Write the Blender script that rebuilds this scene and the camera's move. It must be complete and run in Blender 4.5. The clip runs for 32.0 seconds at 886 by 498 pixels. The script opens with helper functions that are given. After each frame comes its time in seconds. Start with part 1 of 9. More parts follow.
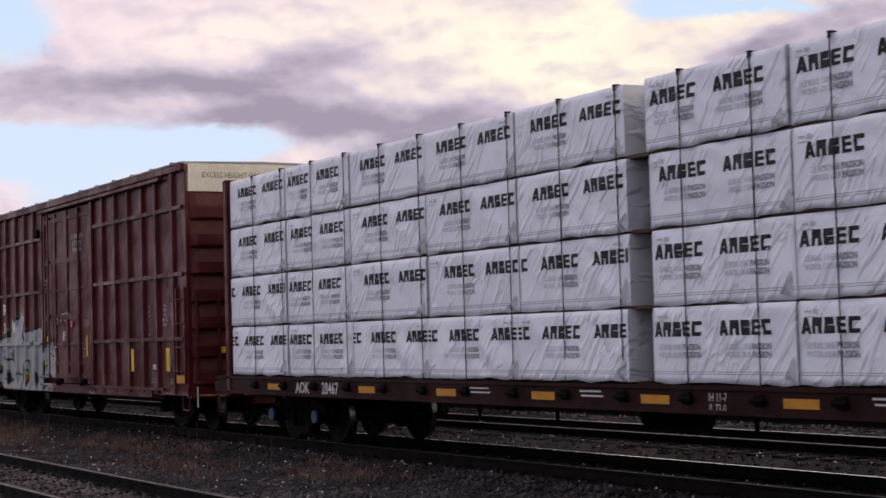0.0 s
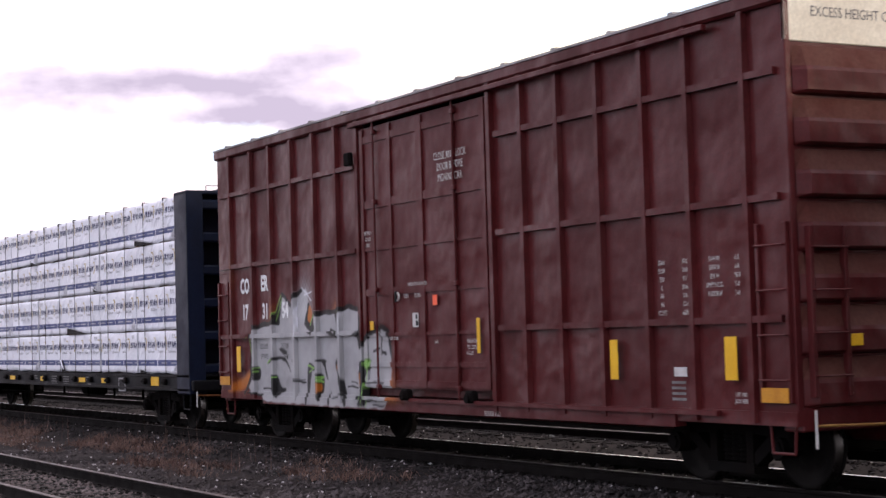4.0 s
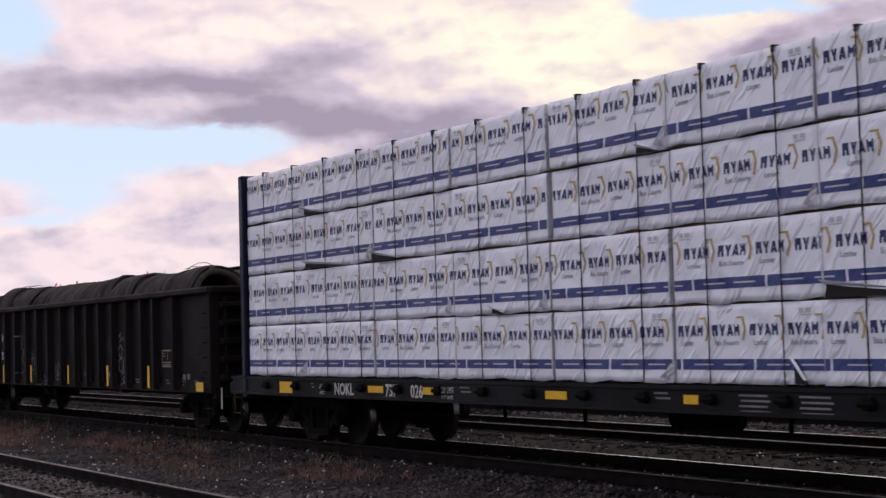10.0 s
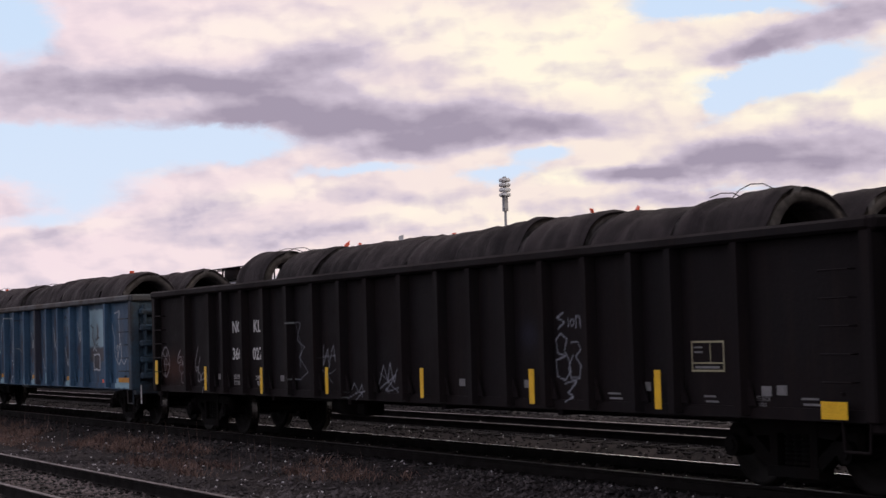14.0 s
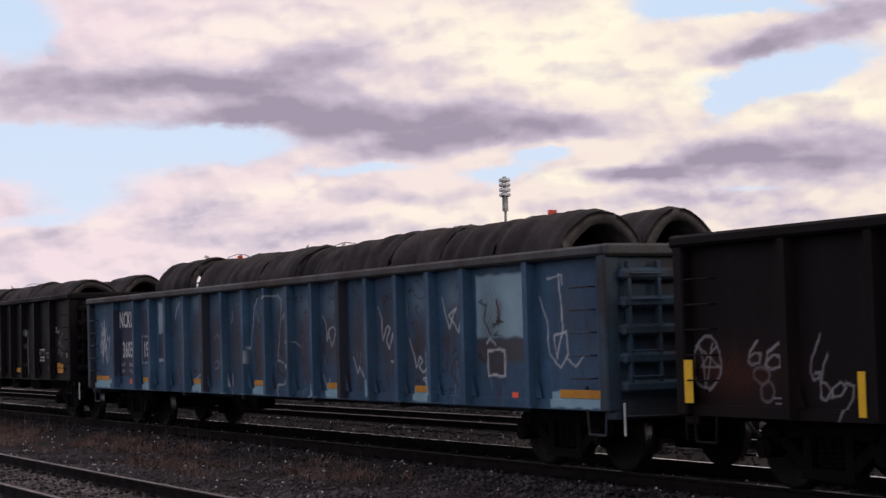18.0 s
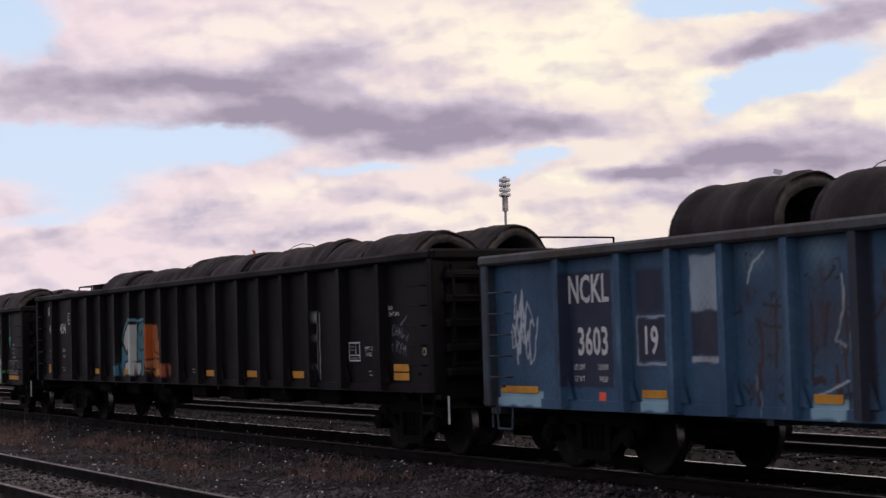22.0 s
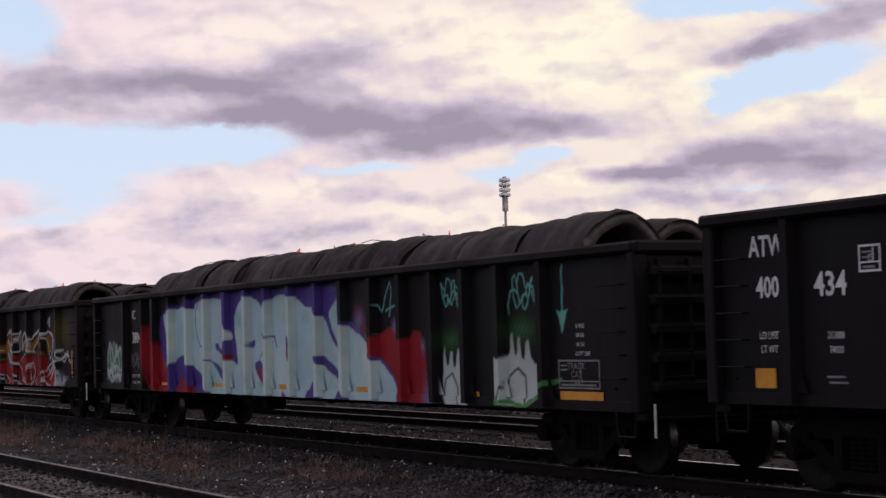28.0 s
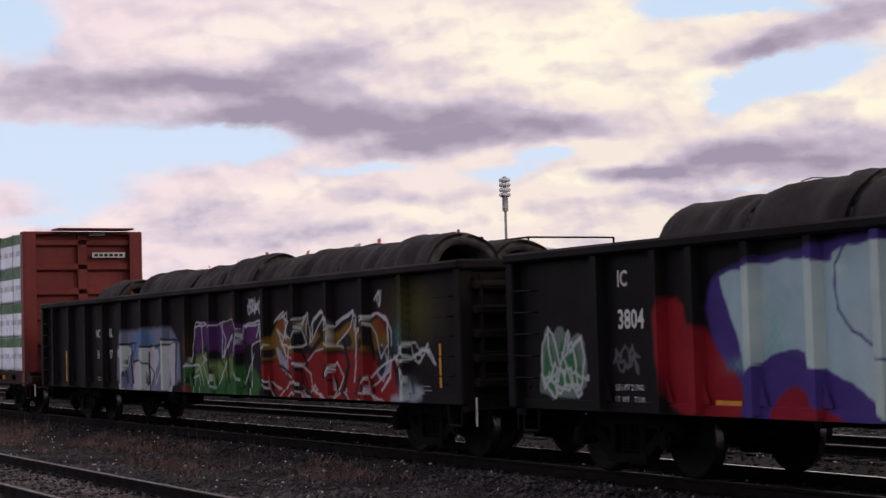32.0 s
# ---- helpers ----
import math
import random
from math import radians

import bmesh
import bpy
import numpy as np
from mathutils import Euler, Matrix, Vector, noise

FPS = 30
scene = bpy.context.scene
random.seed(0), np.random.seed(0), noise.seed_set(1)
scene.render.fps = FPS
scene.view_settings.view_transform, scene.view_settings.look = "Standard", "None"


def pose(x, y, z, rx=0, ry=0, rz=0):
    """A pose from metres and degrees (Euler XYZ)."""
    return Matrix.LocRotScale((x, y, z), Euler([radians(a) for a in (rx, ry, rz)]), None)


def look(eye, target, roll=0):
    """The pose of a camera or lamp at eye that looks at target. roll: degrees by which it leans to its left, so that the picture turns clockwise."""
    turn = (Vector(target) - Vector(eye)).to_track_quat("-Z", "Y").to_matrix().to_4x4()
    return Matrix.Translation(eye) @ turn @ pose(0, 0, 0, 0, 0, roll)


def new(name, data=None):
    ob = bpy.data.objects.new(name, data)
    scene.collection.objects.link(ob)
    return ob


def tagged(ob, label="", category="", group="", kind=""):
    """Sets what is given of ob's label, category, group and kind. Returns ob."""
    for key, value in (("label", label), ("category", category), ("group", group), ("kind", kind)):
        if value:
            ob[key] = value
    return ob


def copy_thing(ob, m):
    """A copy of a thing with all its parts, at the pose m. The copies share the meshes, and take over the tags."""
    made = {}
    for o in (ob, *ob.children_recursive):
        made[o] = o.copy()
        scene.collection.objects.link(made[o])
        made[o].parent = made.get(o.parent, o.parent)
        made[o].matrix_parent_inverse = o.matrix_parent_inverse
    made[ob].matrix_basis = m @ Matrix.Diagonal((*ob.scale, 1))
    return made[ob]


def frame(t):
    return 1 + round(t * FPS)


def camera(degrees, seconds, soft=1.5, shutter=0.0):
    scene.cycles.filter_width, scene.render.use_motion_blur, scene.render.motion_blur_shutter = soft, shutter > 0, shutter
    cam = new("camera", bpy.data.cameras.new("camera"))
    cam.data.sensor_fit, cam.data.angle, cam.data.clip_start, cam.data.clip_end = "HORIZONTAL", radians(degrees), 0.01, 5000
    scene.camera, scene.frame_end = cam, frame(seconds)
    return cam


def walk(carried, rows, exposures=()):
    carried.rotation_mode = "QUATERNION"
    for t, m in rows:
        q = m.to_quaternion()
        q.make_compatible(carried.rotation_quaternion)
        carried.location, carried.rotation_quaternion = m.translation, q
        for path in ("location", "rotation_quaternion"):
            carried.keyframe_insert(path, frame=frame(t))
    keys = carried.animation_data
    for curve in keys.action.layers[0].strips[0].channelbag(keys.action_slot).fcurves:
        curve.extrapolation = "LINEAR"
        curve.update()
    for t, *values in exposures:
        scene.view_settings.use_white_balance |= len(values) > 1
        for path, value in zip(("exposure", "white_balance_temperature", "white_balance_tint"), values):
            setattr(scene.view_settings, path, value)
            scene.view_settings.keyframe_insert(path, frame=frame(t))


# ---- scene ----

# ---- camera: stands still beside the yard tracks ----
EYE = (0.0, 0.0, 1.717)
YAW, PITCH, ROLL = 0.49866, 0.05020, -1.597     # angle off the track axis, upward tilt (radians), lean (degrees)
AHEAD = Vector((-math.cos(YAW) * math.cos(PITCH), math.sin(YAW) * math.cos(PITCH), math.sin(PITCH)))
cam = camera(28.97, 32.0, soft=1.45, shutter=0.2)
STAND = look(EYE, Vector(EYE) + AHEAD, ROLL)
walk(cam, [(0.0, STAND), (32.0, STAND)],
     exposures=[(0.0, 0.05), (1.0, 0.1), (2.0, 0.27), (3.0, 0.74), (4.5, 0.9), (6.0, 0.8), (7.0, 0.47), (8.0, 0.27), (9.5, 0.1), (12.0, 0.05), (13.0, 0.02), (15.0, -0.01), (32.0, -0.03)])

TRACK_Y = 12.667        # middle of the train's track
GROUND = -0.20


def run(t):
    """How far the train has rolled after t seconds."""
    u = t / 32.0
    return 32 * (4.33732 * u - 0.22196 * u ** 2 + 0.31371 * u ** 3 - 0.06656 * u ** 4 - 0.03546 * u ** 5)


# ---- node helpers ----
def node(tree, kind, **values):
    n = tree.nodes.new("ShaderNode" + kind)
    for key, value in values.items():
        if key.startswith("i_"):
            n.inputs[int(key[2:])].default_value = value
        else:
            setattr(n, key, value)
    return n


def math_node(tree, op, a, b=None, c=None, clamp=False):
    n = tree.nodes.new("ShaderNodeMath")
    n.operation, n.use_clamp = op, clamp
    for i, v in enumerate((a, b, c)):
        if v is None:
            continue
        if isinstance(v, (int, float)):
            n.inputs[i].default_value = v
        else:
            tree.links.new(v, n.inputs[i])
    return n.outputs[0]


def vec_node(tree, op, a, b=None):
    n = tree.nodes.new("ShaderNodeVectorMath")
    n.operation = op
    for i, v in enumerate((a, b)):
        if v is None:
            continue
        if isinstance(v, (tuple, list, Vector)):
            n.inputs[i].default_value = tuple(v)
        else:
            tree.links.new(v, n.inputs[i])
    return n.outputs["Value"] if op in ("DOT_PRODUCT", "LENGTH") else n.outputs["Vector"]


def noise_node(tree, vec, scale, detail=4.0, rough=0.55, distort=0.0, color=False):
    n = tree.nodes.new("ShaderNodeTexNoise")
    n.inputs["Scale"].default_value, n.inputs["Detail"].default_value = scale, detail
    n.inputs["Roughness"].default_value, n.inputs["Distortion"].default_value = rough, distort
    tree.links.new(vec, n.inputs["Vector"])
    return n.outputs["Color" if color else "Fac"]


def span(tree, value, a, b, lo=0.0, hi=1.0, smooth=True):
    n = tree.nodes.new("ShaderNodeMapRange")
    n.interpolation_type = "SMOOTHSTEP" if smooth else "LINEAR"
    tree.links.new(value, n.inputs[0])
    for i, v in enumerate((a, b, lo, hi)):
        n.inputs[1 + i].default_value = v
    return n.outputs[0]


def blend(tree, fac, a, b, mode="MIX"):
    n = tree.nodes.new("ShaderNodeMix")
    n.data_type, n.blend_type = "RGBA", mode
    for i, v in ((0, fac), (6, a), (7, b)):
        if isinstance(v, (int, float)):
            n.inputs[i].default_value = v
        elif isinstance(v, (tuple, list)):
            n.inputs[i].default_value = (*v[:3], 1)
        else:
            tree.links.new(v, n.inputs[i])
    return n.outputs[2]


# ---- sky: broken evening cloud over a pale blue ----
FLAT = Vector((-math.cos(YAW), math.sin(YAW), 0))
SIDE = FLAT.cross(Vector((0, 0, 1)))
# azimuth, elevation, half-widths (degrees), slope, amount
CLEAR = [(-13.9, 10.39, 1.6, 1.51, 0.01, 0.8), (-11, 6.44, 6.2, 1.04, 0.01, 1), (-14.5, 6.31, 2.8, 1.32, -0, 0.7), (-11.8, 4.92, 2.3, 1.04, -0.01, 0.7), (-7.1, 6.59, 2.5, 0.64, -0.02, 0.7), (11.9, 8.37, 3.8, 0.87, 0.16, 1.1), (9.6, 7.7, 1, 0.85, 0.72, 0.9), (8.3, 10.59, 2.3, 0.57, -0.06, 1), (11.6, 10.5, 2.5, 0.34, -0.07, 0.7), (3.4, 6.03, 1.3, 0.34, 0.06, 0.8), (2, 5.42, 1.6, 0.38, 0.12, 0.85), (-2.7, 5.6, 2.8, 0.26, -0, 0.6), (10.1, 4.62, 2.1, 0.21, -0.04, 0.4), (-13.4, 4.1, 2.3, 0.38, -0.01, 0.4)]
DARK_HIGH = [(-9, 8.65, 5.3, 0.68, -0.04, 1.15), (-4.1, 9.23, 3.2, 0.83, 0.25, 0.95), (-12.5, 7.99, 3.2, 1.21, 0, 0.75), (-5.8, 7.45, 4.3, 0.79, 0.01, 1.2), (-5.6, 8.06, 7.9, 1.32, -0.02, 0.35), (0.4, 6.99, 5.3, 0.79, -0.03, 1.2), (-0.5, 6.38, 2.6, 0.6, 0.07, 0.9), (4.4, 6.99, 3.2, 0.6, -0.01, 0.75), (-13.3, 9.22, 1.7, 1.13, 0.01, 0.4), (-1.5, 7.83, 3.8, 0.94, -0.03, 0.3), (13, 9.76, 4.3, 0.72, 0.19, 1.1), (10.6, 9.25, 1.7, 0.53, 0.24, 0.7)]
DARK_LOW = [(12, 5.79, 5.7, 0.98, 0.08, 1.1), (13.4, 5.02, 3.8, 0.68, -0.05, 0.7), (6.2, 5.22, 2.1, 0.32, 0.01, 0.9), (8.7, 5.48, 2.8, 0.6, 0.11, 0.8), (-8.2, 4.31, 1.8, 0.72, 0.18, 0.8), (-3.1, 4.77, 0.9, 0.45, -0.02, 0.6), (-4, 3.72, 2.8, 0.42, -0.02, 0.65), (7.5, 4.35, 4.3, 0.42, -0.01, 0.6), (-7.2, 3.35, 3.2, 0.38, -0.02, 0.55), (-4.1, 6.76, 1.6, 0.57, 0.18, 0.8), (-2.6, 6.24, 2.1, 0.42, -0.02, 0.5), (-0.4, 4.7, 2.1, 0.3, 0.02, 0.4), (11.5, 3.54, 4.5, 0.45, -0.04, 0.5), (-12.9, 3.64, 2.1, 0.3, 0.09, 0.4)]
GLOW = [(2.9, 8.97, 2.8, 1.21, -0.04, 1.3), (5.4, 10.3, 1.9, 0.87, 0.05, 1.2), (0.5, 10.21, 4.2, 1.32, -0.03, 0.9), (-6.7, 10.24, 4.9, 1.06, 0.09, 0.8), (6.1, 8.51, 3.6, 1.51, -0.05, 0.8), (11.7, 7.35, 2.5, 0.68, 0.14, 1.2), (14.3, 7.08, 1.5, 0.83, 0.24, 1), (8.7, 7.93, 1.1, 0.94, -0.05, 0.8), (4.3, 5.25, 1.9, 0.38, 0.01, 1.2), (-1.8, 8.12, 1.7, 0.38, -0.03, 0.5), (-5.9, 4.88, 3.4, 0.49, 0.13, 0.9), (-0.8, 4.2, 2.8, 0.53, 0.07, 0.8), (2.2, 3.87, 2.8, 0.38, 0.07, 0.7), (9.8, 10.36, 1.5, 0.49, 0.14, 0.7), (-9.8, 5.73, 2.6, 0.3, -0.01, 0.6), (-11.8, 3.9, 3, 0.45, 0.09, 0.7)]


def field(tree, spot, blobs):
    total = None
    for a, e, ra, re, slope, amount in blobs:
        d = vec_node(tree, "SUBTRACT", spot, (a, e, 0))
        com = tree.nodes.new("ShaderNodeCombineXYZ")
        tree.links.new(math_node(tree, "MULTIPLY", vec_node(tree, "DOT_PRODUCT", d, (1, 0, 0)), 1 / ra), com.inputs[0])
        tree.links.new(vec_node(tree, "DOT_PRODUCT", d, (-slope / re, 1 / re, 0)), com.inputs[1])
        m = span(tree, vec_node(tree, "LENGTH", com.outputs[0]), 0.1, 1.3, amount, 0.0)
        total = m if total is None else math_node(tree, "ADD", total, m)
    return total


def sky_color(tree, way, clear):
    """The sky's colour in the direction way, over the clear sky's colour."""
    way = vec_node(tree, "NORMALIZE", way)
    sep = tree.nodes.new("ShaderNodeSeparateXYZ")
    tree.links.new(way, sep.inputs[0])
    az = math_node(tree, "MULTIPLY", math_node(tree, "ARCTAN2", vec_node(tree, "DOT_PRODUCT", way, SIDE), vec_node(tree, "DOT_PRODUCT", way, FLAT)), 57.2958)
    el = math_node(tree, "MULTIPLY", math_node(tree, "ARCSINE", sep.outputs[2]), 57.2958)
    com = tree.nodes.new("ShaderNodeCombineXYZ")
    tree.links.new(az, com.inputs[0])
    tree.links.new(el, com.inputs[1])
    spot = com.outputs[0]
    flat = vec_node(tree, "MULTIPLY", spot, (0.5, 1.0, 1))
    w1 = vec_node(tree, "SUBTRACT", noise_node(tree, flat, 0.45, 3, 0.5, 0, True), (0.5, 0.5, 0.5))
    w2 = vec_node(tree, "SUBTRACT", noise_node(tree, flat, 1.7, 5, 0.6, 0, True), (0.5, 0.5, 0.5))
    moved = vec_node(tree, "ADD", spot, vec_node(tree, "ADD", vec_node(tree, "MULTIPLY", w1, (1.6, 0.5, 0)), vec_node(tree, "MULTIPLY", w2, (1.4, 0.75, 0))))
    calm = vec_node(tree, "ADD", spot, vec_node(tree, "ADD", vec_node(tree, "MULTIPLY", w1, (1.2, 0.35, 0)), vec_node(tree, "MULTIPLY", w2, (0.9, 0.38, 0))))
    puffs = noise_node(tree, flat, 0.8, 6, 0.55, 0.1)
    wisps = noise_node(tree, vec_node(tree, "MULTIPLY", spot, (0.38, 1.3, 1)), 0.8, 5, 0.5, 0.25)
    # billows: lit on top, shaded below
    heap = vec_node(tree, "MULTIPLY", spot, (0.7, 1.0, 1))
    billow = math_node(tree, "SUBTRACT", noise_node(tree, heap, 1.0, 4, 0.45, 0.2), noise_node(tree, vec_node(tree, "ADD", heap, (0.1, 0.34, 0)), 1.0, 4, 0.45, 0.2))
    # cloud cover; away from the view the sky opens towards blue
    open_sky = span(tree, math_node(tree, "ABSOLUTE", az), 24.0, 60.0, 0.0, 0.40)
    gap = math_node(tree, "ADD", field(tree, moved, CLEAR), open_sky)
    cover = span(tree, math_node(tree, "SUBTRACT", math_node(tree, "ADD", math_node(tree, "MULTIPLY", puffs, 0.8), 0.48), gap), 0.15, 0.78)
    # shade of the cloud bases, light of the tops
    low_sky = span(tree, el, 3.0, 7.0, 1.0, 0.0)
    shade = math_node(tree, "ADD", math_node(tree, "ADD", field(tree, calm, DARK_HIGH), field(tree, calm, DARK_LOW)), math_node(tree, "MULTIPLY", math_node(tree, "SUBTRACT", wisps, 0.48), math_node(tree, "ADD", 1.6, math_node(tree, "MULTIPLY", low_sky, 0.6))))
    shade = math_node(tree, "SUBTRACT", shade, math_node(tree, "MULTIPLY", billow, math_node(tree, "ADD", 1.15, math_node(tree, "MULTIPLY", low_sky, 0.6))))
    shade = span(tree, shade, -0.05, 1.5, 0.0, 1.0, False)
    glow = math_node(tree, "ADD", field(tree, calm, GLOW), math_node(tree, "MULTIPLY", billow, 1.0))
    glow = span(tree, glow, -0.1, 1.35)
    warm = span(tree, az, -14.0, 9.0)
    lit = blend(tree, warm, (0.92, 0.75, 0.80), (0.95, 0.82, 0.74))
    bright = blend(tree, glow, lit, blend(tree, warm, (1.02, 0.88, 0.83), (1.06, 0.97, 0.77)))
    cloud = blend(tree, span(tree, shade, 0.0, 0.5, 0.0, 1.0, False), bright, (0.64, 0.555, 0.655))
    cloud = blend(tree, span(tree, shade, 0.45, 1.0, 0.0, 1.0, False), cloud, (0.375, 0.32, 0.415))
    full = blend(tree, cover, clear, cloud)
    haze = span(tree, el, -1.0, 3.5, 0.4, 0.0)
    return blend(tree, haze, full, (0.88, 0.82, 0.88))


SUN_WAY = Vector((0.74, 0.58, 0.34)).normalized()       # towards the sun: low, beyond the train
world = bpy.data.worlds.new("evening_sky")
scene.world = world
world.use_nodes = True
wt = world.node_tree
air = wt.nodes.new("ShaderNodeTexSky")
air.sky_type, air.sun_disc = "NISHITA", False
air.sun_elevation, air.sun_rotation = math.asin(SUN_WAY.z), math.atan2(SUN_WAY.x, SUN_WAY.y)
thin = blend(wt, 1.0, air.outputs[0], (0.10, 0.10, 0.10), "MULTIPLY")
pale = blend(wt, 0.75, thin, (0.52, 0.70, 0.95))
back = wt.nodes["Background"]
wt.links.new(sky_color(wt, wt.nodes.new("ShaderNodeTexCoord").outputs["Generated"], pale), back.inputs[0])
back.inputs[1].default_value = 1.08

sun = new("sun", bpy.data.lights.new("sun", "SUN"))
sun.data.energy, sun.data.angle, sun.data.color = 0.6, radians(14), (1.0, 0.80, 0.58)
sun.matrix_world = look(SUN_WAY * 50, (0, 0, 0))


# ---- materials ----
def surface(name, col, col2=None, rough=0.6, metal=0.0, scale=1.5, fine=30.0, bump=0.15, streak=0.0, streak_col=(0.03, 0.02, 0.015),
            painted=False, vary=0.0, spec=0.25, stretch=(1, 1, 1), buckle=0.0):
    """A worn surface: two colours mixed at a large and a fine scale, with run-down streaks, fine relief and, where asked for, sprayed paint on top."""
    m = bpy.data.materials.new(name)
    m.use_nodes = True
    t = m.node_tree
    shader = t.nodes["Principled BSDF"]
    place = vec_node(t, "MULTIPLY", t.nodes.new("ShaderNodeTexCoord").outputs["Object"], stretch)
    info = t.nodes.new("ShaderNodeObjectInfo")
    com = t.nodes.new("ShaderNodeCombineXYZ")
    t.links.new(math_node(t, "MULTIPLY", info.outputs["Random"], 37.0 if vary else 0.0), com.inputs[1])
    place = vec_node(t, "ADD", place, com.outputs[0])
    col2 = col2 or tuple(c * 0.6 for c in col)
    big = span(t, noise_node(t, place, scale, 5, 0.6, 0.3), 0.35, 0.68)
    small = span(t, noise_node(t, place, fine, 4, 0.6), 0.3, 0.7)
    c = blend(t, big, col, col2)
    c = blend(t, math_node(t, "MULTIPLY", small, 0.35), c, tuple(x * 0.55 for x in col2))
    if vary:
        f = span(t, info.outputs["Random"], 0, 1, 1 - vary, 1 + vary, False)
        grey = t.nodes.new("ShaderNodeCombineColor")
        for i in range(3):
            t.links.new(f, grey.inputs[i])
        c = blend(t, 1.0, c, grey.outputs[0], "MULTIPLY")
    if streak:
        runs = noise_node(t, vec_node(t, "MULTIPLY", place, (6.0, 6.0, 0.35)), 1.3, 5, 0.65)
        c = blend(t, math_node(t, "MULTIPLY", span(t, runs, 0.5, 0.75), streak), c, streak_col)
    r = span(t, big, 0, 1, rough - 0.08, min(1, rough + 0.1), False)
    if painted:
        a = t.nodes.new("ShaderNodeAttribute")
        a.attribute_name = "paint"
        grime = span(t, noise_node(t, place, 1.6, 6, 0.6), 0.35, 0.8, 1.0, 0.74)
        g = t.nodes.new("ShaderNodeCombineColor")
        for i in range(3):
            t.links.new(grime, g.inputs[i])
        p = blend(t, 1.0, a.outputs["Color"], g.outputs[0], "MULTIPLY")
        c = blend(t, a.outputs["Alpha"], c, p)
    t.links.new(c, shader.inputs["Base Color"])
    t.links.new(r, shader.inputs["Roughness"])
    shader.inputs["Metallic"].default_value = metal
    shader.inputs["Specular IOR Level"].default_value = spec
    if bump:
        b = t.nodes.new("ShaderNodeBump")
        b.inputs["Strength"].default_value, b.inputs["Distance"].default_value = bump, 0.02
        t.links.new(math_node(t, "ADD", math_node(t, "MULTIPLY", noise_node(t, place, fine * 0.4, 5, 0.6), 0.6), math_node(t, "MULTIPLY", small, 0.25)), b.inputs["Height"])
        t.links.new(b.outputs[0], shader.inputs["Normal"])
        if buckle:
            wide = t.nodes.new("ShaderNodeBump")
            wide.inputs["Strength"].default_value, wide.inputs["Distance"].default_value = 1.0, buckle
            t.links.new(noise_node(t, place, 1.5, 2, 0.45), wide.inputs["Height"])
            t.links.new(wide.outputs[0], b.inputs["Normal"])
    return m


OXIDE = surface("oxide_red_paint", (0.094, 0.0135, 0.0148), (0.074, 0.011, 0.012), 0.46, 0, 0.7, 25, 0.12, 0.25, (0.05, 0.015, 0.013), painted=True, spec=0.18, buckle=0.10)
OXIDE_PLAIN = surface("oxide_red_steel", (0.090, 0.0132, 0.0142), (0.069, 0.0106, 0.0115), 0.42, 0, 0.8, 25, 0.12, 0.3, (0.035, 0.012, 0.01), spec=0.18, buckle=0.10)
# oxide red with slight dust and the low sun's tan mixed into the colour
OXIDE_SUN_DUST = surface("sunlit_dusty_oxide_steel", (0.105, 0.042, 0.032), (0.08, 0.022, 0.018), 0.75, 0, 1.6, 25, 0.12, 0.3, (0.05, 0.015, 0.013), spec=0.1)
ROOF = surface("galvanised_roof", (0.32, 0.31, 0.31), (0.2, 0.18, 0.18), 0.5, 0.5, 0.8, 20, 0.1)
CREAM = surface("cream_end_paint", (0.78, 0.72, 0.60), (0.70, 0.62, 0.5), 0.5, 0, 1.5, 30, 0.08, 0.15, (0.35, 0.25, 0.18))
BLACK = surface("black_car_paint", (0.0066, 0.0056, 0.0064), (0.0098, 0.0075, 0.0078), 0.55, 0, 0.8, 22, 0.15, 0.35, (0.016, 0.011, 0.010), painted=True, spec=0.06)
BLACK_PLAIN = surface("black_car_steel", (0.0066, 0.0056, 0.0064), (0.009, 0.007, 0.0074), 0.6, 0, 1.0, 22, 0.2, 0.3, (0.016, 0.011, 0.010), spec=0.06)
BROWN = surface("weathered_brown_paint", (0.0092, 0.0071, 0.0080), (0.0126, 0.0089, 0.0092), 0.65, 0, 0.8, 22, 0.2, 0.4, (0.022, 0.014, 0.012), painted=True, spec=0.06)
BROWN_PLAIN = surface("weathered_brown_steel", (0.0092, 0.0071, 0.0080), (0.0120, 0.0087, 0.0090), 0.65, 0, 0.9, 22, 0.2, 0.4, (0.022, 0.014, 0.012), spec=0.07)
BLUE = surface("faded_blue_paint", (0.034, 0.088, 0.155), (0.023, 0.058, 0.106), 0.6, 0, 0.9, 18, 0.2, 0.5, (0.022, 0.022, 0.03), painted=True)
BLUE_PLAIN = surface("faded_blue_steel", (0.03, 0.058, 0.088), (0.034, 0.026, 0.023), 0.65, 0, 1.2, 18, 0.25, 0.6, (0.03, 0.022, 0.02))
CHORD = surface("grey_top_chord", (0.055, 0.062, 0.068), (0.05, 0.036, 0.03), 0.65, 0, 1.5, 18, 0.25, 0.3)
NAVY = surface("navy_bulkhead_paint", (0.0085, 0.013, 0.033), (0.006, 0.009, 0.022), 0.5, 0, 1.0, 20, 0.15, 0.3, (0.012, 0.011, 0.014), spec=0.14)
NIGHT = surface("dark_sill_paint", (0.0045, 0.005, 0.0075), (0.007, 0.006, 0.0065), 0.6, 0, 1.0, 20, 0.15, 0.3, (0.012, 0.01, 0.01), spec=0.12)
MAROON = surface("dark_maroon_paint", (0.033, 0.0095, 0.0085), (0.02, 0.0068, 0.0062), 0.6, 0, 1.0, 20, 0.15, 0.4, spec=0.08)
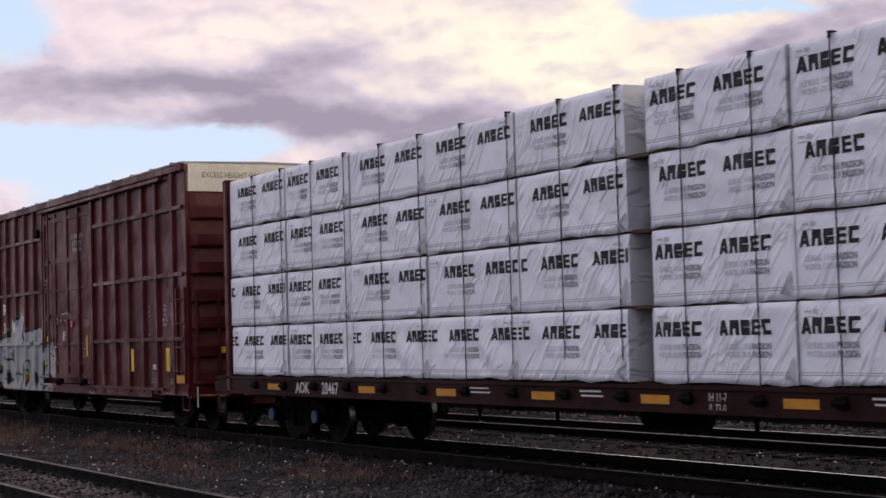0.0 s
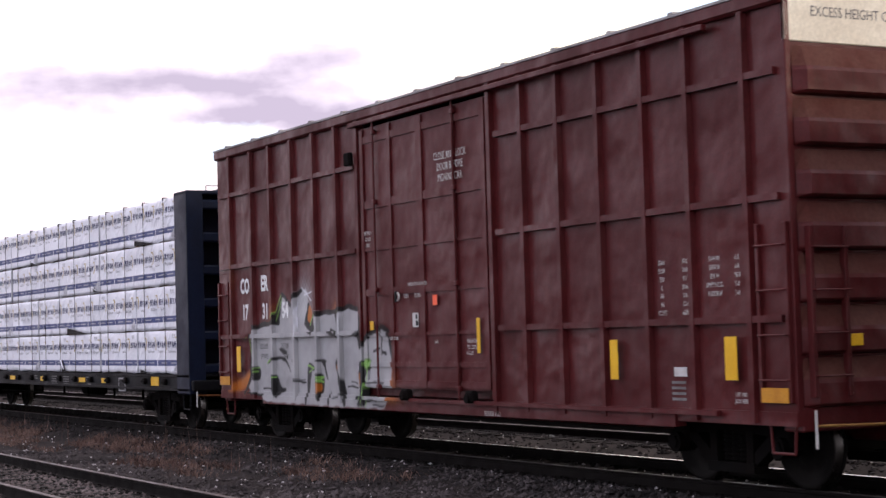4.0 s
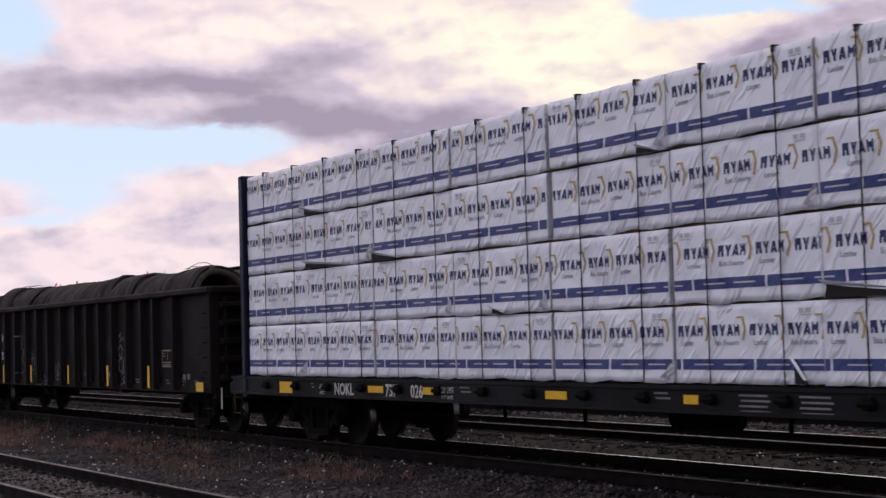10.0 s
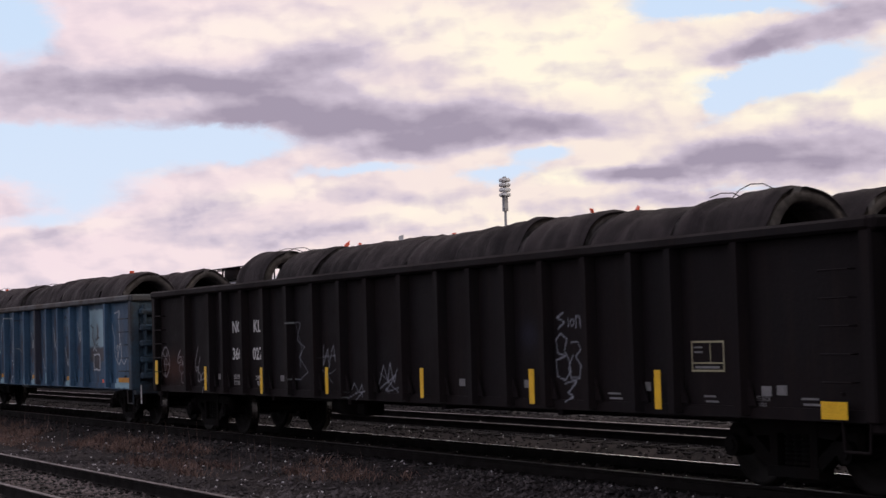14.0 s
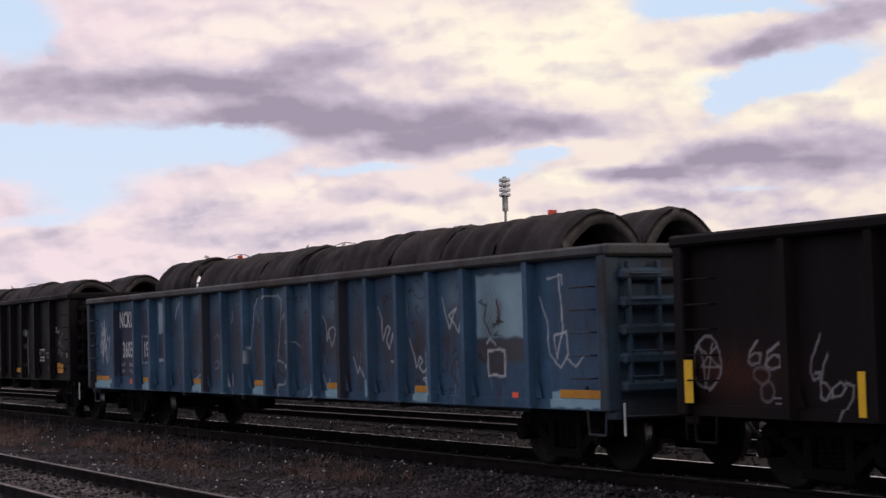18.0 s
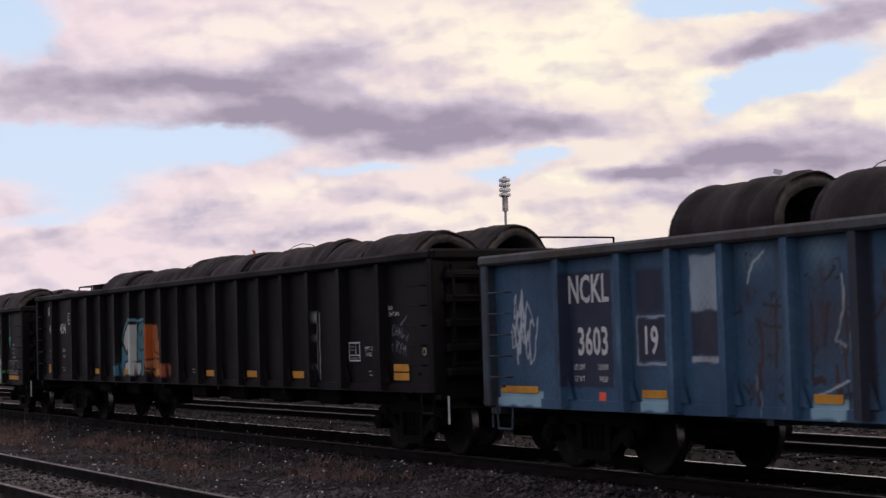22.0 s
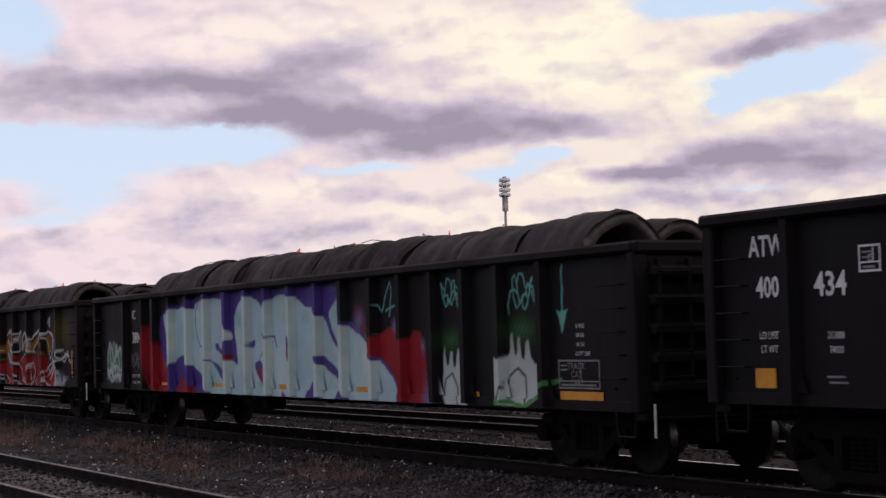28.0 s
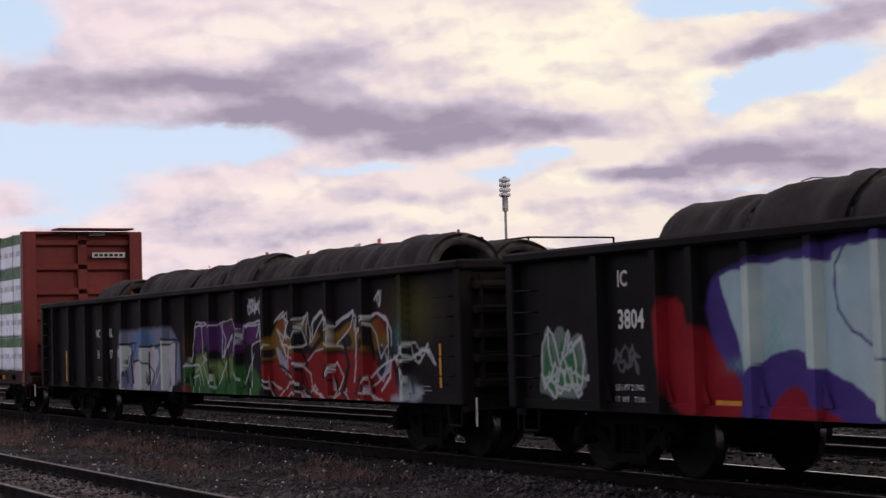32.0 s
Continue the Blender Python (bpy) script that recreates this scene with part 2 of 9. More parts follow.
SCARLET = surface("red_bulkhead_paint", (0.17, 0.022, 0.019), (0.13, 0.018, 0.016), 0.55, 0, 1.0, 20, 0.15, 0.3, (0.06, 0.015, 0.012))
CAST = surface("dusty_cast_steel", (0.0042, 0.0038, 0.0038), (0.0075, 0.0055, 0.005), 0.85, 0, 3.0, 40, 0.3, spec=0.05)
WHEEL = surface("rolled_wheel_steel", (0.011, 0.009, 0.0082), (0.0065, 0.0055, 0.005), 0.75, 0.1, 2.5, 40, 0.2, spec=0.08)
TREAD = surface("polished_tread", (0.11, 0.10, 0.09), (0.06, 0.052, 0.047), 0.3, 1.0, 4, 60, 0.05)
YELLOW = surface("yellow_reflector", (0.80, 0.47, 0.015), (0.72, 0.40, 0.012), 0.45, 0, 4, 50, 0.03)
AMBER = surface("grimy_yellow_reflector", (0.56, 0.25, 0.018), (0.44, 0.18, 0.016), 0.5, 0, 4, 50, 0.05)
ORANGE_TAG = surface("orange_tag", (0.95, 0.13, 0.05), (0.85, 0.1, 0.04), 0.5, 0, 4, 50, 0.02)
WHITE_MARK = surface("white_stencil_paint", (0.62, 0.60, 0.58), (0.5, 0.47, 0.45), 0.6, 0, 5, 60, 0.02)
PALE_MARK = surface("pale_yellow_stencil", (0.34, 0.30, 0.19), (0.26, 0.22, 0.14), 0.6, 0, 5, 60, 0.02)
GREY_MARK = surface("faded_stencil_paint", (0.20, 0.19, 0.19), (0.14, 0.13, 0.13), 0.7, 0, 5, 60, 0.02)
def wrap_material(name, col, sheen):
    """Woven plastic sheet: plain colour, soft gloss, long slanting creases."""
    m = bpy.data.materials.new(name)
    m.use_nodes = True
    t = m.node_tree
    shader = t.nodes["Principled BSDF"]
    place = t.nodes.new("ShaderNodeTexCoord").outputs["Object"]
    info = t.nodes.new("ShaderNodeObjectInfo")
    com = t.nodes.new("ShaderNodeCombineXYZ")
    t.links.new(math_node(t, "MULTIPLY", info.outputs["Random"], 53.0), com.inputs[1])
    place = vec_node(t, "ADD", place, com.outputs[0])
    turn = t.nodes.new("ShaderNodeMapping")
    turn.inputs["Rotation"].default_value = (0, radians(52), 0)
    t.links.new(place, turn.inputs[0])
    creases = noise_node(t, vec_node(t, "MULTIPLY", turn.outputs[0], (0.9, 1.0, 4.2)), 1.5, 4, 0.5, 0.8)
    soft = noise_node(t, place, 2.2, 4, 0.5, 0.3)
    dirt = span(t, noise_node(t, place, 1.1, 5, 0.6), 0.45, 0.8, 0.0, 0.22)
    c = blend(t, dirt, col, tuple(x * 0.72 for x in col))
    c = blend(t, span(t, info.outputs["Random"], 0, 1, 0.0, 0.14, False), c, tuple(x * 0.75 for x in col))
    t.links.new(c, shader.inputs["Base Color"])
    shader.inputs["Roughness"].default_value = sheen
    shader.inputs["Specular IOR Level"].default_value = 0.5
    b = t.nodes.new("ShaderNodeBump")
    b.inputs["Strength"].default_value, b.inputs["Distance"].default_value = 0.62, 0.06
    t.links.new(math_node(t, "ADD", math_node(t, "MULTIPLY", span(t, creases, 0.48, 0.68), 0.7), math_node(t, "MULTIPLY", soft, 0.6)), b.inputs["Height"])
    t.links.new(b.outputs[0], shader.inputs["Normal"])
    return m


WRAP = wrap_material("white_woven_wrap", (0.80, 0.80, 0.865), 0.38)
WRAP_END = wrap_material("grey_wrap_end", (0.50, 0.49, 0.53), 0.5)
INK_BLACK = surface("black_print", (0.0105, 0.0088, 0.0092), (0.016, 0.012, 0.0115), 0.5, 0, 6, 40, 0.05)
INK_GREY = surface("grey_print", (0.30, 0.30, 0.33), (0.24, 0.24, 0.27), 0.5, 0, 6, 40, 0.05)
INK_PALE = surface("pale_print", (0.55, 0.55, 0.59), (0.5, 0.5, 0.54), 0.5, 0, 6, 40, 0.05)
INK_NAVY = surface("navy_print", (0.032, 0.042, 0.13), (0.026, 0.034, 0.1), 0.5, 0, 6, 40, 0.05)
INK_BAND = surface("blue_band_print", (0.038, 0.055, 0.18), (0.05, 0.068, 0.2), 0.45, 0, 3, 40, 0.08)
INK_GOLD = surface("gold_print", (0.52, 0.38, 0.12), (0.46, 0.34, 0.12), 0.5, 0, 6, 40, 0.05)
INK_GREEN = surface("green_print", (0.06, 0.16, 0.05), (0.05, 0.12, 0.045), 0.5, 0, 3, 40, 0.05)
# wood brown with the stack's shade put into the colour
LUMBER_SHADE = surface("stacked_lumber_shadow", (0.10, 0.06, 0.035), (0.06, 0.035, 0.02), 0.8, 0, 3, 40, 0.2)
STRAP = surface("dark_cable", (0.018, 0.017, 0.018), None, 0.6, 0, 6, 60, 0.05)
WIRE = surface("wire_rod_coil", (0.027, 0.0205, 0.0212), (0.0155, 0.0122, 0.0128), 0.7, 0.0, 2.0, 30, 0.2, vary=0.2, spec=0.1)
WIRE_END = surface("wire_rod_coil_end", (0.075, 0.064, 0.063), (0.04, 0.034, 0.034), 0.55, 0.3, 8.0, 60, 0.4, vary=0.15)
GROUND_MAT = surface("dark_yard_dirt", (0.0235, 0.017, 0.0155), (0.013, 0.0100, 0.0097), 0.95, 0, 0.7, 22, 0.7, spec=0.15)
STONE = surface("ballast_stone", (0.105, 0.086, 0.087), (0.03, 0.0245, 0.025), 0.85, 0, 0.9, 14, 0.2, spec=0.2)
STONE_PALE = surface("pale_stone", (0.55, 0.52, 0.52), (0.4, 0.36, 0.36), 0.8, 0, 3, 20, 0.2)
TIE = surface("creosoted_tie", (0.014, 0.011, 0.01), (0.009, 0.007, 0.0065), 0.9, 0, 2, 30, 0.4, vary=0.2, stretch=(4, 0.6, 4))
RAIL_SIDE = surface("rusty_rail", (0.008, 0.006, 0.0055), (0.006, 0.0045, 0.004), 0.85, 0.0, 3, 30, 0.2, spec=0.08)
RAIL_TOP = surface("polished_rail_head", (0.62, 0.60, 0.60), (0.5, 0.47, 0.47), 0.24, 1.0, 4, 60, 0.03)
RAIL_MID = surface("worn_rail_head", (0.22, 0.20, 0.20), (0.15, 0.14, 0.14), 0.34, 0.9, 4, 60, 0.04)
RAIL_DULL = surface("dull_rail_head", (0.075, 0.063, 0.063), (0.045, 0.038, 0.036), 0.45, 0.7, 4, 60, 0.05)
GRASS = surface("dry_grass", (0.22, 0.138, 0.112), (0.08, 0.048, 0.042), 0.9, 0, 1.2, 9, 0.0, spec=0.1)
SIREN = surface("white_siren_paint", (0.72, 0.70, 0.68), (0.6, 0.56, 0.55), 0.5, 0, 1.0, 10, 0.05)
POLE = surface("grey_steel_pole", (0.30, 0.29, 0.30), (0.22, 0.21, 0.22), 0.5, 0.4, 1.0, 10, 0.05)
CAP_BLUE = surface("blue_bearing_cap", (0.03, 0.075, 0.17), (0.02, 0.05, 0.11), 0.5, 0, 6, 40, 0.05)
OCHRE = surface("ochre_rod_paint", (0.42, 0.23, 0.06), (0.28, 0.14, 0.04), 0.6, 0, 5, 40, 0.1)
RUST = surface("rust", (0.24, 0.09, 0.03), (0.12, 0.05, 0.025), 0.85, 0, 5, 40, 0.3)

TANK = surface("pale_tank_paint", (0.62, 0.60, 0.62), (0.5, 0.47, 0.48), 0.45, 0, 0.8, 14, 0.05, 0.3, (0.2, 0.15, 0.12))
# shade inside the tears of the wrap, as a near-black colour
TORN_SHADE = surface("torn_wrap_shadow", (0.014, 0.012, 0.013), (0.02, 0.016, 0.015), 0.8, 0, 3, 30, 0.2)
STONE_GREY = surface("far_gravel", (0.12, 0.104, 0.1), (0.06, 0.051, 0.05), 0.9, 0, 0.7, 10, 0.2, spec=0.2)
WHITE_FRESH = surface("fresh_white_stencil", (0.8, 0.8, 0.8), (0.74, 0.74, 0.74), 0.5, 0, 5, 60, 0.02)
STONE_WARM = surface("dusty_near_gravel", (0.2, 0.16, 0.157), (0.075, 0.058, 0.057), 0.9, 0, 0.8, 12, 0.2, spec=0.2)
# darker than the other stone fields
STONE_DARK = surface("dark_track_ballast", (0.037, 0.030, 0.031), (0.013, 0.011, 0.0115), 0.85, 0, 0.9, 14, 0.2, spec=0.2)


# ---- mesh tools ----
def box(bm, x0, x1, y0, y1, z0, z1, bev=0.0):
    """A box, its edges chamfered by bev."""
    lo, hi = (x0, y0, z0), (x1, y1, z1)
    if bev <= 0:
        v = [bm.verts.new((x, y, z)) for x in (x0, x1) for y in (y0, y1) for z in (z0, z1)]
        for q in ((0, 1, 3, 2), (4, 6, 7, 5), (0, 4, 5, 1), (2, 3, 7, 6), (0, 2, 6, 4), (1, 5, 7, 3)):
            bm.faces.new([v[i] for i in q])
        return
    bev = min(bev, *(0.45 * (b - a) for a, b in zip(lo, hi)))
    c = {}
    for i in range(2):
        for j in range(2):
            for k in range(2):
                p, s = [(lo, hi)[n][a] for a, n in enumerate((i, j, k))], [(1, -1)[n] * bev for n in (i, j, k)]
                for a in range(3):      # a: the axis whose face this corner point lies on
                    q = [p[b] + (0 if b == a else s[b]) for b in range(3)]
                    c[i, j, k, a] = bm.verts.new(q)
    for a in range(3):
        b, d = [n for n in range(3) if n != a]
        for side in range(2):
            ring = []
            for u, w in ((0, 0), (1, 0), (1, 1), (0, 1)):
                n = [0, 0, 0]
                n[a], n[b], n[d] = side, u, w
                ring.append(c[(*n, a)])
            bm.faces.new(ring)
        for u in range(2):
            for w in range(2):          # the edge along axis a
                n0, n1 = [0, 0, 0], [0, 0, 0]
                n0[b], n0[d], n1[b], n1[d], n1[a] = u, w, u, w, 1
                bm.faces.new([c[(*n0, b)], c[(*n1, b)], c[(*n1, d)], c[(*n0, d)]])
    for i in range(2):
        for j in range(2):
            for k in range(2):
                bm.faces.new([c[i, j, k, a] for a in range(3)])


def cyl(bm, p0, p1, r, seg=12, r1=None, caps=True):
    p0, p1 = Vector(p0), Vector(p1)
    q = (p1 - p0).to_track_quat("Z", "Y")
    r1 = r if r1 is None else r1
    a = [bm.verts.new(p0 + q @ Vector((r * math.cos(2 * math.pi * i / seg), r * math.sin(2 * math.pi * i / seg), 0))) for i in range(seg)]
    b = [bm.verts.new(p1 + q @ Vector((r1 * math.cos(2 * math.pi * i / seg), r1 * math.sin(2 * math.pi * i / seg), 0))) for i in range(seg)]
    for i in range(seg):
        bm.faces.new((a[i], a[(i + 1) % seg], b[(i + 1) % seg], b[i]))
    if caps:
        bm.faces.new(a[::-1])
        bm.faces.new(b)


def pipe(bm, points, r, seg=6):
    for p, q in zip(points, points[1:]):
        cyl(bm, p, q, r, seg)


def beam(bm, p0, p1, w, h):
    """A bar of width w (across y) and height h between two points in a plane of constant y."""
    p0, p1 = Vector(p0), Vector(p1)
    d = (p1 - p0).normalized()
    n, s = Vector((-d.z, 0, d.x)) * h / 2, Vector((0, w / 2, 0))
    v = [bm.verts.new(p + a * n + b * s) for p in (p0, p1) for a in (-1, 1) for b in (-1, 1)]
    for q in ((0, 1, 3, 2), (4, 6, 7, 5), (0, 4, 5, 1), (2, 3, 7, 6), (0, 2, 6, 4), (1, 5, 7, 3)):
        bm.faces.new([v[i] for i in q])


def lathe(bm, profile, seg=28, axis="y"):
    """Turns a profile of (along the axis, radius) round the axis."""
    rings = []
    for u, r in profile:
        ring = []
        for i in range(seg):
            a = 2 * math.pi * i / seg
            p = (u, r * math.cos(a), r * math.sin(a)) if axis == "x" else (r * math.cos(a), u, r * math.sin(a)) if axis == "y" else (r * math.cos(a), r * math.sin(a), u)
            ring.append(bm.verts.new(p))
        rings.append(ring)
    for a, b in zip(rings, rings[1:]):
        for i in range(seg):
            bm.faces.new((a[i], a[(i + 1) % seg], b[(i + 1) % seg], b[i]))
    return rings


def mesh_of(name, bm, material, smooth=False):
    bmesh.ops.recalc_face_normals(bm, faces=bm.faces)
    me = bpy.data.meshes.new(name)
    bm.to_mesh(me)
    bm.free()
    me.materials.append(material)
    if smooth:
        me.shade_auto_smooth(radians(40)) if hasattr(me, "shade_auto_smooth") else me.polygons.foreach_set("use_smooth", [True] * len(me.polygons))
    return me


def attach(name, me, parent, label="", at=None):
    ob = new(name, me)
    ob.parent = parent
    if at is not None:
        ob.matrix_basis = at
    return tagged(ob, label)


def part(name, bm, material, parent, label="", smooth=False, at=None):
    return attach(name, mesh_of(name, bm, material, smooth), parent, label, at)


def one_box(name, parent, material, x0, x1, y0, y1, z0, z1, bev=0.008, label=""):
    bm = bmesh.new()
    box(bm, x0, x1, y0, y1, z0, z1, bev)
    return part(name, bm, material, parent, label)


def thing(name, label, category, group="", kind="", at=None):
    ob = new(name)
    ob.empty_display_size = 0.5
    if at is not None:
        ob.matrix_basis = at
    return tagged(ob, label, category, group, kind)


def plate(name, parent, material, x0, x1, z0, z1, y0, y1, paint=None, step=0.03, taper=0.0, label=""):
    """A steel plate or post whose face looks towards -y at y0, its back at y1, wider at the back by taper. paint(X, Z) gives sprayed colours and cover."""
    nx, nz = (max(1, round((x1 - x0) / step)), max(1, round((z1 - z0) / step))) if paint else (1, 1)
    gx, gz = np.meshgrid(np.linspace(x0, x1, nx + 1), np.linspace(z0, z1, nz + 1), indexing="ij")
    front = np.stack([gx, np.full_like(gx, y0), gz], -1).reshape(-1, 3)
    idx = np.arange((nx + 1) * (nz + 1)).reshape(nx + 1, nz + 1)
    faces = np.stack([idx[:-1, :-1], idx[1:, :-1], idx[1:, 1:], idx[:-1, 1:]], -1).reshape(-1, 4).tolist()
    rim = list(idx[:, 0]) + list(idx[-1, 1:]) + list(idx[-2::-1, -1]) + list(idx[0, -2:0:-1])
    back = front[rim].copy()
    back[:, 1] = y1
    back[:, 0] += np.where(back[:, 0] < (x0 + x1) / 2, -taper, taper) if taper else 0
    n0, k = len(front), len(rim)
    for i in range(k):
        j = (i + 1) % k
        faces.append([int(rim[j]), int(rim[i]), n0 + i, n0 + j])
    faces.append([n0 + i for i in range(k)][::-1])
    pts = np.vstack([front, back])
    me = bpy.data.meshes.new(name)
    me.from_pydata(pts.tolist(), [], faces)
    me.materials.append(material)
    if paint:
        c = paint(pts[:, 0], pts[:, 2])
        me.color_attributes.new("paint", "FLOAT_COLOR", "POINT").data.foreach_set("color", c.astype(np.float32).ravel())
    return attach(name, me, parent, label)


def letters(text, size, wide=1.0, bold=0.0):
    """A flat mesh of a text, facing -y, its middle at the origin."""
    cu = bpy.data.curves.new("letters", "FONT")
    cu.body, cu.size, cu.align_x, cu.align_y, cu.offset = text, size, "CENTER", "CENTER", bold
    cu.resolution_u = 2
    ob = bpy.data.objects.new("letters", cu)
    me = bpy.data.meshes.new_from_object(ob)
    bpy.data.objects.remove(ob)
    bpy.data.curves.remove(cu)
    me.transform(Matrix(((wide, 0, 0, 0), (0, 0, 1, 0), (0, 1, 0, 0), (0, 0, 0, 1))))
    return me


def stencil(text, x, y, z, size, parent, material, wide=0.75, bold=0.006, name="stencil"):
    me = letters(text, size, wide, (bold if size > 0.15 else 0.0) * size / 0.3)
    me.materials.clear()
    me.materials.append(material)
    return attach(name, me, parent, at=Matrix.Translation((x, y, z)))


def bars(rows, parent, material, y, name="small_print"):
    """Plain bars for print too small to read: rows of (x0, x1, z0, z1)."""
    bm = bmesh.new()
    for x0, x1, z0, z1 in rows:
        bm.faces.new([bm.verts.new((a, y, b)) for a, b in ((x0, z0), (x1, z0), (x1, z1), (x0, z1))])
    return part(name, bm, material, parent)


ROLLING = []        # things that roll with the train: object, place on the train
TURNING = []        # wheelsets: object, place in the truck, first angle


def rolling(ob, x, y=0.0, z=0.0, rx=0, ry=0, rz=0):
    ROLLING.append((ob, x, y, z, rx, ry, rz))
    ob.matrix_basis = pose(x, TRACK_Y + y, z, rx, ry, rz)
    return ob


# ---- ground and tracks ----
def make_ground():
    xs = np.concatenate([[-4900, -900, -300, -150, -90], np.arange(-70, 14.1, 0.35), [40, 120, 500, 4900]])
    ys = np.concatenate([[-4900, -400, -60, -15], np.arange(-4, 27.1, 0.35), [40, 90, 300, 1200, 4900]])
    gx, gy = np.meshgrid(xs, ys, indexing="ij")
    rough = np.array([noise.fractal(Vector((a * 0.7, b * 0.7, 3.0)), 0.9, 2.1, 4) for a, b in zip(gx.ravel(), gy.ravel())]).reshape(gx.shape)
    bed = sum(np.exp(-np.clip(np.abs(gy - y) - 1.25, 0, None) ** 2 / 0.18) for y in TRACKS)
    gz = GROUND - 0.13 + 0.15 * np.clip(bed, 0, 1) + np.where((np.abs(gx) < 80) & (np.abs(gy) < 30), 0.035 * rough, 0)
    me = bpy.data.meshes.new("ground")
    idx = np.arange(gx.size).reshape(gx.shape)
    faces = np.stack([idx[:-1, :-1], idx[1:, :-1], idx[1:, 1:], idx[:-1, 1:]], -1).reshape(-1, 4)
    me.from_pydata(np.stack([gx, gy, gz], -1).reshape(-1, 3).tolist(), [], faces.tolist())
    me.materials.append(GROUND_MAT)
    me.polygons.foreach_set("use_smooth", [True] * len(me.polygons))
    tagged(new("ground", me), "dark cindery yard ground between the tracks", "ground", kind="structure")


TRACKS = (6.217, TRACK_Y, 17.385, 22.1)


def rail_mesh(name, x0, x1, top):
    bm = bmesh.new()
    prof = [(-0.07, -0.17), (-0.07, -0.155), (-0.012, -0.135), (-0.012, -0.045), (-0.036, -0.035), (-0.036, -0.006), (-0.028, 0.0),
            (0.028, 0.0), (0.036, -0.006), (0.036, -0.035), (0.012, -0.045), (0.012, -0.135), (0.07, -0.155), (0.07, -0.17)]
    a, b = [bm.verts.new((x0, y, z)) for y, z in prof], [bm.verts.new((x1, y, z)) for y, z in prof]
    n = len(prof)
    for i in range(n):
        f = bm.faces.new((a[i], b[i], b[(i + 1) % n], a[(i + 1) % n]))
        f.material_index = 1 if i in (5, 6, 7) else 0
    bm.faces.new(a)
    bm.faces.new(b[::-1])
    me = mesh_of(name, bm, RAIL_SIDE)
    me.materials.append(top)
    return me


def make_tracks():
    bm = bmesh.new()
    box(bm, -0.115, 0.115, -1.28, 1.28, -0.33, -0.155, 0.012)
    tie = mesh_of("tie", bm, TIE)
    bm = bmesh.new()
    box(bm, -0.09, 0.09, -0.17, 0.17, -0.165, -0.148, 0.004)
    for sx in (-0.05, 0.05):
        for sy in (-0.1, 0.1):
            box(bm, sx - 0.012, sx + 0.012, sy - 0.014, sy + 0.014, -0.15, -0.128, 0.003)
    base = mesh_of("tie_plate", bm, RAIL_SIDE)
    for y, top, label, x0, x1 in ((TRACKS[0], RAIL_DULL, "near siding track with dull rails in dark ballast", -38, 3),
                                  (TRACKS[1], RAIL_TOP, "main yard track with polished rail heads", -64, 5),
                                  (TRACKS[2], RAIL_MID, "far yard track with worn rail heads", -64, -2),
                                  (TRACKS[3], RAIL_DULL, "storage track under parked tank cars", -64, -18)):
        track = thing("railway_track", label, "railway track", "yard tracks", "structure", Matrix.Translation((0, y, 0)))
        for s in (-0.7535, 0.7535):
            # near rails get the dark head: the train's dark reflection as a colour
            head = RAIL_DULL if s < 0 else top
            attach("rail", rail_mesh("rail", -900, 400, head), track, at=Matrix.Translation((0, s, 0)))
        x = x0
        while x < x1:
            at = pose(x + random.uniform(-0.03, 0.03), random.uniform(-0.04, 0.04), 0, 0, 0, random.uniform(-1.2, 1.2))
            attach("tie", tie, track, at=at)
            if y < TRACKS[2]:
                for s in (-0.7535, 0.7535):
                    attach("tie_plate", base, track, at=Matrix.Translation((at.translation.x, s, 0)))
            x += 0.54


def stone_field(name, label, material, count, spots, size):
    """Many small broken stones in one mesh. spots(n) gives their places."""
    rng = np.random.default_rng(5)
    p = spots(rng, count)
    n = len(p)
    unit = np.array([(1, 0, 0), (-1, 0, 0), (0, 1, 0), (0, -1, 0), (0, 0, 1), (0, 0, -1)], float)
    tri = np.array([(0, 2, 4), (2, 1, 4), (1, 3, 4), (3, 0, 4), (2, 0, 5), (1, 2, 5), (3, 1, 5), (0, 3, 5)])
    s = size[0] + (size[1] - size[0]) * rng.random((n, 1, 1)) ** 2
    v = unit[None] * s * rng.uniform(0.6, 1.15, (n, 6, 1)) + rng.normal(0, 0.16, (n, 6, 3)) * s
    a = rng.uniform(0, 6.28, n)
    c, d = np.cos(a)[:, None], np.sin(a)[:, None]
    v = np.stack([v[..., 0] * c - v[..., 1] * d, v[..., 0] * d + v[..., 1] * c, v[..., 2] * 0.75], -1) + p[:, None]
    f = tri[None] + 6 * np.arange(n)[:, None, None]
    me = bpy.data.meshes.new(name)
    me.from_pydata(v.reshape(-1, 3).tolist(), [], f.reshape(-1, 3).tolist())
    me.materials.append(material)
    return tagged(new(name, me), label, "ballast", kind="stuff")


def shoulder(y):
    bed = sum(np.exp(-np.clip(np.abs(y - t) - 1.25, 0, None) ** 2 / 0.18) for t in TRACKS)
    return GROUND - 0.13 + 0.15 * np.clip(bed, 0, 1)


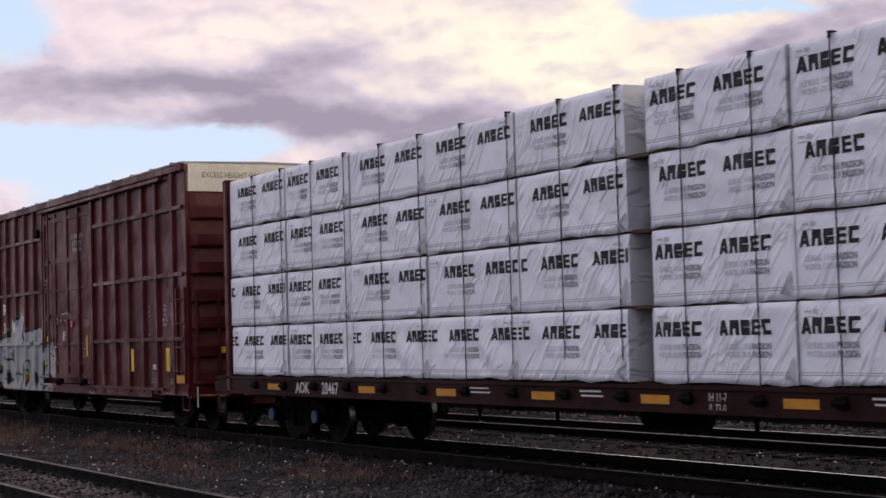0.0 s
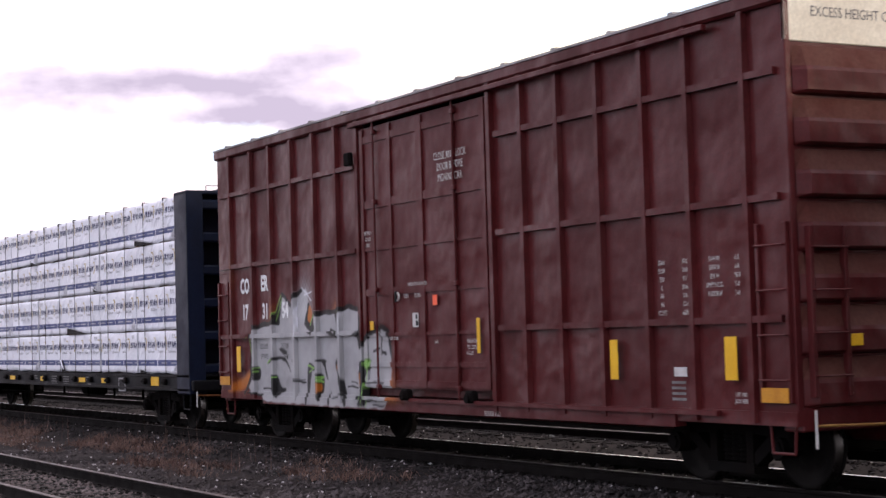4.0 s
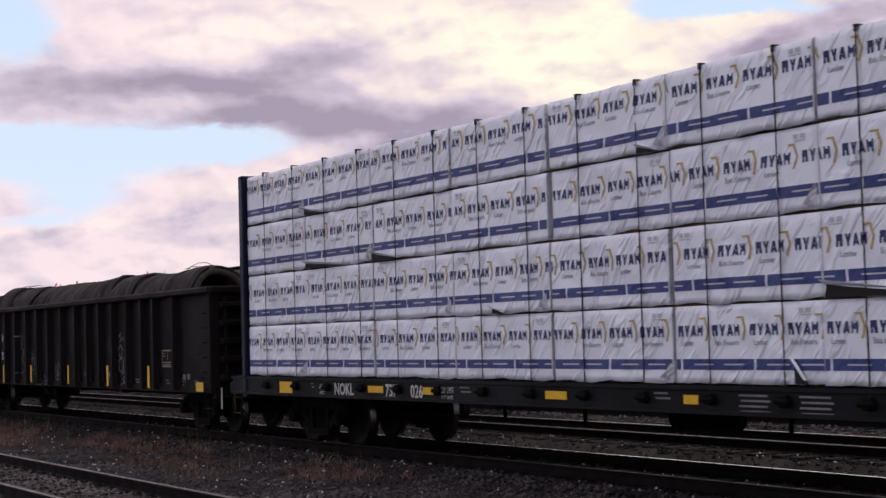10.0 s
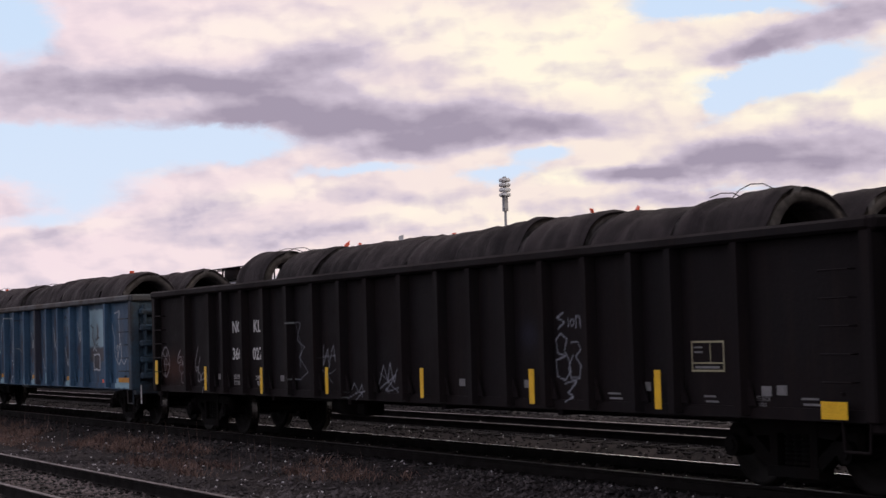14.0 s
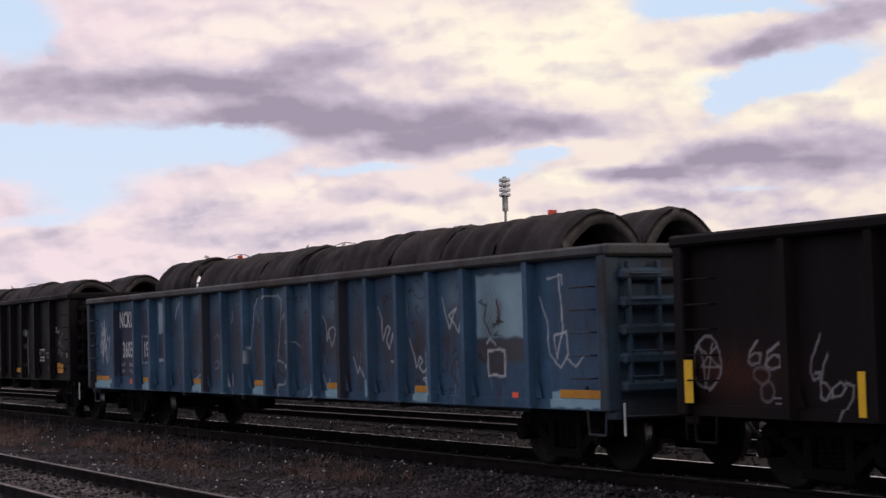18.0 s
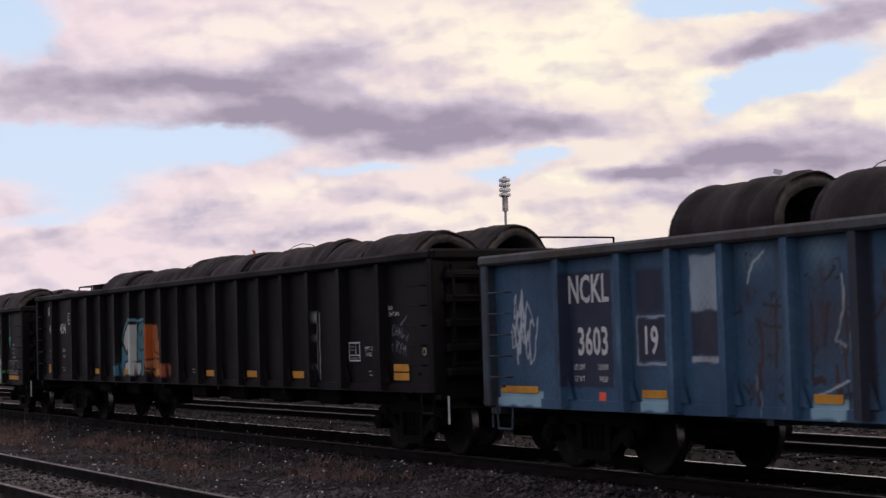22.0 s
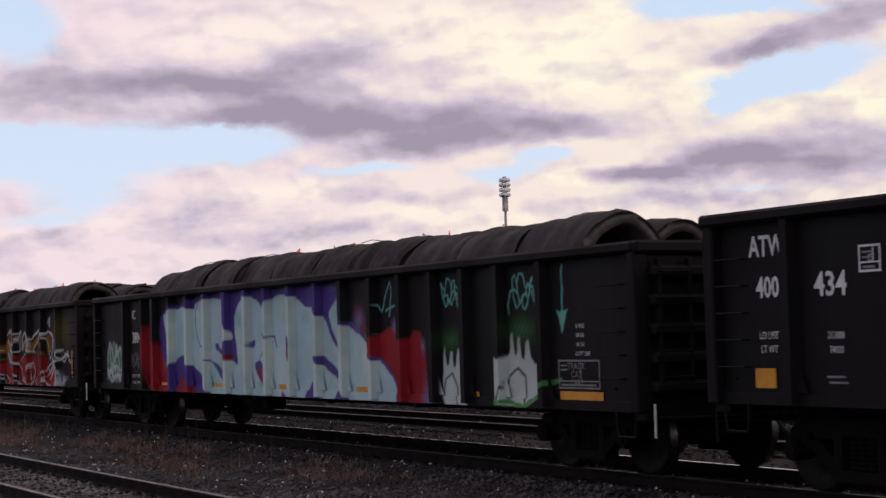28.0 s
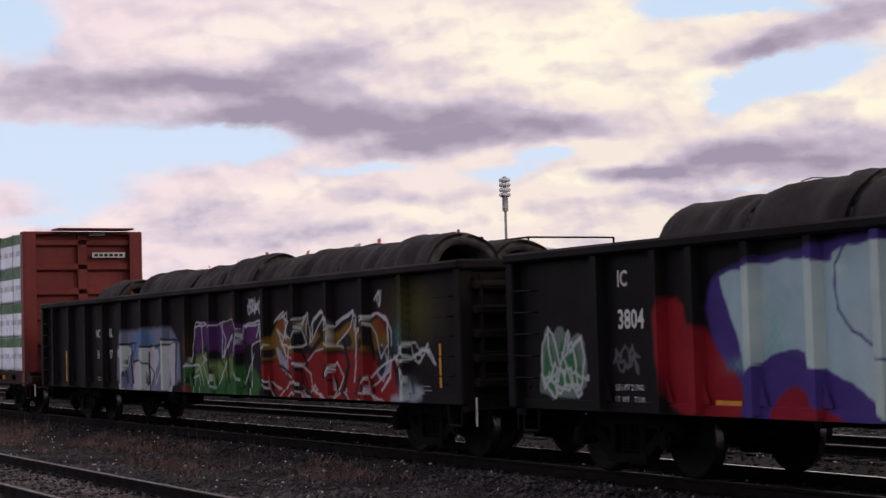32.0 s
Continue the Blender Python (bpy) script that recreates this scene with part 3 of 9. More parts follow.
def make_ballast():
    def near(rng, n):
        x, y = rng.uniform(-34, -11, n), rng.uniform(7.6, 11.7, n)
        keep = rng.random(n) < np.where((y > 8.9) & (x < -21), 0.35, 0.95)
        x, y = x[keep], y[keep]
        return np.stack([x, y, shoulder(y) + rng.uniform(-0.01, 0.03, len(x))], -1)

    def dusty(rng, n):
        x, y = rng.uniform(-36, -8, n), rng.uniform(3.6, 8.2, n)
        return np.stack([x, y, shoulder(y) + rng.uniform(-0.01, 0.03, n)], -1)
    stone_field("ballast_stones", "dusty pale gravel of the near siding", STONE_WARM, 22000, dusty, (0.014, 0.048))

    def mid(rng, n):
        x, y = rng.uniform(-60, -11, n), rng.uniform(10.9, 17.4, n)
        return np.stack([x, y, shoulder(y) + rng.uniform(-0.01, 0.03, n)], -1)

    def strewn(rng, n):
        x, y = rng.uniform(-40, -11, n), rng.uniform(7.2, 17, n)
        return np.stack([x, y, shoulder(y) + 0.03], -1)
    stone_field("ballast_stones", "dark grey broken ballast beside the near tracks", STONE, 21000, near, (0.016, 0.052))
    stone_field("ballast_stones", "dark broken ballast round the main track", STONE_DARK, 22000, mid, (0.025, 0.06))
    def beyond(rng, n):
        x, y = rng.uniform(-70, -14, n), rng.uniform(17.0, 24.5, n)
        return np.stack([x, y, shoulder(y) + rng.uniform(-0.01, 0.03, n)], -1)
    stone_field("ballast_stones", "paler grey gravel between the far tracks", STONE_GREY, 22000, beyond, (0.03, 0.07))
    stone_field("pale_stones", "scattered pale stones on the ballast", STONE_PALE, 1500, strewn, (0.008, 0.034))


def make_grass():
    rng = np.random.default_rng(9)
    verts, faces = [], []

    def blade(x, y, h, lean, w, turn):
        z = float(shoulder(np.array(y)))
        dx, dy = math.cos(turn), math.sin(turn)
        k = len(verts)
        verts.extend([(x - dy * w, y + dx * w, z), (x + dy * w, y - dx * w, z),
                      (x + dx * lean * 0.4 + dy * w * 0.7, y + dy * lean * 0.4 - dx * w * 0.7, z + h * 0.6), (x + dx * lean * 0.4 - dy * w * 0.7, y + dy * lean * 0.4 + dx * w * 0.7, z + h * 0.6),
                      (x + dx * lean, y + dy * lean, z + h)])
        faces.extend([(k, k + 1, k + 2, k + 3), (k + 3, k + 2, k + 4)])
    for _ in range(620):        # tufts
        cx, cy = rng.uniform(-46, -20.5), rng.uniform(9.0, 11.1)
        if noise.noise(Vector((cx * 0.35, cy * 0.8, 0))) < 0.02:
            continue
        for _ in range(int(rng.integers(14, 40))):
            r = abs(rng.normal(0, 0.16))
            a = rng.uniform(0, 6.28)
            blade(cx + r * math.cos(a) * 1.6, cy + r * math.sin(a), rng.uniform(0.05, 0.16), rng.uniform(0.05, 0.24), rng.uniform(0.003, 0.008), rng.uniform(0, 6.28))
    for _ in range(110):        # taller single stalks
        cx, cy = rng.uniform(-44, -23), rng.uniform(9.6, 11.2)
        blade(cx, cy, rng.uniform(0.25, 0.6), rng.uniform(0.02, 0.12), 0.004, rng.uniform(0, 6.28))
    me = bpy.data.meshes.new("dry_grass")
    me.from_pydata(verts, [], faces)
    me.materials.append(GRASS)
    tagged(new("dry_grass", me), "dry reddish-brown weeds and grass on the ballast shoulder", "grass", kind="stuff")


def make_siren():
    """The warning siren on its pole beyond the tracks."""
    root = thing("warning_siren", "white outdoor warning siren with four stacked discs on a grey pole", "siren", at=Matrix.Translation((-129.0, 76.58, GROUND)))
    bm = bmesh.new()
    cyl(bm, (0, 0, 0), (0, 0, 13.9), 0.16, 14, 0.11)
    part("pole", bm, POLE, root, smooth=True)
    one_box("bracket", root, POLE, -0.2, 0.2, -0.2, 0.2, 12.6, 13.9, 0.03)
    for i in range(4):
        z = 14.05 + 0.43 * i
        bm = bmesh.new()
        lathe(bm, [(z - 0.17, 0.001), (z - 0.17, 0.40), (z - 0.12, 0.49), (z, 0.52), (z + 0.12, 0.49), (z + 0.17, 0.40), (z + 0.17, 0.001)], 24, "z")
        part("siren_disc", bm, SIREN, root, smooth=True)
        bm = bmesh.new()
        cyl(bm, (0, 0, z + 0.12), (0, 0, z + 0.31), 0.17, 12)
        part("neck", bm, POLE, root)


def make_sky_sheet():
    """The clouds before the camera: a far sheet of sky that drifts slowly."""
    bm = bmesh.new()
    n, k, r = 30, 12, 4200.0
    grid = []
    for i in range(n + 1):
        a = math.atan2(FLAT.y, FLAT.x) + radians(-42 + 84 * i / n)
        grid.append([bm.verts.new((r * math.cos(radians(e)) * math.cos(a), r * math.cos(radians(e)) * math.sin(a), r * math.sin(radians(e)))) for e in (-1 + 37 * j / k for j in range(k + 1))])
    for i in range(n):
        for j in range(k):
            bm.faces.new((grid[i][j], grid[i + 1][j], grid[i + 1][j + 1], grid[i][j + 1]))
    m = bpy.data.materials.new("evening_clouds")
    m.use_nodes = True
    t = m.node_tree
    t.nodes.remove(t.nodes["Principled BSDF"])
    place = t.nodes.new("ShaderNodeTexCoord").outputs["Object"]
    sep = t.nodes.new("ShaderNodeSeparateXYZ")
    t.links.new(vec_node(t, "NORMALIZE", place), sep.inputs[0])
    clear = blend(t, span(t, sep.outputs[2], 0.0, 0.25), (0.72, 0.81, 0.97), (0.60, 0.75, 0.96))
    glow = t.nodes.new("ShaderNodeEmission")
    t.links.new(sky_color(t, place, clear), glow.inputs[0])
    t.links.new(glow.outputs[0], t.nodes["Material Output"].inputs[0])
    me = mesh_of("backdrop_sky", bm, m, True)
    return tagged(new("backdrop_sky", me), "broken evening clouds, cream and lavender over pale blue", "sky", kind="structure")


make_ground()
make_tracks()
make_siren()
SKY = make_sky_sheet()


# ---- running gear ----
WHEEL_R = 0.455


def wheelset_mesh():
    bm = bmesh.new()
    cyl(bm, (0, -0.98, 0), (0, 0.98, 0), 0.085, 14)
    for s in (-1, 1):
        prof = [(0.79, 0.10), (0.79, 0.19), (0.755, 0.22), (0.76, 0.36), (0.80, 0.40), (0.80, WHEEL_R - 0.004), (0.70, WHEEL_R), (0.685, WHEEL_R + 0.028), (0.665, WHEEL_R + 0.02),
                (0.665, 0.38), (0.70, 0.35), (0.70, 0.22), (0.665, 0.18), (0.665, 0.09)]
        lathe(bm, [(s * u, r) for u, r in prof], 36, "y")
    bmesh.ops.recalc_face_normals(bm, faces=bm.faces)
    for f in bm.faces:
        f.material_index = 1 if all(abs(math.hypot(v.co.x, v.co.z) - WHEEL_R) < 0.006 for v in f.verts) else 0
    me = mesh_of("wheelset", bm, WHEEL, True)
    me.materials.append(TREAD)
    return me


def side_frame_mesh():
    bm = bmesh.new()
    y = 0.0
    for s in (-1, 1):
        beam(bm, (s * 0.30, y, 0.66), (s * 0.80, y, 0.62), 0.15, 0.15)
        beam(bm, (s * 0.78, y, 0.60), (s * 0.34, y, 0.27), 0.15, 0.13)
        beam(bm, (s * 0.31, y, 0.68), (s * 0.31, y, 0.22), 0.17, 0.12)
        box(bm, s * 0.89 - 0.16, s * 0.89 + 0.16, -0.11, 0.09, 0.42, 0.69, 0.05)
        cyl(bm, (s * 0.89, -0.19, 0.455), (s * 0.89, 0.06, 0.455), 0.115, 16)
        cyl(bm, (s * 0.89, -0.21, 0.455), (s * 0.89, -0.18, 0.455), 0.075, 6)
    beam(bm, (-0.38, y, 0.69), (0.38, y, 0.69), 0.17, 0.17)
    beam(bm, (-0.40, y, 0.21), (0.40, y, 0.21), 0.20, 0.11)
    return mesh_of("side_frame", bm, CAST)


def spring_mesh():
    bm = bmesh.new()
    lathe(bm, [p for i in range(7) for p in ((0.27 + 0.05 * i, 0.05), (0.285 + 0.05 * i, 0.07), (0.30 + 0.05 * i, 0.07), (0.315 + 0.05 * i, 0.05))], 10, "z")
    return mesh_of("spring", bm, CAST)


def bolster_mesh():
    bm = bmesh.new()
    box(bm, -0.2, 0.2, -1.02, 1.02, 0.50, 0.70, 0.03)
    cyl(bm, (0, 0, 0.68), (0, 0, 0.80), 0.2, 16)
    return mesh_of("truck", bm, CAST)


def brake_mesh():
    bm = bmesh.new()
    for s in (-1, 1):
        box(bm, s * 0.36 - 0.05, s * 0.36 + 0.05, -0.8, 0.8, 0.36, 0.46, 0.01)
        for y in (-0.75, 0.75):
            box(bm, s * 0.40 - 0.03, s * 0.40 + 0.05, y - 0.06, y + 0.06, 0.28, 0.56, 0.01)
    return mesh_of("brake_beam", bm, CAST)


SET, FRAME_SIDE, SPRING, BOLSTER, BRAKE = wheelset_mesh(), side_frame_mesh(), spring_mesh(), bolster_mesh(), brake_mesh()


def add_truck(car, x, parked=False, caps=None):
    truck = attach("truck", BOLSTER, car, "dusty dark cast steel freight truck", Matrix.Translation((x, 0, 0)))
    for s in (-1, 1):
        attach("side_frame", FRAME_SIDE, truck, at=Matrix.Translation((0, s * 1.0, 0)) @ Matrix.Rotation(0 if s < 0 else math.pi, 4, "Z"))
        for dx in (-0.13, 0.0, 0.13):
            attach("spring", SPRING, truck, at=Matrix.Translation((dx, s * 1.0, 0)))
    attach("brake_beam", BRAKE, truck)
    for dx in (-0.89, 0.89):
        w = attach("wheelset", SET, truck, at=Matrix.Translation((dx, 0, WHEEL_R)))
        if not parked:
            TURNING.append((w, dx, random.uniform(0, 360)))
        if caps:
            bm = bmesh.new()
            cyl(bm, (dx, -1.235, 0.455), (dx, -1.20, 0.455), 0.105, 18)
            part("axle_cap", bm, caps, truck, "blue painted bearing end cap")


def coupler_mesh():
    bm = bmesh.new()
    box(bm, -0.1, 0.62, -0.09, 0.09, 0.72, 0.94, 0.02)
    box(bm, 0.55, 0.80, -0.17, 0.13, 0.68, 0.98, 0.05)
    box(bm, 0.72, 0.88, -0.02, 0.15, 0.70, 0.96, 0.04)
    return mesh_of("coupler", bm, CAST)


COUPLER = coupler_mesh()


def add_ends(car, half, rod=RUST):
    for s in (-1, 1):
        turn = Matrix.Rotation(0 if s > 0 else math.pi, 4, "Z")
        attach("coupler", COUPLER, car, at=Matrix.Translation((s * (half - 0.12), 0, 0)) @ turn)
        bm = bmesh.new()
        e = s * (half + 0.10)
        pipe(bm, [(e, -1.42, 0.72), (e - s * 0.03, -1.3, 0.72), (e + s * 0.02, -0.2, 0.70)], 0.016)
        lever = part("uncoupling_lever", bm, rod, car, "bent steel uncoupling lever")
        bm = bmesh.new()
        pipe(bm, [(e, -1.42, 0.50), (e, -1.42, 0.88)], 0.014)
        part("lever_grip", bm, WHITE_MARK if s > 0 else rod, lever, "pale worn grip")
        bm = bmesh.new()
        pipe(bm, [(s * half, 0.25, 0.80), (s * (half + 0.25), 0.3, 0.5), (s * (half + 0.5), 0.28, 0.38), (s * (half + 0.72), 0.2, 0.55)], 0.025)
        part("brake_hose", bm, STRAP, car, "black rubber air hose")


def add_underframe(car, half, material, z0=0.62, z1=0.95):
    bm = bmesh.new()
    box(bm, -half + 0.1, half - 0.1, -0.22, 0.22, z0, z1, 0.02)
    part("centre_sill", bm, material, car)


def ladder(car, x, y, z0, z1, material, rungs=5, wide=0.42, along="x", rails=True):
    """A side or end ladder with bent rungs."""
    root = None
    bm = bmesh.new()
    if rails:
        for s in (-1, 1):
            if along == "x":
                box(bm, x + s * wide / 2 - 0.025, x + s * wide / 2 + 0.025, y - 0.05, y + 0.03, z0, z1, 0.006)
            else:
                box(bm, x - 0.03, x + 0.05, y + s * wide / 2 - 0.025, y + s * wide / 2 + 0.025, z0, z1, 0.006)
    else:
        box(bm, x - 0.02, x + 0.02, y - 0.02, y + 0.02, z0, z0 + 0.04, 0.004)
    root = part("ladder", bm, material, car)
    for i in range(rungs):
        z = z0 + (z1 - z0) * (i + 0.5) / rungs
        bm = bmesh.new()
        if along == "x":
            pipe(bm, [(x - wide / 2, y + 0.02, z), (x - wide / 2, y - 0.07, z), (x + wide / 2, y - 0.07, z), (x + wide / 2, y + 0.02, z)], 0.011)
        else:
            pipe(bm, [(x, y - wide / 2, z), (x + 0.08, y - wide / 2, z), (x + 0.08, y + wide / 2, z), (x, y + wide / 2, z)], 0.011)
        part("rung", bm, material, root)


def step_iron(car, x, y, z, material):
    bm = bmesh.new()
    pipe(bm, [(x - 0.2, y, z), (x - 0.17, y, z - 0.30), (x + 0.17, y, z - 0.30), (x + 0.2, y, z)], 0.016)
    part("step_iron", bm, material, car)


# ---- gondola cars ----
def worn(paint):
    """Sprayed paint on the posts: pale colours whitened, painting in the light that their fronts catch."""
    def lit_front(X, Z):
        c = paint(X, Z)
        pale = (np.clip((c[:, :3].min(1) - 0.2) / 0.1, 0, 1) * 0.6)[:, None]
        c[:, :3] = c[:, :3] * (1 - pale) + np.array((0.50, 0.54, 0.47)) * pale
        return c
    return lit_front



def gondola(label, x, half, posts, mats, z0=0.78, z1=2.72, paint=None, chord=None, panel_y=-1.47, post_w=0.15, post_y=-1.60, trucks=8.35, deep=0.0, gear=-2.5):
    """An open gondola: smooth or painted side sheets between posts, a heavy top chord, ribbed ends."""
    skin, plain = mats
    chord = chord or plain
    car = rolling(thing("gondola_car", label, "freight car", "cars of the freight train"), x)
    plate("side_sheet", car, skin if paint else plain, -half, half, z0 + 0.1, z1 - 0.1, panel_y, panel_y + 0.03, paint, 0.021)
    one_box("side_sheet", car, plain, -half, half, -panel_y - 0.03, -panel_y, z0 + 0.1, z1 - 0.1)
    for s in (-1, 1):
        one_box("top_chord", car, chord, -half - 0.02, half + 0.02, *sorted((s * 1.63, s * 1.42)), z1 - 0.13, z1, 0.03)
        if s < 0 and paint:
            plate("side_sill", car, skin, -half, half, z0, z0 + 0.12, -1.50, -1.38, paint, 0.024)
        else:
            one_box("side_sill", car, plain, -half, half, *sorted((s * 1.55, s * 1.38)), z0, z0 + 0.12, 0.015)
    for k, p in enumerate(posts):
        w = post_w
        # post fronts get the whitened paint, brighter as if catching the light
        if paint:
            plate("side_post", car, skin, p - w / 2 + 0.02, p + w / 2 - 0.02, z0 + 0.03, z1 - 0.11, post_y, panel_y + 0.005, worn(paint), 0.026, 0.035)
        else:
            plate("side_post", car, plain, p - w / 2 + 0.02, p + w / 2 - 0.02, z0 + 0.03, z1 - 0.11, post_y, panel_y + 0.005, None, 0.05, 0.035)
        if paint:
            bm = bmesh.new()
            foot = [(p + w / 2, z0 + 0.13), (p + w / 2 + 0.13, z0 + 0.13), (p + w / 2, z0 + 0.40)]
            va, vb = [[bm.verts.new((a, y, b)) for a, b in foot] for y in (panel_y - 0.055, panel_y - 0.03)]
            for q in ((0, 1), (1, 2), (2, 0)):
                bm.faces.new((va[q[0]], va[q[1]], vb[q[1]], vb[q[0]]))
            bm.faces.new(va)
            bm.faces.new(vb[::-1])
            ob = part("gusset", bm, skin, car)
            xz = np.array([(v.co.x, v.co.z) for v in ob.data.vertices])
            ob.data.color_attributes.new("paint", "FLOAT_COLOR", "POINT").data.foreach_set("color", paint(xz[:, 0], xz[:, 1]).astype(np.float32).ravel())
        bm = bmesh.new()
        box(bm, p - w / 2, p + w / 2, -panel_y, -post_y, z0 + 0.03, z1 - 0.11, 0.02)
        part("side_post", bm, plain, car)
    one_box("floor", car, plain, -half, half, -1.44, 1.44, 0.98, 1.08)
    for s in (-1, 1):
        e = s * half
        one_box("end_sheet", car, plain, *sorted((e, e - s * 0.05)), -1.46, 1.46, z0, z1 - 0.05)
        one_box("end_chord", car, chord, *sorted((e + s * 0.10, e - s * 0.08)), -1.60, 1.60, z1 - 0.14, z1 + 0.005, 0.03)
        for i in range(5):
            z = z0 + 0.28 + i * (z1 - z0 - 0.5) / 4.4
            bm = bmesh.new()
            box(bm, *sorted((e + s * 0.14, e - s * 0.01)), -1.42, 1.42, z - 0.07, z + 0.07, 0.035)
            part("end_rib", bm, plain, car)
        for sy in (-1, 1):
            one_box("corner_post", car, plain, *sorted((e + s * 0.03, e - s * 0.14)), *sorted((sy * 1.60, sy * 1.40)), z0, z1 - 0.1, 0.02)
        one_box("end_sill", car, plain, *sorted((e + s * 0.02, e - s * 0.2)), -1.5, 1.5, z0 - 0.1, z0 + 0.14, 0.02)
        ladder(car, e - s * 0.45, -1.57, z0 + 0.25, z1 - 0.35, plain, 5, 0.42, "x", False)
        ladder(car, e + s * 0.08 if s > 0 else e - 0.12, -1.1, z0 + 0.25, z1 - 0.2, plain, 5, 0.42, "y", True) if s > 0 else None
        step_iron(car, e - s * 0.35, -1.5, z0 + 0.02, plain)
        add_truck(car, s * trucks)
    bm = bmesh.new()
    cyl(bm, (gear - 0.55, -0.85, 0.66), (gear + 0.35, -0.85, 0.66), 0.17, 16)
    tank = part("air_reservoir", bm, CAST, car, "dusty black air reservoir", True)
    bm = bmesh.new()
    box(bm, gear + 0.4, gear + 0.72, -1.05, -0.7, 0.5, 0.84, 0.04)
    part("brake_valve", bm, CAST, tank)
    for px in (-4.6, -1.6, 1.4, 4.4):
        one_box("cross_bearer", car, plain, px - 0.06, px + 0.06, -1.4, 1.4, z0 - 0.08, z0 + 0.2, 0.01)
    if deep:
        for k in range(7):
            px = -half + 4.2 + k * (2 * half - 8.4) / 6
            one_box("door_hinge_box", car, CAST, px - 0.42, px + 0.42, -1.25, -0.95, z0 - deep + 0.05, z0 + 0.02, 0.05)
    add_underframe(car, half, plain)
    add_ends(car, half, plain)
    return car


# ---- wire rod coils in the gondolas ----
def coil_mesh(length, seed, r_out=0.665, r_in=0.47):
    """A coil of wire rod lying on its side: many uneven turns, bound tight in places, hollow."""
    rng = random.Random(seed)
    bm = bmesh.new()
    n, seg = 15, 36
    ph = [rng.uniform(0, 6.28) for _ in range(6)]
    lumps = [(rng.uniform(0.2, 0.8) * length, rng.uniform(-0.06, 0.02)) for _ in range(4)]

    def ring(u, r, wob):
        out = []
        for i in range(seg):
            a = 2 * math.pi * i / seg
            k = r + wob * (0.35 * math.sin(2 * a + ph[0]) + 0.35 * math.sin(3 * a + ph[1] + u) + 0.3 * math.sin(5 * a + ph[2] + 2 * u)) + wob * 0.7 * rng.uniform(-1, 1) * 0.3
            out.append(bm.verts.new((u + 0.012 * math.sin(4 * a + ph[3]) * (1 if u in (0, length) else 0), k * math.cos(a), k * math.sin(a))))
        return out
    prof = [(0.0, r_in + 0.01), (0.01, (r_in + r_out) / 2), (0.0, r_out - 0.03)]
    for i in range(n + 1):
        u = length * i / n
        dip = sum(d * math.exp(-((u - c) / 0.10) ** 2) for c, d in lumps)
        end = -0.05 * (math.exp(-(u / 0.07) ** 2) + math.exp(-((length - u) / 0.07) ** 2))
        prof.append((u, r_out + dip + end + rng.uniform(-0.006, 0.006)))
    prof += [(length, r_out - 0.03), (length - 0.01, (r_in + r_out) / 2), (length, r_in + 0.01), (length * 0.66, r_in), (length * 0.33, r_in)]
    rings = [ring(u, r, 0.034) for u, r in prof]
    rings.append(rings[0])
    for k, (a, b) in enumerate(zip(rings, rings[1:])):
        for i in range(seg):
            f = bm.faces.new((a[i], a[(i + 1) % seg], b[(i + 1) % seg], b[i]))
            f.material_index = 1 if k in (0, 1, 2, n + 4, n + 5, n + 6) else 0
    me = mesh_of("wire_coil", bm, WIRE_MAT, True)
    me.materials.append(WIRE_END)
    return me


def wire_material():
    """Rod coil: fine hoops round the coil under the general rust."""
    t = WIRE.node_tree
    shader = t.nodes["Principled BSDF"]
    place = t.nodes.new("ShaderNodeTexCoord").outputs["Object"]
    hoops = noise_node(t, vec_node(t, "MULTIPLY", place, (75.0, 2.2, 2.2)), 1.0, 3, 0.5)
    b = t.nodes.new("ShaderNodeBump")
    b.inputs["Strength"].default_value, b.inputs["Distance"].default_value = 0.8, 0.012
    t.links.new(hoops, b.inputs["Height"])
    t.links.new(b.outputs[0], shader.inputs["Normal"])
    return WIRE


WIRE_MAT = wire_material()
COILS = [coil_mesh(1.50 + 0.09 * (i % 3), 40 + i) for i in range(6)]


LOOSE = coil_mesh(1.12, 77)


def coil(x, y, z, i, tilt=0.0, turn=0.0, tag=None, wires=0, me=None):
    me = me or COILS[i % len(COILS)]
    ob = new("wire_coil", me)
    tagged(ob, "dark rusty coil of steel wire rod lying in the gondola", "wire coil", "coils of wire rod on the train")
    spin = random.uniform(0, 360)
    rolling(ob, x, y, z, spin, tilt, turn)
    for w in range(wires):
        u, a0, lift = random.uniform(0.1, 1.3), random.uniform(-0.6, 0.5), random.uniform(0.02, 0.09)
        arc = [(u + 0.10 * f, (0.66 + lift * math.sin(3.14 * f)) * math.sin(a0 + 1.1 * f), (0.66 + lift * math.sin(3.14 * f)) * math.cos(a0 + 1.1 * f)) for f in (0, 0.2, 0.4, 0.6, 0.8, 1)]
        bm = bmesh.new()
        pipe(bm, arc, 0.0065, 5)
        part("loose_wire", bm, WIRE_END, ob, "loose turn of wire standing off the coil", at=Matrix.Rotation(-radians(spin), 4, "X"))
    if tag is not None:
        size, material, where, lean = tag
        bm = bmesh.new()
        box(bm, -size, size, -0.004, 0.004, 0, size * 1.1, 0.002)
        up = Matrix.Rotation(-radians(spin), 4, "X") @ Matrix.Rotation(radians(lean), 4, "X") @ Matrix.Translation((where, 0, 0.655)) @ pose(0, 0, 0, random.uniform(-25, 25), random.uniform(-25, 25), random.uniform(-30, 30))
        part("tag", bm, material, ob, "small bright shipping tag", at=up)
    return ob


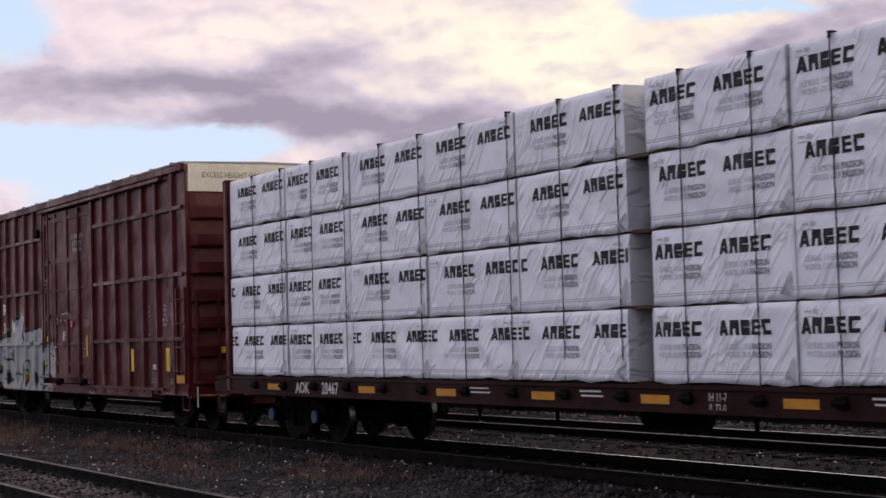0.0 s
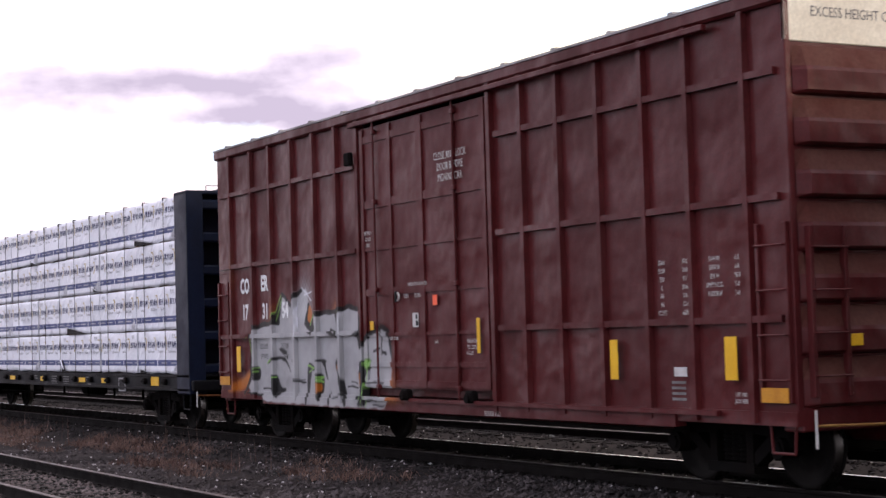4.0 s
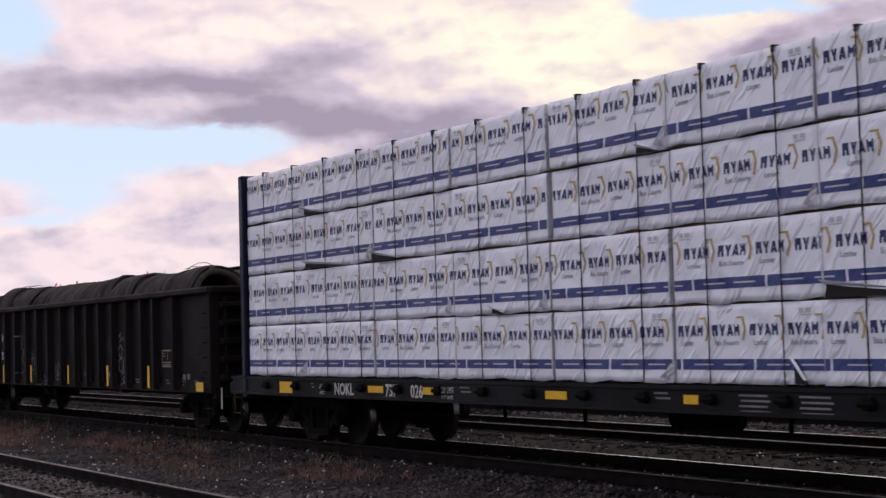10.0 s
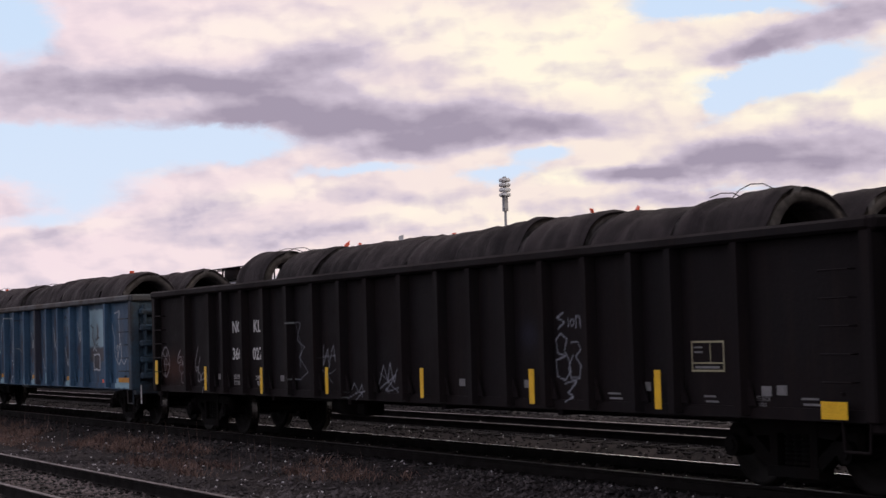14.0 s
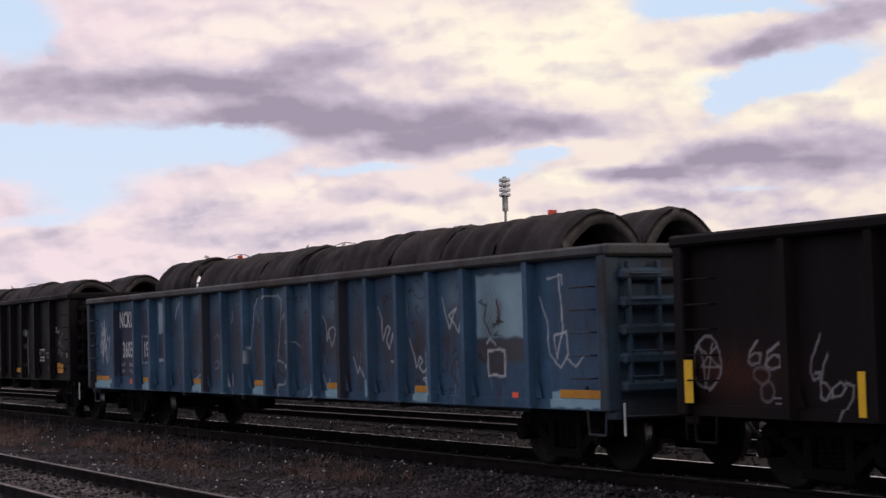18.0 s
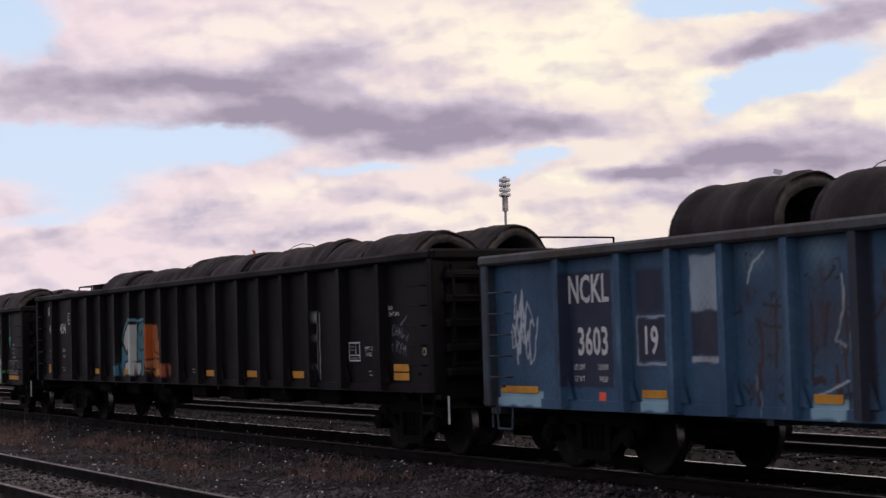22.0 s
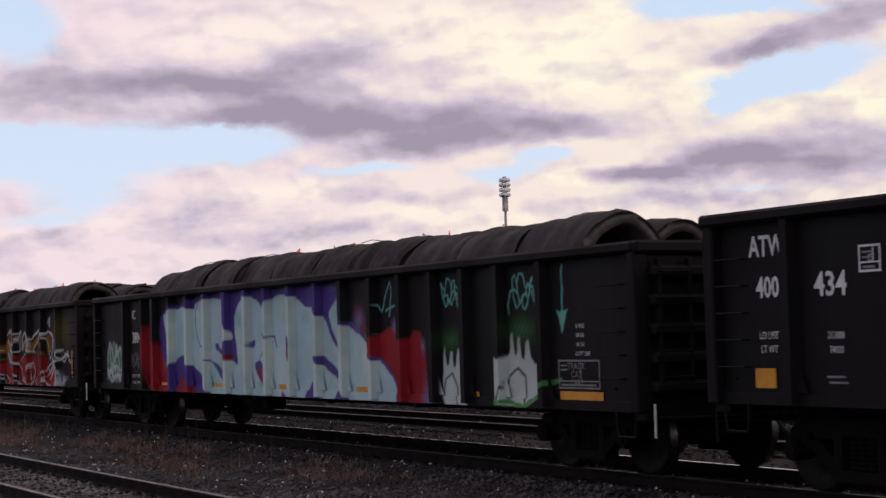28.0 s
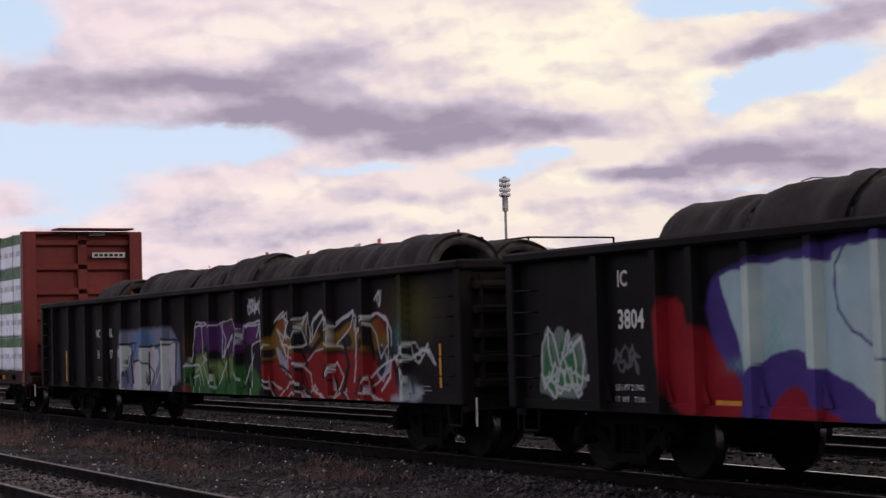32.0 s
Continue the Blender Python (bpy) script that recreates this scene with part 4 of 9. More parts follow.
def load_coils(x0, x1, seed, top=3.25, sides=(-0.70, 0.70), far_back=0.0, rough=0.0):
    """Two rows of coils end to end between two places on the train."""
    rng = random.Random(seed)
    for row, y in enumerate(sides):
        x, k = x1 - (far_back if row else 0) + rng.uniform(-0.05, 0.05), rng.randrange(6)
        while x > x0 + 1.3:
            long = 1.50 + 0.09 * (k % 3)
            tag = None
            if row == 0 and rng.random() < 0.55:
                tag = (rng.choice((0.05, 0.065, 0.08)), rng.choice((ORANGE_TAG, ORANGE_TAG, WHITE_MARK)), rng.uniform(0.1, 1.3), rng.uniform(-12, 4))
            coil(x - long, y + rng.uniform(-0.03, 0.03), top - 0.665 + rng.uniform(-0.04, 0.03) - rough * rng.random(), k, rng.uniform(-1.2, 1.2) * (1 + 10 * rough), rng.uniform(-1.6, 1.6), tag, rng.choice((0, 1, 1, 2)) if row == 0 else 0)
            x -= long + rng.uniform(-0.05, 0.05)
            k += 1 + rng.randrange(2)


# ---- centre-beam cars with wrapped lumber ----
TIERS = ((1.135, 1.955), (1.985, 2.815), (2.85, 3.675), (3.71, 4.53))
PILE = 2.425


def dent(x, z, seed):
    """Wrinkles of a wrap: how far its face stands out at (x, z)."""
    p = Vector((x * 1.1 + z * 1.4, z * 0.9 - x * 0.25, seed * 7.3))
    q = Vector((x * 3.4 + z * 4.2, z * 1.6 - x * 0.6, seed * 3.1))
    return 0.026 * noise.noise(p) + 0.022 * noise.noise(q) + 0.011 * noise.noise(q * 2.3)


def wrap_mesh(seed, long, tall, deep=1.22):
    """A lumber bundle under a taut, creased sheet: face towards -y at 0, its left foot at the origin."""
    bm = bmesh.new()
    nx, nz = 34, 13
    rows = []
    for i in range(nx + 1):
        col = []
        x = long * i / nx
        for j in range(nz + 1):
            z = tall * j / nz
            edge = min(1.0, 6 * min(i / nx, 1 - i / nx))
            y = -dent(x, z, seed) * edge + (0.012 if j == nz else 0)
            hem = 0.034 * noise.noise(Vector((x * 2.1, seed * 1.7, 5))) + 0.016 * noise.noise(Vector((x * 7, seed, 2))) - 0.006 if j == 0 else 0
            col.append(bm.verts.new((x, y, z + hem)))
        rows.append(col)
    for i in range(nx):
        for j in range(nz):
            bm.faces.new((rows[i][j], rows[i + 1][j], rows[i + 1][j + 1], rows[i][j + 1]))
    back = [[bm.verts.new((x, deep, z)) for z in (0, tall)] for x in (0, long)]
    top = [c[-1] for c in rows]
    bm.faces.new([*top[::-1], back[0][1], back[1][1]][::-1])
    foot = [c[0] for c in rows]
    bm.faces.new([*foot, back[1][0], back[0][0]])
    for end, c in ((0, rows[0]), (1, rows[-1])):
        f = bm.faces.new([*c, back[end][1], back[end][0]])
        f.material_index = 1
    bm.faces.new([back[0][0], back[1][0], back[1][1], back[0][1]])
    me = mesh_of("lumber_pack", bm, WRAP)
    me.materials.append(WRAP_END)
    for p in me.polygons:
        p.use_smooth = p.loop_total == 4
    return me


def cling(me, dx, dz, seed, long, proud=0.005):
    """Lays a flat print on the creased face of a bundle; what would pass its ends is folded away."""
    for v in me.vertices:
        x, z = v.co.x + dx, v.co.z + dz
        x = min(max(x, 0.004), long - 0.004)
        edge = min(1.0, 6 * min(x / long, 1 - x / long))
        v.co = (x, -dent(x, z, seed) * edge - proud, z)
    return me


def flat_print(name, rects, seed, long, material, parent, proud=0.005):
    """Printed shapes on a bundle: quads of (x0, x1, z0, z1, lean), cut finely to follow the creases."""
    verts, faces = [], []
    for x0, x1, z0, z1, lean in rects:
        a, b = max(x0, 0.01), min(x1, long - 0.01)
        if b - a < 0.02:
            continue
        n = max(1, round((b - a) / 0.075))
        k = len(verts)
        m = max(1, round((z1 - z0) / 0.06))
        for i in range(n + 1):
            for j in range(m + 1):
                f = j / m
                verts.append((a + (b - a) * i / n + lean * f, 0, z0 + (z1 - z0) * f))
        for i in range(n):
            for j in range(m):
                p = k + i * (m + 1) + j
                faces.append((p, p + m + 1, p + m + 2, p + 1))
    me = bpy.data.meshes.new(name)
    me.from_pydata(verts, [], faces)
    cling(me, 0, 0, seed, long, proud)
    me.materials.append(material)
    return tagged(attach(name, me, parent), kind="stuff")


def letter_shapes(x, z, w, h, kinds):
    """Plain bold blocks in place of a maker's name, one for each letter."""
    out = []
    step = w / len(kinds)
    for i, kind in enumerate(kinds):
        a, b = x + i * step + 0.013, x + (i + 1) * step - 0.013
        s = b - a
        stem = (a, a + s * 0.34, z, z + h, 0)
        if kind == "wedge":
            out += [(a - s * 0.05, a + s * 0.29, z, z + h, s * 0.37), (b - s * 0.29, b + s * 0.05, z, z + h, -s * 0.37), (a + s * 0.25, b - s * 0.25, z + h * 0.16, z + h * 0.38, 0)]
        elif kind == "notch":
            out += [stem, (a + s * 0.33, b - s * 0.04, z + h * 0.45, z + h, 0), (a + s * 0.62, b + s * 0.02, z, z + h * 0.45, -s * 0.06)]
        elif kind == "split":
            out += [stem, (a + s * 0.33, b - s * 0.08, z + h * 0.55, z + h, 0), (a + s * 0.33, b, z, z + h * 0.49, 0)]
        elif kind == "comb":
            out += [stem] + [(a + s * 0.33, b - s * 0.05, z + h * k, z + h * (k + 0.21), 0) for k in (0, 0.40, 0.79)]
        elif kind == "hook":
            out += [stem, (a + s * 0.33, b, z, z + h * 0.27, 0), (a + s * 0.33, b, z + h * 0.73, z + h, 0)]
        elif kind == "fork":
            out += [(a + s * 0.33, b - s * 0.33, z, z + h * 0.48, 0), (a + s * 0.26, a + s * 0.60, z + h * 0.45, z + h, -s * 0.26), (b - s * 0.60, b - s * 0.26, z + h * 0.45, z + h, s * 0.26)]
        else:
            out += [(a, a + s * 0.26, z, z + h, 0), (b - s * 0.26, b, z, z + h, 0), (a + s * 0.26, b - s * 0.26, z + h * 0.35, z + h * 0.8, 0)]
    return out


def black_print_bundle(seed, tall, shift):
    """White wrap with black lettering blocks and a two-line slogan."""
    ob = new("lumber_pack", wrap_mesh(seed, PILE, tall))
    tagged(ob, "lumber pack in white wrap with black and grey print", "lumber pack", "black-printed lumber packs")
    name, words, sheet = [], [], []
    x = shift - 1.15
    while x < PILE:
        if x + 0.82 > 0.12 and x < PILE - 0.12:
            name += letter_shapes(x, tall * 0.605, 0.86, tall * 0.195, ("wedge", "notch", "split", "comb", "hook"))
            words.append(x + 0.47)
        x += 1.15
    flat_print("print_block", name, seed, PILE, INK_BLACK, ob)
    for wx in words:
        if 0.5 < wx < PILE - 0.5:
            for row, (pale, dark, z) in enumerate((("LE BOIS, UNE", "PASSION", tall * 0.46), ("WOOD, OUR", "PASSION", tall * 0.355))):
                me = cling(letters(pale, 0.085, 0.85, 0.001), wx - 0.17, z, seed, PILE, 0.006)
                me.materials.clear()
                me.materials.append(INK_PALE)
                attach("slogan", me, ob)
                me = cling(letters(dark, 0.09, 0.85, 0.003), wx + 0.21, z, seed, PILE, 0.006)
                me.materials.clear()
                me.materials.append(INK_GREY)
                attach("slogan", me, ob)
    add_flap(ob, seed, tall)
    flat_print("printed_line", [(0, PILE, tall * 0.105, tall * 0.112, 0), (0, PILE, tall * 0.135, tall * 0.142, 0)], seed, PILE, INK_GREY, ob)
    r = random.Random(seed)
    side = r.choice((0.1, PILE - 0.34))
    flat_print("grade_stamp", [(side, side + 0.1, tall * 0.86, tall * 0.885, 0), (side + 0.13, side + 0.2, tall * 0.84, tall * 0.9, 0), (side, side + 0.18, tall * 0.8, tall * 0.815, 0)], seed, PILE, INK_PALE, ob)
    return ob


def blue_print_bundle(seed, tall, shift):
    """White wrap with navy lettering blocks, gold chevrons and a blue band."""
    ob = new("lumber_pack", wrap_mesh(seed, PILE, tall))
    tagged(ob, "lumber pack in white wrap with navy print and a blue band", "lumber pack", "blue-printed lumber packs")
    name, gold, sub, band, web = [], [], [], [], []
    rise = (0.57, 0.65, 0.60, 0.57)[seed % 4]
    x = shift - 0.8
    while x < PILE:
        name += letter_shapes(x + 0.01, tall * rise, 0.465, tall * 0.145, ("notch", "fork", "wedge", "pair"))
        for a, w in ((x + 0.472, 0.016), (x + 0.50, 0.034)):
            gold.append((a, a + w, tall * (rise - 0.06), tall * (rise + 0.085), 0.045))
            gold.append((a + 0.045, a + 0.045 + w, tall * (rise + 0.085), tall * (rise + 0.22), -0.045))
            gold.append((a - 0.05, a + w, tall * (rise + 0.22), tall * (rise + 0.245), 0))
        sub.append(x + 0.24)
        x += 0.615
    x = shift * 1.7 - 1.5
    while x < PILE:
        band.append((x, x + 1.205, tall * 0.165, tall * 0.305, 0))
        web.append((x + 0.2, x + 0.55, tall * 0.225, tall * 0.245, 0))
        web.append((x + 0.72, x + 1.05, tall * 0.225, tall * 0.245, 0))
        x += 1.24
    if seed % 3 == 0:
        add_flap(ob, seed, tall)
    flat_print("printed_band", band, seed, PILE, INK_BAND, ob)
    flat_print("small_print", web, seed, PILE, INK_PALE, ob, 0.009)
    flat_print("print_block", name, seed, PILE, INK_NAVY, ob)
    flat_print("chevron_print", gold, seed, PILE, INK_GOLD, ob, 0.006)
    for k, wx in enumerate(sub):
        if 0.25 < wx < PILE - 0.25:
            me = cling(letters(("Bois d'oeuvre", "Lumber")[k % 2], 0.085, 0.85, 0.001), wx - 0.05 * (k % 2), tall * (rise - 0.09), seed, PILE, 0.006)
            me.materials.clear()
            me.materials.append(INK_GREY)
            attach("slogan", me, ob)
    r = random.Random(seed)
    side = r.choice((0.12, PILE - 0.36))
    flat_print("grade_stamp", [(side, side + 0.18, tall * 0.83, tall * 0.845, 0), (side, side + 0.07, tall * 0.86, tall * 0.92, 0), (side + 0.1, side + 0.18, tall * 0.86, tall * 0.92, 0)], seed, PILE, INK_PALE, ob)
    return ob


def add_flap(ob, seed, tall):
    """The loose folded corner of a wrap, hanging off one end."""
    r = random.Random(seed * 3 + 1)
    x = PILE - r.uniform(0.02, 0.12)
    h, w = tall * r.uniform(0.22, 0.4), r.uniform(0.12, 0.22)
    bm = bmesh.new()
    pts = [(x, -0.012, 0.02), (x - w, -0.035, 0.05), (x - w * 0.35, -0.055, h * 0.55), (x, -0.02, h), (x + 0.03, 0.01, h * 0.5)]
    v = [bm.verts.new(p) for p in pts] + [bm.verts.new((p[0] + 0.006, p[1] + 0.008, p[2])) for p in pts]
    for tri in ((0, 1, 2), (0, 2, 4), (2, 3, 4), (5, 7, 6), (5, 9, 7), (7, 9, 8)):
        bm.faces.new([v[i] for i in tri])
    for i in range(5):
        j = (i + 1) % 5
        bm.faces.new((v[i], v[j], v[5 + j], v[5 + i]))
    part("loose_flap", bm, WRAP_END, ob, "loose folded corner of the wrap")


def green_print_bundle(seed, tall, shift):
    ob = new("lumber_pack", wrap_mesh(seed, PILE, tall))
    tagged(ob, "lumber pack in white wrap with a dark green band", "lumber pack", "green-banded lumber packs")
    flat_print("printed_band", [(0, PILE, tall * 0.7, tall * 0.99, 0)], seed, PILE, INK_GREEN, ob)
    flat_print("small_print", [(0.2 + 0.6 * i, 0.6 + 0.6 * i, tall * 0.35, tall * 0.5, 0) for i in range(4)], seed, PILE, INK_PALE, ob)
    return ob


def bundles(kind, x0, columns, gap_at, gap, tiers=TIERS, seed=1):
    """Stacks bundles along a car from x0: one made for each pattern, then copied."""
    rng = random.Random(seed)
    pattern = [[kind(seed * 10 + k * 4 + n, TIERS[n][1] - TIERS[n][0], rng.uniform(0.0, 0.6)) for k in range(3)] for n in range(4)]
    fresh = {id(o) for row in pattern for o in row}
    for n, (z0, z1) in enumerate(tiers):
        for c in range(columns):
            x = x0 + c * 2.455 + (gap if c >= gap_at else 0) + rng.uniform(-0.03, 0.03)
            ob = pattern[n][(c * 2 + n + (c // 3)) % 3]
            if id(ob) in fresh:
                fresh.discard(id(ob))
            else:
                ob = copy_thing(ob, Matrix.Identity(4))
            rolling(ob, x, -1.47 + rng.uniform(-0.015, 0.012), z0)


def strap_mesh():
    bm = bmesh.new()
    box(bm, -0.0065, 0.0065, -1.503, -1.494, 0.98, 4.545, 0)
    box(bm, -0.0065, 0.0065, -1.503, -0.1, 4.538, 4.547, 0)
    return mesh_of("tie_down_cable", bm, STRAP)


def corner_mesh():
    bm = bmesh.new()
    box(bm, -0.028, 0.028, -1.508, -1.49, 4.475, 4.54, 0.01)
    box(bm, -0.028, 0.028, -1.508, -1.43, 4.532, 4.548, 0.004)
    return mesh_of("corner_guard", bm, STRAP)


def winch_mesh():
    bm = bmesh.new()
    box(bm, -0.075, 0.075, -1.56, -1.50, 0.9, 1.03, 0.02)
    cyl(bm, (-0.105, -1.545, 0.96), (0.105, -1.545, 0.96), 0.032, 10)
    return mesh_of("winch", bm, CAST)


STRAP_MESH, CORNER_MESH, WINCH_MESH = strap_mesh(), corner_mesh(), winch_mesh()


def centre_beam(label, x0, x1, mats, straps, marks, bulk=(0.16, 0.70), trucks_in=2.0, caps=None):
    """A centre-beam flat car between x0 and x1 (the load's ends), with a bulkhead at each end."""
    sill, head = mats
    x, half = (x0 + x1) / 2, (x1 - x0) / 2
    car = rolling(thing("centre_beam_car", label, "freight car", "cars of the freight train"), x)
    for s in (-1, 1):
        bm = bmesh.new()
        prof = [(1.53, 1.10), (1.53, 1.06), (1.50, 1.055), (1.50, 0.85), (1.53, 0.84), (1.53, 0.80), (1.36, 0.80), (1.36, 0.84), (1.42, 0.85), (1.42, 1.055), (1.30, 1.06), (1.30, 1.10)]
        ends = [[bm.verts.new((e * (half + 0.7), s * y, z)) for y, z in prof] for e in (-1, 1)]
        for i in range(len(prof)):
            j = (i + 1) % len(prof)
            bm.faces.new((ends[0][i], ends[0][j], ends[1][j], ends[1][i]))
        bm.faces.new(ends[0])
        bm.faces.new(ends[1][::-1])
        part("side_sill", bm, sill, car)
    one_box("deck", car, sill, -half - 0.7, half + 0.7, -1.42, 1.42, 1.06, 1.115)
    one_box("centre_web", car, sill, -half, half, -0.12, 0.12, 1.1, 4.45)
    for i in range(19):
        one_box("floor_riser", car, LUMBER_SHADE, -half + 0.6 + i * (2 * half - 1.2) / 18 - 0.05, -half + 0.6 + i * (2 * half - 1.2) / 18 + 0.05, -1.44, -0.2, 1.112, 1.136, 0.003)
    # bearers fill the tier gaps; their dark colour paints the shade there
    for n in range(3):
        one_box("bearer", car, LUMBER_SHADE, -half + 0.03, half - 0.03, -1.42, -0.15, TIERS[n][1] - 0.005, TIERS[n + 1][0] + 0.005, 0.002, "bearer strip coloured as the shade between two tiers of lumber")
    for s, deep in ((-1, bulk[0]), (1, bulk[1])):
        inner, outer = s * (half + 0.03), s * (half + 0.03 + deep)
        a, b = sorted((inner, inner + s * 0.06))
        post = one_box("bulkhead", car, head, a, b, -1.46, 1.46, 1.09, 4.52, 0.01)
        for sy in (-1, 1):
            one_box("bulkhead_post", post, head, *sorted((inner, outer)), *sorted((sy * 1.53, sy * 1.43)), 0.74, 4.56, 0.02)
            one_box("bulkhead_flange", post, head, *sorted((outer, outer - s * 0.05)), *sorted((sy * 1.53, sy * 1.20)), 0.74, 4.56, 0.01)
        one_box("bulkhead_cap", post, head, *sorted((inner, outer)), -1.53, 1.53, 4.50, 4.575, 0.02)
        one_box("bulkhead_post", post, head, *sorted((inner, outer - s * 0.1)), -0.12, 0.12, 1.1, 4.5, 0.01)
        for i in range(6):
            one_box("bulkhead_rib", post, head, *sorted((inner, outer - s * (0.02 if deep > 0.5 else 0.1))), -1.43, 1.43, 1.12 + i * 0.62, 1.30 + i * 0.62, 0.03)
        one_box("end_platform", car, sill, *sorted((inner, s * (half + 0.85))), -1.5, 1.5, 0.8, 1.0, 0.02)
        step_iron(car, s * (half + 0.5), -1.5, 0.76, sill)
        add_truck(car, s * (half - trucks_in), caps=caps)
    one_box("roof_walk", car, head, half + 0.06, half + 0.7, -0.75, 1.2, 4.60, 4.64, 0.01)
    for p in straps:
        c = attach("tie_down_cable", STRAP_MESH, car, at=Matrix.Translation((p - x, 0, 0)))
        attach("corner_guard", CORNER_MESH, c)
        attach("winch", WINCH_MESH, car, at=Matrix.Translation((p - x, 0, 0)))
    for a, b, z0, z1, m in marks:
        one_box("reflector", car, m, a - x, b - x, -1.512, -1.502, z0, z1, 0.002, "yellow reflector plate")
    bm = bmesh.new()
    box(bm, -half + 5.0, half - 5.0, -0.53, -0.50, 0.52, 0.55, 0.005)
    for i in range(7):
        px = -half + 5.0 + i * (2 * half - 10) / 6
        box(bm, px - 0.015, px + 0.015, -0.54, -0.49, 0.5, 1.06, 0.003)
    part("brake_pipe_run", bm, CAST, car)
    bm = bmesh.new()
    cyl(bm, (-1.4, 0.5, 0.58), (-0.2, 0.5, 0.58), 0.16, 14)
    part("air_reservoir", bm, CAST, car, smooth=True)
    add_underframe(car, half + 0.6, sill, 0.70, 1.06)
    add_ends(car, half + 0.72)
    return car


# ---- sprayed paint on the cars: colour, then places along the car and above the rail ----
class Spray:
    """Sprayed shapes in the order in which they were laid."""
    def __init__(self):
        self.shapes = []

    def fill(self, colour, outline, soft, rounds):
        self.shapes.append(("fill", colour, outline, soft, rounds))

    def line(self, colour, points, width):
        self.shapes.append(("line", colour, points, width))

    def mist(self, colour, *place):
        self.shapes.append(("spray", colour, *place))

    def scrawl(self, colour, *place):
        self.shapes.append(("scrawl", colour, *place))


def box_paint():
    s = Spray()
    s.mist((0.26, 0.09, 0.03), -7.5, 2.77, 0.35, 0.5, 0.9)
    s.mist((0.2, 0.07, 0.025), -7.35, 2.93, 0.25, 0.4, 0.8)
    s.mist((0.42, 0.13, 0.02), -5.43, 2.16, 0.14, 0.22, 0.9)
    s.mist((0.42, 0.13, 0.02), -2.92, 2.19, 0.14, 0.12, 0.6)
    s.fill((0.42, 0.13, 0.02), [(-7.56, 0.83), (-7.07, 0.96), (-6.56, 1.16), (-6.22, 1.28), (-5.95, 1.13), (-6.16, 1.01), (-6.57, 0.93), (-7.0, 0.84)], 0.06, 0)
    s.mist((0.42, 0.13, 0.02), -6.99, 0.96, 0.3, 0.14, 0.7)
    s.mist((0.42, 0.13, 0.02), -1.11, 1.05, 0.25, 0.25, 0.9)
    s.mist((0.42, 0.13, 0.02), -1.02, 0.83, 0.4, 0.08, 0.9)
    s.fill((0.37, 0.365, 0.375), [(-6.57, 0.85), (-6.41, 1.09), (-6.36, 1.44), (-6.31, 1.91), (-5.71, 1.95), (-5.19, 1.99), (-5.16, 2.19), (-5.01, 2.46), (-4.82, 2.37), (-4.64, 2.26), (-4.5, 2.37), (-4.21, 2.52), (-4.0, 2.5), (-3.95, 2.26), (-4.07, 1.96), (-3.79, 1.81), (-3.69, 2.09), (-3.3, 2.12), (-2.95, 2.13), (-2.89, 1.81), (-2.8, 2.14), (-2.5, 2.17), (-2.15, 2.13), (-2.01, 2.02), (-2.01, 1.59), (-1.77, 1.72), (-1.44, 1.82), (-1.23, 1.84), (-1.1, 1.71), (-1.01, 1.52), (-1.06, 0.67), (-1.83, 0.68), (-2.64, 0.67), (-4.04, 0.68), (-5.82, 0.69), (-5.85, 0.79)], 0.02, 0)
    s.mist((0.58, 0.58, 0.6), -4.08, 2.34, 0.3, 0.4, 0.7)
    s.mist((0.36, 0.36, 0.38), -3.33, 1.61, 0.3, 0.12, 0.6)
    s.line((0.012, 0.011, 0.012), [(-6.66, 0.82), (-6.43, 1.09), (-6.33, 1.92), (-5.71, 1.99), (-5.16, 2.01)], 0.085)
    s.line((0.012, 0.011, 0.012), [(-5.17, 1.99), (-5.1, 2.23), (-5.01, 2.45)], 0.06)
    s.line((0.012, 0.011, 0.012), [(-5.01, 2.46), (-4.64, 2.26), (-4.49, 2.39), (-4.21, 2.51)], 0.07)
    s.line((0.012, 0.011, 0.012), [(-3.95, 2.26), (-4.09, 1.96), (-3.79, 1.8), (-3.69, 2.11), (-2.95, 2.13), (-2.87, 1.79), (-2.79, 2.15), (-2.49, 2.19), (-2.03, 2.13)], 0.08)
    s.line((0.012, 0.011, 0.012), [(-2.01, 2.02), (-1.99, 1.59), (-1.72, 1.75), (-1.33, 1.86), (-1.12, 1.81), (-0.99, 1.43)], 0.085)
    s.line((0.012, 0.011, 0.012), [(-6.58, 0.83), (-5.85, 0.8), (-5.78, 0.69)], 0.04)
    s.fill((0.012, 0.011, 0.012), [(-5.39, 2.07), (-5.15, 2.31), (-5.0, 2.47), (-5.04, 2.26), (-5.21, 1.97)], 0.02, 0)
    s.line((0.22, 0.42, 0.1), [(-5.39, 2.07), (-5.06, 2.45)], 0.022)
    s.line((0.22, 0.42, 0.1), [(-5.28, 2.03), (-5.01, 2.39)], 0.02)
    s.fill((0.012, 0.011, 0.012), [(-4.09, 1.98), (-3.95, 2.28), (-3.79, 2.11), (-3.79, 1.81), (-3.97, 1.87)], 0.02, 0)
    s.fill((0.42, 0.13, 0.02), [(-4.02, 2.03), (-3.93, 2.3), (-3.81, 2.15), (-3.87, 1.95)], 0.02, 1)
    s.line((0.22, 0.42, 0.1), [(-3.9, 1.94), (-3.77, 2.11)], 0.022)
    s.line((0.22, 0.42, 0.1), [(-6.46, 1.76), (-6.36, 1.44)], 0.03)
    s.line((0.22, 0.42, 0.1), [(-2.79, 2.13), (-2.87, 1.84)], 0.02)
